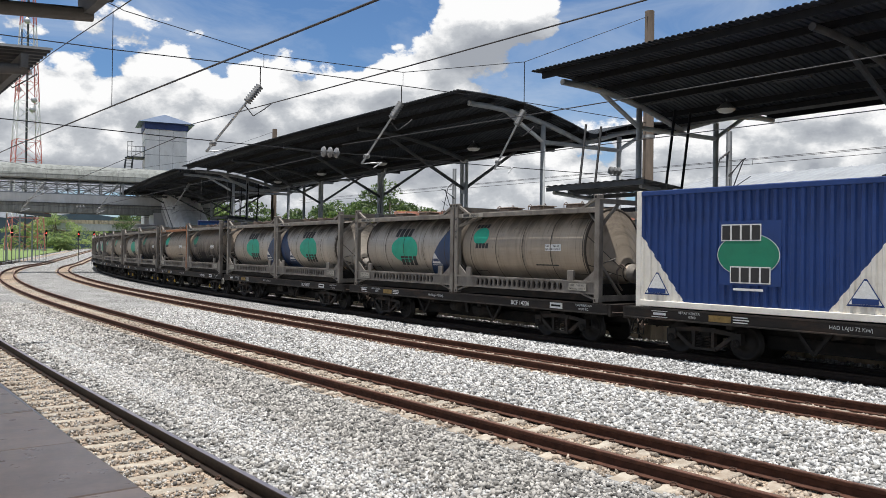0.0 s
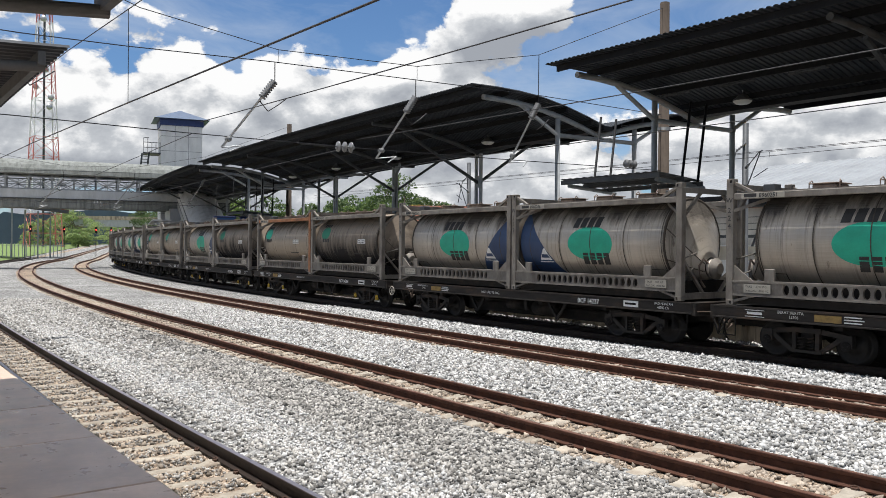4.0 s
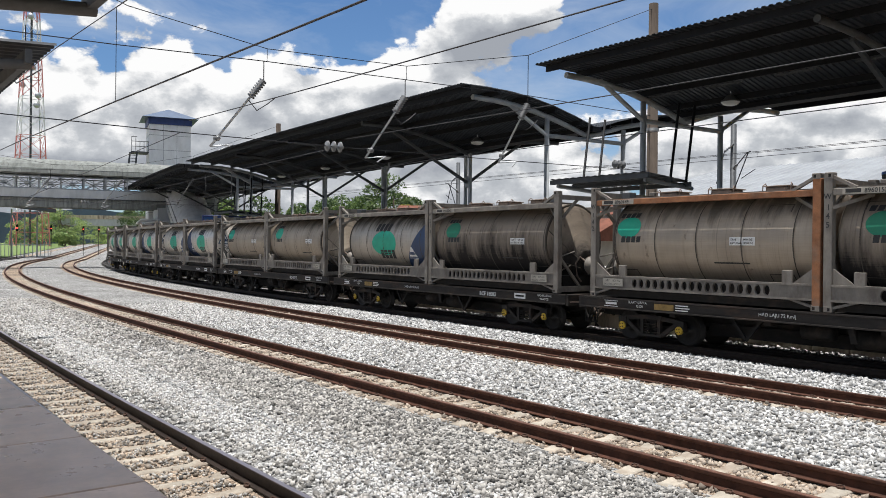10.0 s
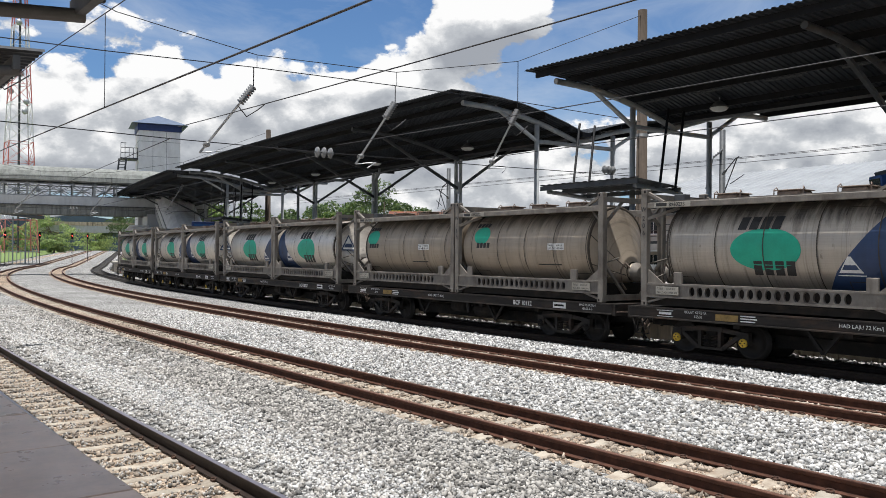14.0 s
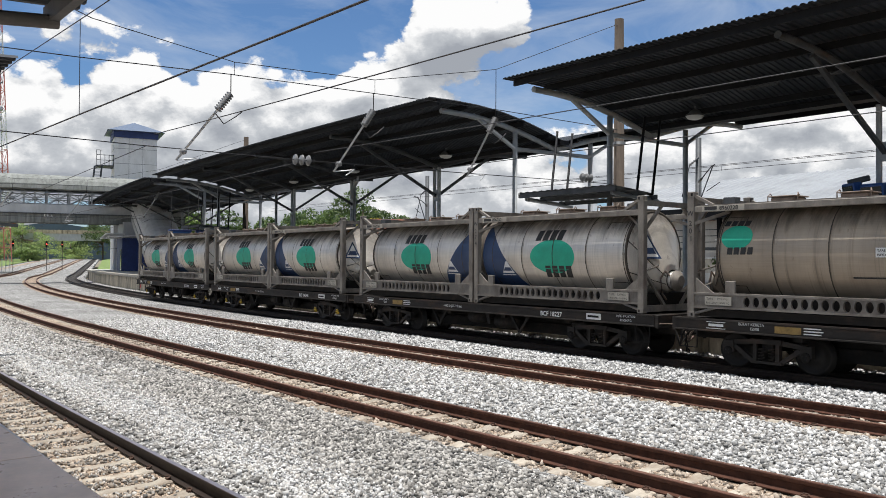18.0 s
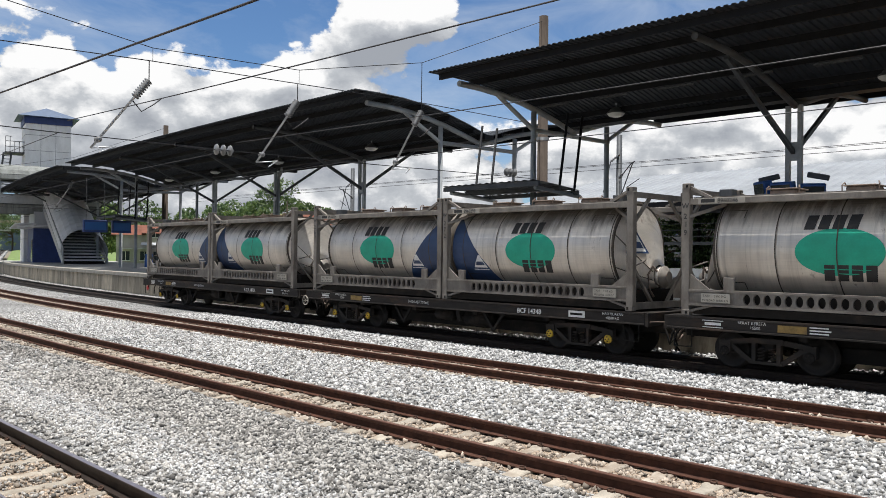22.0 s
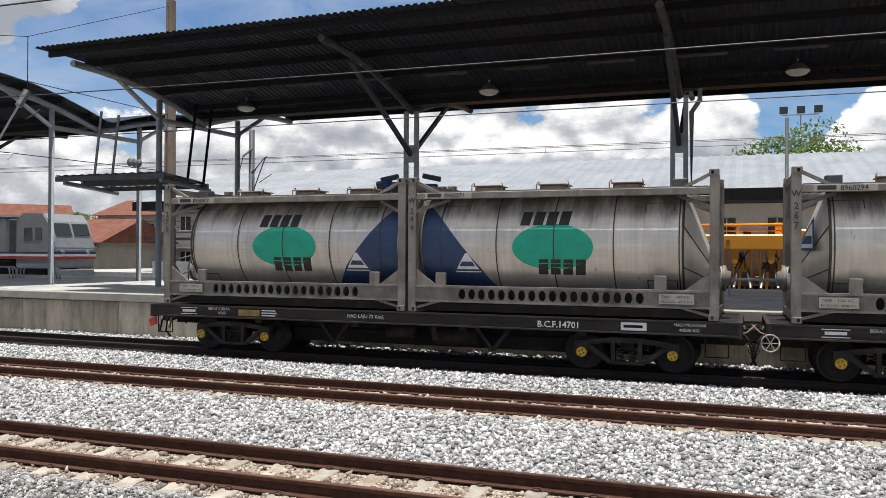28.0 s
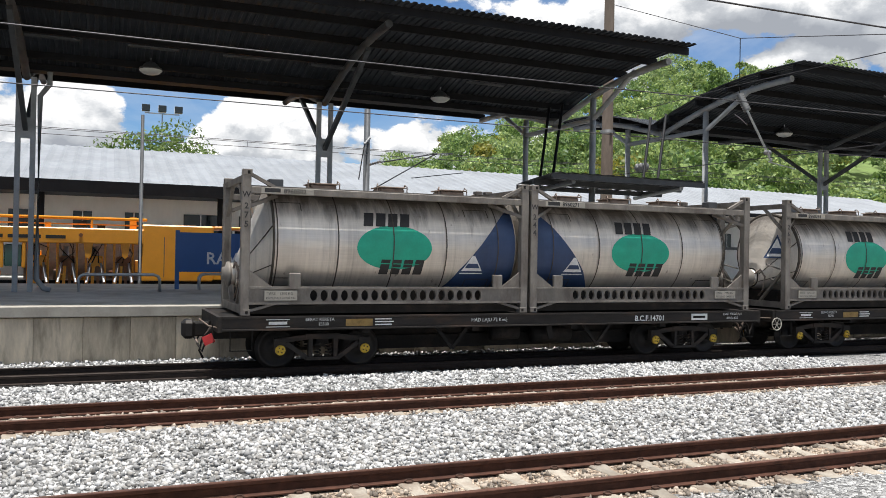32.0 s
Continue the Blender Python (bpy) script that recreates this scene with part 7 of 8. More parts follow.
def locomotive():
    t = thing("diesel_locomotive", at(35.6, -48.0, 0.1), "grey diesel locomotive with red and white stripes", "locomotive")
    part("long_hood", box(bmesh.new(), -13, -1.3, 1.2, 5.6, 1.3, 4.15, 0, 0.14), LOCOGREY, t)
    part("hood_roof", box(bmesh.new(), -13.02, -1.32, 3.86, 5.62, 1.32, 4.2, 0, 0.12), STEELDK, t)
    part("hood_link", box(bmesh.new(), 5.6, -1.2, 1.2, 6.4, 1.2, 3.95, 0, 0.06), STEELDK, t)
    bm = bmesh.new()
    prof = [(6.4, 1.2), (9.45, 1.2), (9.55, 2.3), (9.35, 3.0), (9.05, 3.75), (8.6, 4.25), (6.9, 4.28), (6.4, 3.8)]
    rings = [[bm.verts.new((x, y, z)) for x, z in prof] for y in (-1.36, 1.36)]
    for k in range(8):
        bm.faces.new((rings[0][k], rings[0][(k + 1) % 8], rings[1][(k + 1) % 8], rings[1][k]))
    bm.faces.new(rings[0])
    bm.faces.new(rings[1])
    bmesh.ops.recalc_face_normals(bm, faces=bm.faces)
    bmesh.ops.bevel(bm, geom=bm.edges[:], offset=0.06, segments=2, affect="EDGES")
    part("cab", bm, LOCOGREY, t)
    for x0, x1 in ((7.1, 7.75), (8.0, 8.5)):
        part("cab_window", box(bmesh.new(), x0, -1.38, 2.75, x1, -1.35, 3.45, 0, 0.01), DARKGLASS, t)
    for y in (-0.62, 0.62):
        part("windscreen", bar(bmesh.new(), (9.37, y, 3.05), (9.1, y, 3.7), 1.05, 0.03), DARKGLASS, t)
    for y in (-0.85, 0.85):
        part("headlight", tube(bmesh.new(), [(9.5, y, 2.1), (9.58, y, 2.1)], 0.11, 12), LAMPW, t)
    for z0, z1, m, name in ((2.02, 2.1, BLUEPAINT, "blue_stripe"), (1.86, 1.99, BOXWHITE, "white_stripe"), (1.72, 1.84, REDPAINT, "red_stripe")):
        part(name, box(bmesh.new(), -13, -1.385, z0, 9.45, -1.28, z1), m, t)
        part(name, box(bmesh.new(), 9.48, -1.37, z0, 9.58, 1.37, z1), m, t)
    part("dark_skirt", box(bmesh.new(), -13, -1.37, 1.0, 6.3, -1.27, 1.7), UNDER, t)
    part("snow_plough", box(bmesh.new(), 9.2, -1.3, 0.35, 9.6, 1.3, 1.15, 0, 0.05), LOCOGREY, t)
    for i in range(12):
        part("handrail_post", tube(bmesh.new(), [(-12.5 + i * 1.6, -1.5, 1.6), (-12.5 + i * 1.6, -1.5, 2.9)], 0.02, 5), STEELDK, t)
    part("walkway", box(bmesh.new(), -13, -1.55, 1.55, 6.3, -1.3, 1.62), UNDER, t)
    for a, b, h in (((-6.6, 2.75), (-5.2, 3.15), 0.10), ((-5.9, 2.2), (-4.7, 3.0), 0.30), ((-4.6, 2.9), (-3.9, 3.3), 0.34), ((-4.9, 2.15), (-3.5, 2.6), 0.10)):
        part("emblem", bar(bmesh.new(), (a[0], -1.31, a[1]), (b[0], -1.31, b[1]), 0.012, h), BLUEPAINT, t)
    for x0, x1, z0, z1 in ((-1.0, 3.6, 3.55, 3.8), (3.6, 4.6, 2.1, 2.8), (-1.2, -0.5, 2.1, 2.9)):
        part("grille", box(bmesh.new(), x0, -1.32, z0, x1, -1.29, z1), UNDER, t)
    part("number_bar", box(bmesh.new(), 1.5, -1.312, 2.75, 2.6, -1.302, 3.0), STEELDK, t)
    for x in (-9, 6.5):
        part("bogie", box(bmesh.new(), x - 2, -1.1, 0.2, x + 2, 1.1, 1.2), UNDER, t)
    for x in (-10.5, -9, -7.5, 5.0, 6.5, 8.0):
        part("wheelset", lathe(bmesh.new(), [(-0.62, 0.05), (-0.62, 0.44), (0.62, 0.44), (0.62, 0.05)], 20, "y"), WHEEL, t, m=pose(x, 0, 0.35))


locomotive()


# ---- station building and houses beyond ----
def station_building():
    o = at(46.0, 8, 0)
    inv = o.inverted()
    t = thing("station_building", o, "long white station building under a pale metal roof", "building")
    W = lambda d, s, z: inv @ P(d, s, z)
    prof = [(40.2, 5.25), (50.5, 7.95)]
    bm = bmesh.new()
    n = 620
    cols = []
    for i in range(n + 1):
        s = -38 + 108 * i / n
        cols.append([bm.verts.new(W(d, s, z + (0.06 if i % 4 == 0 else 0))) for d, z in prof])
    for a, b in zip(cols, cols[1:]):
        bm.faces.new((a[0], b[0], b[1], a[1]))
    part("roof", bm, WHITEROOF, t, "pale grey ribbed metal roof")
    part("rear_roof", sweep([(50.5, 7.95), (60.5, 5.4), (60.5, 5.3), (50.5, 7.85)], -38, 70, 4, origin=o), WHITEROOF, t)
    part("fascia", sweep([(40.15, 4.75), (40.3, 4.75), (40.3, 5.3), (40.15, 5.3)], -38, 70, 4, origin=o), PURLIN, t)
    part("soffit", sweep([(40.3, 4.78), (43.4, 4.78), (43.4, 4.9), (40.3, 4.9)], -38, 70, 4, origin=o), ROOFDARK, t)
    part("wall", sweep([(43.5, 0.0), (60.0, 0.0), (60.0, 5.3), (43.5, 5.3)], -22.5, 68, 4, origin=o), BRIGHTWALL, t)
    rng = random.Random(8)
    for i in range(27):
        s = -21 + i * 2.9 + rng.uniform(-0.4, 0.4)
        w = rng.choice((0.45, 0.45, 0.9))
        win = part("window", bar(bmesh.new(), W(43.47, s - w, 3.62), W(43.47, s + w, 3.62), 0.06, 0.9), DARKGLASS, t)
        part("window_frame", bar(bmesh.new(), W(43.43, s, 3.17), W(43.43, s, 4.07), 0.05, 0.04), WHITE, win)
    for i in range(13):
        part("column", bar(bmesh.new(), W(41.2, -36 + i * 8.4, 0.3), W(41.2, -36 + i * 8.4, 4.8), 0.22, 0.22), PURLIN, t)
    part("downpipe", tube(bmesh.new(), [W(40.6, -7.2, 5.1), W(40.8, -6.6, 4.6), W(40.8, -6.6, 0.5)], 0.09, 8), WHITE, t)
    part("rail_band", sweep([(41.2, 2.95), (41.35, 2.95), (41.35, 3.12), (41.2, 3.12)], -38, 70, 4, origin=o), STEELDK, t)
    for z in (3.4, 3.75, 4.1):
        part("guard_rail", sweep([(41.2, z), (41.25, z), (41.25, z + 0.04), (41.2, z + 0.04)], -38, -8, 4, origin=o), STEELDK, t)
    p = sweep([(38.6, -0.4), (38.6, 1.02), (60.5, 1.02), (60.5, -0.4)], -45, 72, 4)
    tagged(mesh_ob("platform_station", p, PLATFORMTOP), "platform before the station building", "platform", kind="structure")
    w = sweep([(37.0, 0.0), (37.2, 0.0), (37.2, 1.72), (37.0, 1.72)], -33, -12.5, 4)
    tagged(mesh_ob("wall_grey", w, GREYPANEL), "low pale grey boundary wall", "wall", kind="structure")


station_building()


def house(place, w, dep, h, roof_h, storeys, label, roofm=TILEROOF):
    t = thing("house", place, label, "house", "houses behind the station")
    part("wall", box(bmesh.new(), -w / 2, -dep / 2, 0, w / 2, dep / 2, h), HOUSEWALL, t)
    bm = bmesh.new()
    e = 0.6
    a = [bm.verts.new(c) for c in ((-w / 2 - e, -dep / 2 - e, h), (w / 2 + e, -dep / 2 - e, h), (w / 2 + e, dep / 2 + e, h), (-w / 2 - e, dep / 2 + e, h), (-w / 2 - e, 0, h + roof_h), (w / 2 + e, 0, h + roof_h))]
    for f in ((0, 1, 5, 4), (2, 3, 4, 5), (1, 2, 5), (3, 0, 4), (3, 2, 1, 0)):
        bm.faces.new([a[i] for i in f])
    part("roof", bm, roofm, t)
    n = max(2, int(w / 2.6))
    for st in range(storeys):
        for i in range(n):
            x = -w / 2 + (i + 0.5) * w / n
            z = 1.1 + st * 3.0
            win = part("window", box(bmesh.new(), x - 0.5, -dep / 2 - 0.03, z, x + 0.5, -dep / 2 + 0.02, z + 1.15), DARKGLASS, t)
            part("window_frame", box(bmesh.new(), x - 0.03, -dep / 2 - 0.05, z, x + 0.03, -dep / 2 - 0.03, z + 1.15), WHITE, win)
            part("window_sill", box(bmesh.new(), x - 0.6, -dep / 2 - 0.12, z - 0.08, x + 0.6, -dep / 2, z), WHITE, win)
    for i in range(2):
        part("awning", box(bmesh.new(), -w / 2 + i * w / 2 + 0.3, -dep / 2 - 0.9, 2.55, i * w / 2 - 0.3, -dep / 2, 2.65), GREYPANEL, t)


house(at(62, -44, 0.0, 4), 15, 9, 5.6, 1.6, 2, "white two-storey house with a brown-red roof")
house(at(50, -56, 0.0, 8), 11, 8, 2.9, 1.9, 1, "small house with a red tiled roof behind the track")
house(at(74, -70, 0.0, 6), 18, 10, 6.2, 2.0, 2, "white row house with a red roof")
house(at(78, -40, 0.0, 0), 16, 10, 6.5, 1.6, 2, "white two-storey flats behind the station")
house(at(70, -28, 0.0, 0), 10, 8, 5.8, 1.4, 2, "white house beside the station")
house(at(60, -82, 0.0, 12), 12, 9, 3.2, 1.8, 1, "low house with a rusty roof beside trees")


def seen_from_camera(az, r):
    """A place by its direction (degrees to the left of +y) and distance, turned to face the camera."""
    return pose(-r * math.sin(radians(az)), r * math.cos(radians(az)), 0, 0, 0, az)


house(seen_from_camera(49.6, 94), 17, 8, 4.8, 2.2, 2, "row house under a long faded red roof")
house(seen_from_camera(65.2, 118), 4.6, 5, 4.4, 1.4, 1, "small white house with a red tiled roof")
house(seen_from_camera(63.0, 92), 4.6, 4, 2.9, 0.3, 1, "low white shed beside the line", GREYPANEL)
house(seen_from_camera(63.4, 116), 4.4, 5, 4.6, 1.0, 2, "white two-storey house with a red tiled roof")
dome = thing("mosque_dome", seen_from_camera(62.1, 150), "white ribbed dome of a small mosque", "mosque")
part("drum", lathe(bmesh.new(), [(0, 2.2), (5.2, 2.2), (5.3, 2.35), (5.5, 2.35)], 20, "z"), WHITE, dome)
part("dome", lathe(bmesh.new(), [(5.5, 2.2), (6.3, 2.15), (7.1, 1.8), (7.7, 1.2), (8.1, 0.5), (8.4, 0.1)], 20, "z"), HOUSEWALL, dome)
part("finial", tube(bmesh.new(), [(0, 0, 8.3), (0, 0, 9.6)], [0.09, 0.03], 6), GALV, dome)


def yellow_railcar():
    """An old yellow works vehicle behind the low wall."""
    t = thing("works_railcar", at(40.0, -17.0, 0.4), "faded yellow works railcar behind the low wall", "rail vehicle")
    part("floor", box(bmesh.new(), -1.5, -1.2, 0.9, 3.4, 1.2, 1.15), UNDER, t)
    part("roof", box(bmesh.new(), -1.45, -1.3, 2.7, 3.3, 1.3, 2.85, 0, 0.05), OLDYELLOW, t)
    for x0, x1 in ((-1.4, -0.95), (2.4, 3.1)):
        c = part("cab", box(bmesh.new(), x0, -1.25, 1.1, x1, 0.2, 2.7, 0, 0.05), OLDYELLOW, t)
        part("cab_window", box(bmesh.new(), x0 + 0.1, -1.27, 2.0, x0 + 0.36, -1.24, 2.5, 0, 0.01), DARKGLASS, c)
    part("engine_cover", box(bmesh.new(), 0.25, -1.1, 1.1, 1.2, 0.3, 2.25, 0, 0.08), OLDYELLOW, t)
    for x in (-0.6, 2.4):
        part("wheelset", lathe(bmesh.new(), [(-0.6, 0.05), (-0.6, 0.4), (0.6, 0.4), (0.6, 0.05)], 18, "y"), WHEEL, t, m=pose(x, 0, 0.5))


yellow_railcar()


# ---- plants, hills and distance ----
def leaf_mesh(name, centres, radii, per, size, material, seed, flat=0.75):
    """Many small leaf sprays set over the shells of overlapping clumps."""
    rng = np.random.default_rng(seed)
    c = np.repeat(np.asarray(centres, float), per, 0)
    r = np.repeat(np.asarray(radii, float), per)
    n = len(c)
    u = rng.normal(size=(n, 3))
    u /= np.linalg.norm(u, axis=1)[:, None]
    u[:, 2] = np.where(u[:, 2] < -0.35, -u[:, 2], u[:, 2])
    p = c + u * (r * rng.uniform(0.72, 1.12, n))[:, None] * np.array([1, 1, flat])
    nrm = u * 0.6 + rng.normal(size=(n, 3)) * 0.55
    nrm /= np.linalg.norm(nrm, axis=1)[:, None]
    a = np.cross(nrm, rng.normal(size=(n, 3)))
    a /= np.linalg.norm(a, axis=1)[:, None]
    b = np.cross(nrm, a)
    sz = size * rng.uniform(0.5, 1.4, n)[:, None]
    v = np.stack([p - a * sz * 0.9, p + b * sz * 0.45 + nrm * sz * 0.12, p + a * sz, p - b * sz * 0.45 + nrm * sz * 0.12], 1).reshape(-1, 3)
    me = bpy.data.meshes.new(name)
    me.vertices.add(4 * n)
    me.vertices.foreach_set("co", v.reshape(-1))
    me.loops.add(4 * n)
    me.loops.foreach_set("vertex_index", np.arange(4 * n, dtype=np.int32))
    me.polygons.add(n)
    me.polygons.foreach_set("loop_start", np.arange(0, 4 * n, 4, dtype=np.int32))
    me.update(calc_edges=True)
    me.materials.append(material)
    return me


def tree(x, y, h, spread, label, material=LEAF, seed=1, clumps=26, per=110, leaf=0.5, flat=0.7, trunk=0.35, low=0.28, base=-0.5):
    """A tapered trunk with limbs and a crown of leaf clumps with gaps."""
    rng = random.Random(seed)
    t = thing("tree", pose(x, y, base), label, "tree", "trees round the station")
    bm = tube(bmesh.new(), [(0, 0, -2.3 if base > 0 else 0), (0.1, 0.05, h * 0.3), (0.0, 0.1, h * 0.62), (0.1, 0, h * 0.85)], [trunk, trunk * 0.75, trunk * 0.45, trunk * 0.15], 9)
    cs, rs = [], []
    for i in range(clumps):
        a, q = rng.uniform(0, 2 * math.pi), spread * math.sqrt(rng.uniform(0.02, 1))
        z = h * (1 - 0.42 * (q / spread) ** 2) - rng.uniform(0, h * low)
        cs.append((q * math.cos(a), q * math.sin(a), z))
        rs.append(spread * rng.uniform(0.16, 0.32))
        if i % 3 == 0:
            z0 = h * rng.uniform(0.32, 0.55)
            tube(bm, [(0.05, 0.05, z0), (q * 0.5 * math.cos(a), q * 0.5 * math.sin(a), (z0 + z) / 2 + 0.3), cs[-1]], [trunk * 0.38, trunk * 0.22, trunk * 0.08], 6)
    part("trunk", bm, BARK, t)
    ob = new("crown", leaf_mesh("crown", cs, rs, per, leaf, material, seed, flat))
    ob.parent = t
    return t


def bearing(az, r):
    """A place by its direction (degrees to the left of +y) and its distance from the camera."""
    return -r * math.sin(radians(az)), r * math.cos(radians(az))


TREES = (
    (-3.6, 92, 15.2, 9.6, "wide spreading tree behind the station roof", LEAF, 0.5),
    (55.5, 112, 11.5, 6.5, "dark green tree beyond the far canopy", LEAFDARK, 0.5),
    (58.2, 118, 9.0, 6.0, "dark tree beyond the far canopy", LEAF, 0.5),
    (54.0, 100, 8.5, 4.6, "yellow-green flowering tree before dark trees", LEAFLIGHT, 0.45),
    (51.6, 120, 8.5, 5.5, "green tree behind the locomotive", LEAF, 0.5),
    (60.2, 130, 10.0, 7.0, "dark green tree beside the far platform", LEAFDARK, 0.55),
    (65.6, 132, 10.5, 6.5, "dense tree beside the far platform", LEAFDARK, 0.55),
    (68.0, 130, 11.0, 7.0, "tall tree behind the covered stair", LEAF, 0.55),
    (48.0, 150, 9.0, 8.0, "distant green tree over the houses", LEAFDARK, 0.6),
    (44.0, 150, 8.5, 7.0, "distant tree over the houses", LEAF, 0.6),
    (32.0, 82, 9.0, 5.0, "leafy tree between the houses and the station", LEAF, 0.45),
    (27.6, 61, 6.2, 4.0, "bushy dark tree under the station roof", LEAFDARK, 0.4),
    (24.6, 66, 5.6, 3.2, "leafy bush tree beside the station wall", LEAF, 0.4),
    (58.5, 96, 6.0, 4.0, "low bushy tree beside the houses", LEAF, 0.4),
    (76.9, 290, 15.0, 8.0, "bushy green trees beyond the footbridge", LEAFHILL, 0.5),
    (78.6, 280, 8.5, 6.0, "bushy tree beyond the footbridge", LEAFHILL, 0.5),
    (76.6, 262, 4.6, 3.2, "round green bush beside the far tracks", LEAFHILL, 0.45),
    (74.2, 320, 8.0, 7.0, "low bushy tree beside the far tracks", LEAFHILL, 0.5),
    (83.5, 160, 5.5, 4.5, "green bushes behind the far platform", LEAFHILL, 0.5),
    (72.3, 300, 13.0, 8.0, "tree beside the far bridge", LEAFDARK, 0.55),
)
for i, (az, r, h, sp, label, m, lf) in enumerate(TREES):
    x, y = bearing(az, r)
    tree(x, y, h, sp, label, m, 11 + i, 52, 200, lf * 0.48, low=0.85 if "bush" in label else 0.4, base=1.6 if r > 250 else -0.5)


def hillside():
    """The wooded hill behind the right-hand end of the station."""
    rng = np.random.default_rng(5)
    o = thing("wooded_hill", pose(0, 0, 0), "steep hillside covered in bright green forest", "hill", kind="structure")
    azs, rs = np.linspace(-12, -78, 34), np.linspace(96, 210, 10)
    def top(az, r):
        u = (r - 96) / 114
        rise = np.interp(-az, [12, 18, 22, 27, 33, 38, 44, 52, 78], [0.2, 0.42, 0.64, 0.80, 0.98, 1.16, 1.16, 0.9, 0.7])
        return 3 + 38 * rise * u ** 0.8
    bm = bmesh.new()
    grid = [[bm.verts.new((*bearing(a, r), top(a, r) - 4)) for r in rs] for a in azs]
    for p, q in zip(grid, grid[1:]):
        for j in range(len(rs) - 1):
            bm.faces.new((p[j], p[j + 1], q[j + 1], q[j]))
    part("slope", bm, GRASS, o)
    for m, n, lf, seed in ((LEAFHILL, 200, 0.31, 3), (LEAFMID, 120, 0.30, 4), (LEAFLIGHT, 40, 0.30, 6)):
        cs, rr = [], []
        for i in range(n):
            # one crown: sub-clumps over a dome, some crowns tall and open
            a, r = -rng.uniform(13, 60), 96 + 114 * rng.uniform(0, 1) ** 1.2
            x, y = bearing(a, r)
            rad = rng.uniform(2.6, 5.4)
            z = top(a, r) + rng.uniform(-2.0, 2.0)
            tall = rng.uniform(0.7, 1.5)
            for _ in range(9):
                u, v = rng.uniform(0, 2 * math.pi), rng.uniform(-0.1, 1.0)
                w = math.sqrt(max(0.0, 1 - v * v))
                cs.append((x + rad * 0.8 * w * math.cos(u), y + rad * 0.8 * w * math.sin(u), z + rad * tall * 0.8 * v))
                rr.append(rad * rng.uniform(0.22, 0.42))
        ob = new("forest_leaves", leaf_mesh("forest_leaves", cs, rr, 84, lf * 1.14, m, seed, 0.8))
        ob.parent = o
        ob["kind"] = "stuff"
    for i in range(40):
        a, r = -rng.uniform(20, 45), rng.uniform(100, 190)
        x, y = bearing(a, r)
        z = top(a, r) - 3
        h = rng.uniform(3, 6)
        part("tree_trunk", tube(bmesh.new(), [(x, y, z), (x + 0.3, y, z + h)], [0.25, 0.1], 6), BARK, o)


hillside()


def far_hills():
    bm = bmesh.new()
    prev = None
    for i in range(61):
        az = 100 - i * 1.2
        x, y = bearing(az, 1700)
        z = 26 + 34 * noise.noise((i * 0.16, 3.1, 0)) + 14 * noise.noise((i * 0.5, 1.7, 0)) + (36 if 68 < az < 82 else 0)
        cur = (bm.verts.new((x, y, -5)), bm.verts.new((x, y, max(8, z))))
        if prev:
            bm.faces.new((prev[0], cur[0], cur[1], prev[1]))
        prev = cur
    tagged(mesh_ob("backdrop_hills", bm, HILLBLUE), "blue hazy hills on the horizon", "hills", kind="structure")


far_hills()


def radio_mast():
    x, y = bearing(78.6, 250)
    t = thing("telecom_mast", pose(x, y, 0), "red and white lattice telecom mast", "mast")
    # distance haze is mixed into both mast colours
    reds = (mat("hazy_red_mast_paint", (0.62, 0.20, 0.18), 0.7, 0, 0.2, 1), mat("hazy_white_mast_paint", (0.75, 0.75, 0.78), 0.7, 0, 0.15, 1))
    for k in range(18):
        z0, z1 = k * 5.2, (k + 1) * 5.2
        w0, w1 = 4.2 - 3.2 * min(1, z0 / 80), 4.2 - 3.2 * min(1, z1 / 80)
        bm = bmesh.new()
        c0 = [(-w0, -w0, z0), (w0, -w0, z0), (w0, w0, z0), (-w0, w0, z0)]
        c1 = [(-w1, -w1, z1), (w1, -w1, z1), (w1, w1, z1), (-w1, w1, z1)]
        for j in range(4):
            bar(bm, c0[j], c1[j], 0.2, 0.2)
            bar(bm, c0[j], c1[(j + 1) % 4], 0.09, 0.09)
            bar(bm, c0[(j + 1) % 4], c1[j], 0.09, 0.09)
            bar(bm, c1[j], c1[(j + 1) % 4], 0.12, 0.12)
        part("lattice_bay", bm, reds[(k // 2) % 2], t)
    part("cable_tray", bar(bmesh.new(), (0, 0, 0), (0, 0, 88), 0.9, 0.4), STEELDK, t)
    rng = random.Random(2)
    for k in range(12):
        a, z = rng.uniform(0, 6.3), rng.uniform(38, 84)
        w = 4.2 - 3.2 * min(1, z / 80) + 0.5
        part("dish", lathe(bmesh.new(), [(-0.2, 0.3), (0.0, 0.8), (0.4, 0.8), (0.5, 0.2)], 14), GALV, t, m=pose(w * math.cos(a), w * math.sin(a), z, 0, 0, math.degrees(a)))


radio_mast()


def floodlight():
    x, y = bearing(-3.5, 96)
    t = thing("floodlight_mast", pose(x, y, 0), "tall floodlight mast with three lamps", "floodlight mast")
    part("pole", tube(bmesh.new(), [(0, 0, 0), (0, 0, 17.2)], [0.12, 0.06], 10), GALV, t)
    part("crossbar", bar(bmesh.new(), (-1.8, 0, 17.2), (1.8, 0, 17.2), 0.12, 0.12), GALV, t)
    for x in (-1.7, 0.0, 1.7):
        part("lamp_head", box(bmesh.new(), x - 0.42, -0.3, 17.35, x + 0.42, 0.3, 18.1, 0, 0.05), DARKGLASS, t)


floodlight()


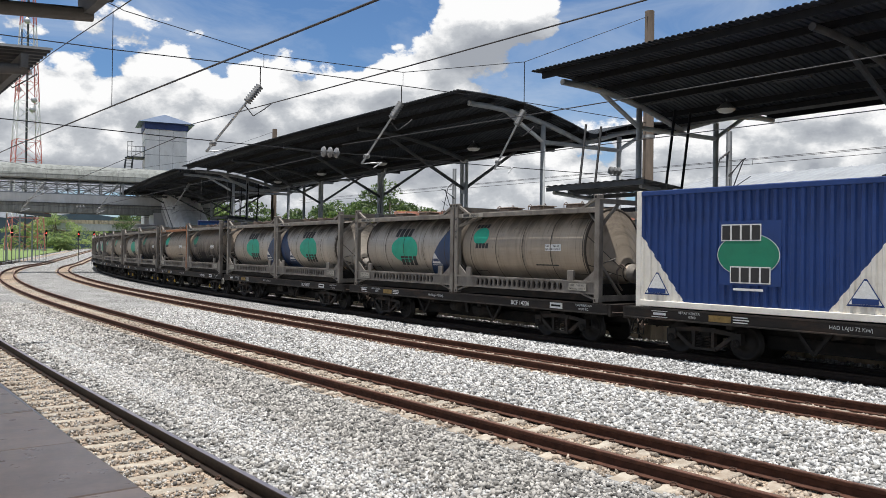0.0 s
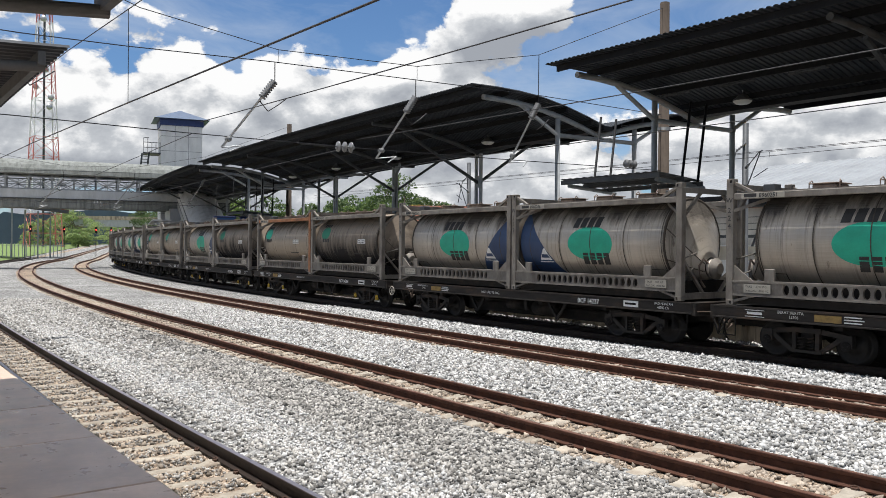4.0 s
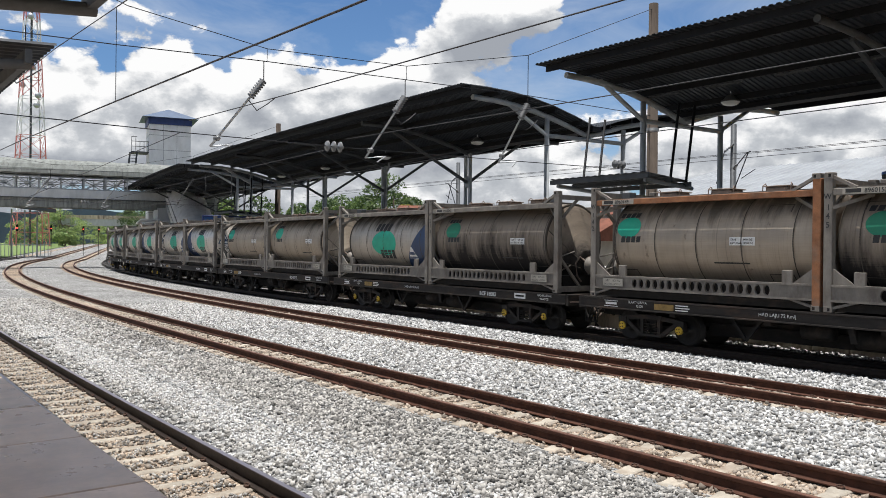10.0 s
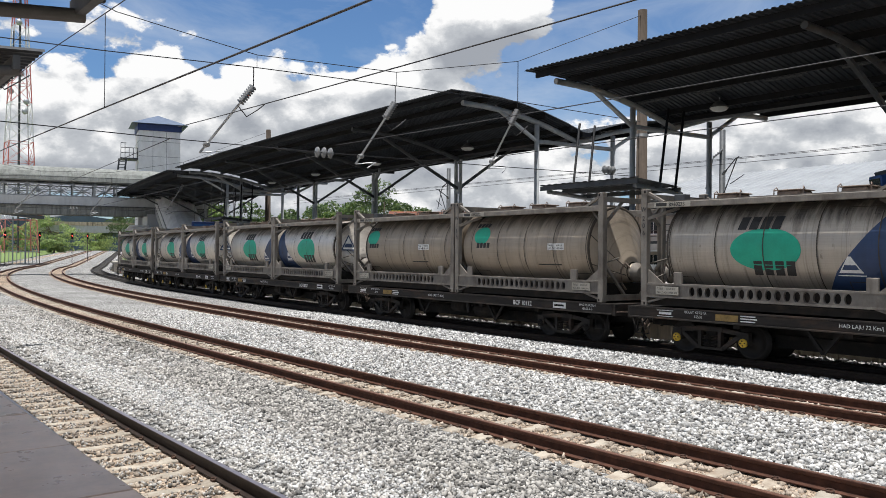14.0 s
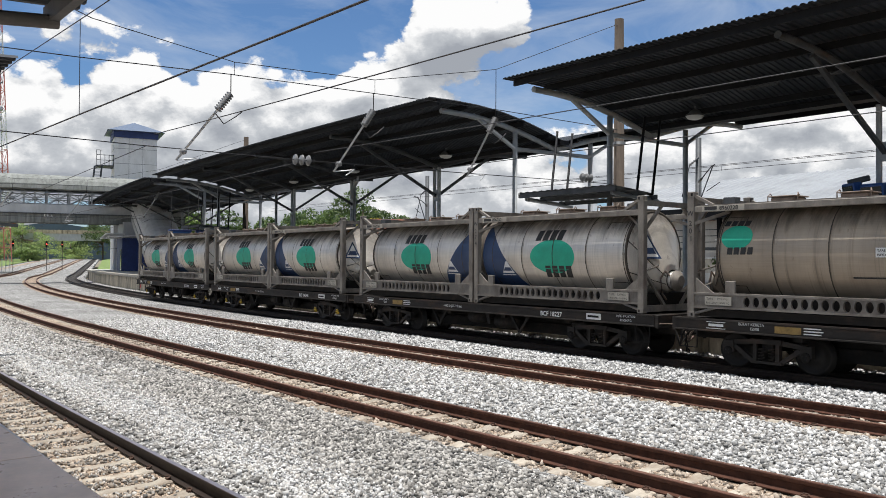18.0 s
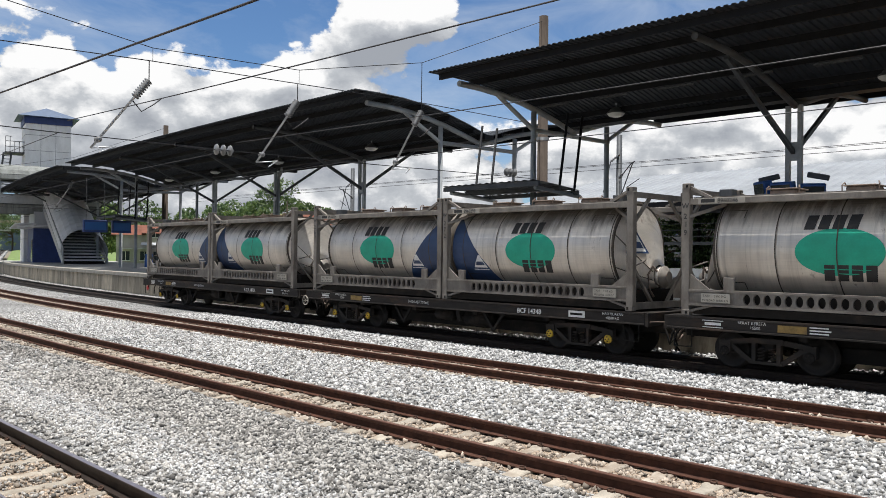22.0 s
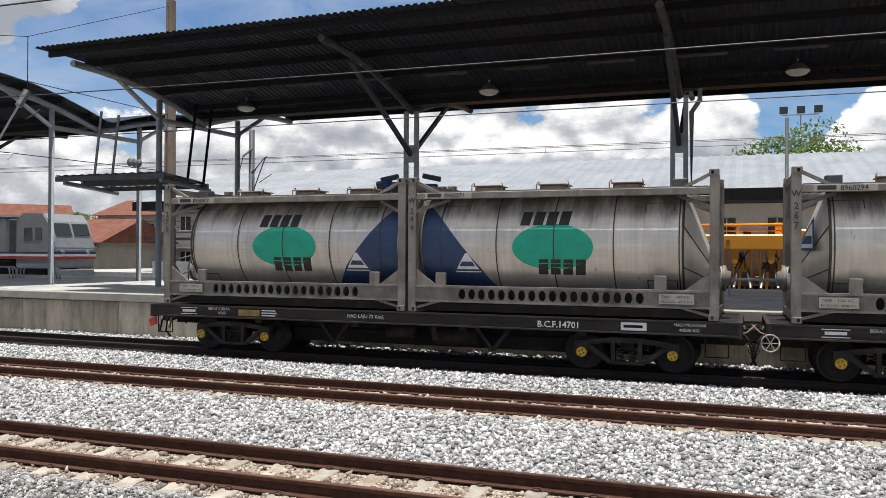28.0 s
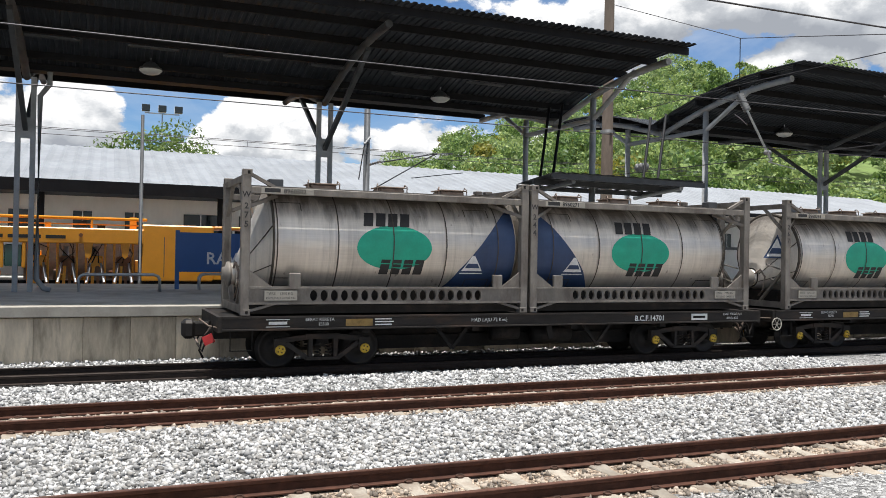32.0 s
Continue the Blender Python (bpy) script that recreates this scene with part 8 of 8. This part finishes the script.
def far_signals():
    for az, r, h in ((79.3, 138, 5.4), (77.4, 150, 5.6), (75.55, 158, 5.7), (74.65, 164, 5.8)):
        x, y = bearing(az, r)
        t = thing("railway_signal", pose(x, y, -0.3, 0, 0, az), "black railway signal showing red on a post", "signal", "red signals")
        part("post", tube(bmesh.new(), [(0, 0, 0), (0, 0, h)], 0.055, 8), UNDER, t)
        part("head", box(bmesh.new(), -0.17, -0.1, h - 1.1, 0.17, 0.1, h - 0.1), UNDER, t)
        part("lamp", lathe(bmesh.new(), [(-0.16, 0.075), (-0.1, 0.085)], 12, "y"), REDGLOW, t, "lit red lamp", m=pose(0, 0, h - 0.6))
        part("base", box(bmesh.new(), -0.3, -0.3, 0, 0.3, 0.3, 0.3), STEELDK, t)
    # second bridge across the far line
    o = at(10, -300, 0)
    inv = o.inverted()
    t = thing("road_bridge", o, "far grey road bridge over the line", "bridge")
    part("deck", box(bmesh.new(), -2.5, -20, 6.0, 2.5, 60, 8.2), GREYPANEL, t)
    part("parapet", box(bmesh.new(), 2.5, -20, 8.2, 2.7, 60, 9.4), CONCRETE, t)
    for y in (-12, 14, 32, 50):
        part("pier", box(bmesh.new(), -0.8, y - 0.6, -0.5, 0.8, y + 0.6, 6.0), CONCRETE, t)
    g = sweep([(-60, -0.2), (-3.0, 0.05), (0.4, -0.2)], -300, -105, 4, closed=False)
    tagged(mesh_ob("grass_verge", g, GRASS), "rough green grass beside the far line", "grass", kind="structure")
    g = sweep([(19.5, -0.2), (24, 0.3), (70, 0.3)], -300, -107, 4, closed=False)
    tagged(mesh_ob("grass_bank", g, GRASS), "rough green grass bank beside the line", "grass", kind="structure")
    # low building and fence of the near platform's far end
    f = thing("steel_fence", at(-4.5, -100, ZP), "pale steel palisade fence at the end of the platform", "fence")
    for k in range(40):
        part("pale", box(bmesh.new(), -20 + k, -0.05, 0, -19.86 + k, 0.05, 2.4), STEELLT, f)
    for z in (0.4, 2.0):
        part("rail", box(bmesh.new(), -20, 0.05, z, 20, 0.12, z + 0.12), STEELLT, f)
    x, y = bearing(79.9, 150)
    r = thing("platform_shelter", pose(x, y, 0, 0, 0, 79.9), "brown roofed shelter on posts beside the far tracks", "shelter")
    part("roof", bar(bmesh.new(), (-9, 0, 9.4), (7.0, 0, 7.6), 9, 0.3), TILEROOF, r)
    part("fascia", bar(bmesh.new(), (-9, -4.5, 9.2), (7.0, -4.5, 7.4), 0.1, 0.5), STEELDK, r)
    for k in range(8):
        part("post", bar(bmesh.new(), (-8.5 + k * 1.85, -3 + 2 * (k % 2), 0), (-8.5 + k * 1.85, -3 + 2 * (k % 2), 8.7 - k * 0.2), 0.22, 0.22), STEELLT, r)
    for k in range(28):
        part("fence_pale", box(bmesh.new(), -9 + k * 0.55, -5.4, 0.2, -8.9 + k * 0.55, -5.32, 2.4), STEELMID, r)
    part("fence_rail", box(bmesh.new(), -9, -5.3, 2.0, 6.4, -5.24, 2.1), STEELMID, r)


far_signals()


# ---- pieces: sleepers, paving slabs, wall panels, loose stones ----
sleepers(TRACKS[0], D1, -36.0, 3.0)
sleepers(TRACKS[1], D2, -66.0, 33.0)
sleepers(TRACKS[2], D3, -54.0, 33.0)


def slabs():
    """Paving slabs of the near platform, laid in a grid with open joints."""
    base = thing("paving", at(0, 0, ZP), "large grey-brown paving slabs of the near platform", "paving", kind="structure")
    inv = at(0, 0, ZP).inverted()
    rng = random.Random(3)
    meshes = []
    for w in (1.19, 0.99):
        bm = box(bmesh.new(), -0.595, -w / 2, -0.05, 0.595, w / 2, 0.0, 0, 0.006)
        me = bpy.data.meshes.new("paving_slab")
        bm.to_mesh(me)
        bm.free()
        me.materials.append(PAVING)
        meshes.append((me, w))
    for i in range(36):
        d = 1.375
        for k in range(4):
            me, w = meshes[0] if k else meshes[1]
            d -= w / 2 + 0.005
            ob = new("paving_slab", me)
            ob.parent = base
            ob.matrix_basis = inv @ at(d, -36 + i * 1.2 + (0.6 if k % 2 else 0), ZP + rng.uniform(-0.003, 0.001))
            d -= w / 2 + 0.005


slabs()


def wall_panels():
    """Precast panels of the island platform's face, with joints, and the coping stones over them."""
    base = thing("platform_face", at(18.6, 0, 0), "stained precast panels and coping of the island platform", "platform wall", kind="structure")
    inv = at(18.6, 0, 0).inverted()
    rng = random.Random(7)
    for w, h0, h1, y0, y1, name, m, step in ((0.905, -0.3, 0.86, -0.06, 0.02, "wall_panel", PANELWALL, 0.94), (1.97, 0.88, 1.095, -0.24, 0.3, "coping_stone", COPING, 2.0)):
        bm = box(bmesh.new(), -w / 2, y0, h0, w / 2, y1, h1, 0, 0.012)
        me = bpy.data.meshes.new(name)
        bm.to_mesh(me)
        bm.free()
        me.materials.append(m)
        for i in range(int(140 / step)):
            ob = new(name, me)
            ob.parent = base
            ob.matrix_basis = inv @ at(18.6, -100 + i * step, rng.uniform(-0.004, 0.004))


wall_panels()
stones("ballast_stones", 3.6, 7.0, -17.0, 7.5, 560, 0.052, 1, STONEGREY)
stones("ballast_stones", 3.8, 5.5, -17.0, 7.5, 300, 0.047, 11)
stones("ballast_stones", 4.2, 5.0, -26.0, 7.5, 760, 0.034, 12, STONEPALE, -0.012)
stones("ballast_stones", 3.6, 7.0, -40.0, -17.0, 200, 0.066, 9, STONEGREY)
stones("ballast_stones", 3.9, 6.2, -40.0, -17.0, 130, 0.062, 13)
stones("ballast_stones", 8.75, 12.0, -34.0, 14.0, 230, 0.062, 2)
stones("ballast_stones", 8.75, 12.0, -34.0, 14.0, 90, 0.058, 14, STONEGREY)
stones("ballast_stones", 7.05, 8.75, -30.0, 12.0, 270, 0.06, 6, STONETAN, 0.006)
stones("ballast_stones", 12.0, 13.6, -30.0, 16.0, 180, 0.068, 7, STONETAN, 0.006)
stones("ballast_stones", 16.2, 17.8, -16.0, 16.0, 90, 0.07, 8, STONESHADE)
stones("ballast_stones", 1.6, 3.6, -26.0, -2.0, 300, 0.046, 3, STONETAN, 0.002)
stones("ballast_stones", 1.6, 3.6, -26.0, -2.0, 330, 0.038, 15, STONEGREY, 0.0)
stones("ballast_stones", 13.6, 16.2, -30.0, 17.0, 170, 0.07, 4)
stones("ballast_stones", 17.6, 18.5, -26.0, 16.0, 150, 0.075, 5)


# ---- what moves ----
def train_place(t):
    ts, ss = zip(*TRAIN_S)
    return float(np.interp(t, ts, ss))


def motions():
    for ob, ahead, x, z in RIDERS:
        rows = []
        for k in range(33):
            m = at(D4, train_place(k) + ahead, 0)
            rows.append((k, m @ pose(x, 0, z)))
        walk(ob, rows)
    n = 320
    turn = [-train_place(32 * k / n) * 0.969 / 0.38 for k in range(n + 1)]
    for w, x in WHEELSETS:
        walk(w, [(32 * k / n, pose(x, 0, 0.38, 0, -math.degrees(a), 0)) for k, a in enumerate(turn)])


motions()
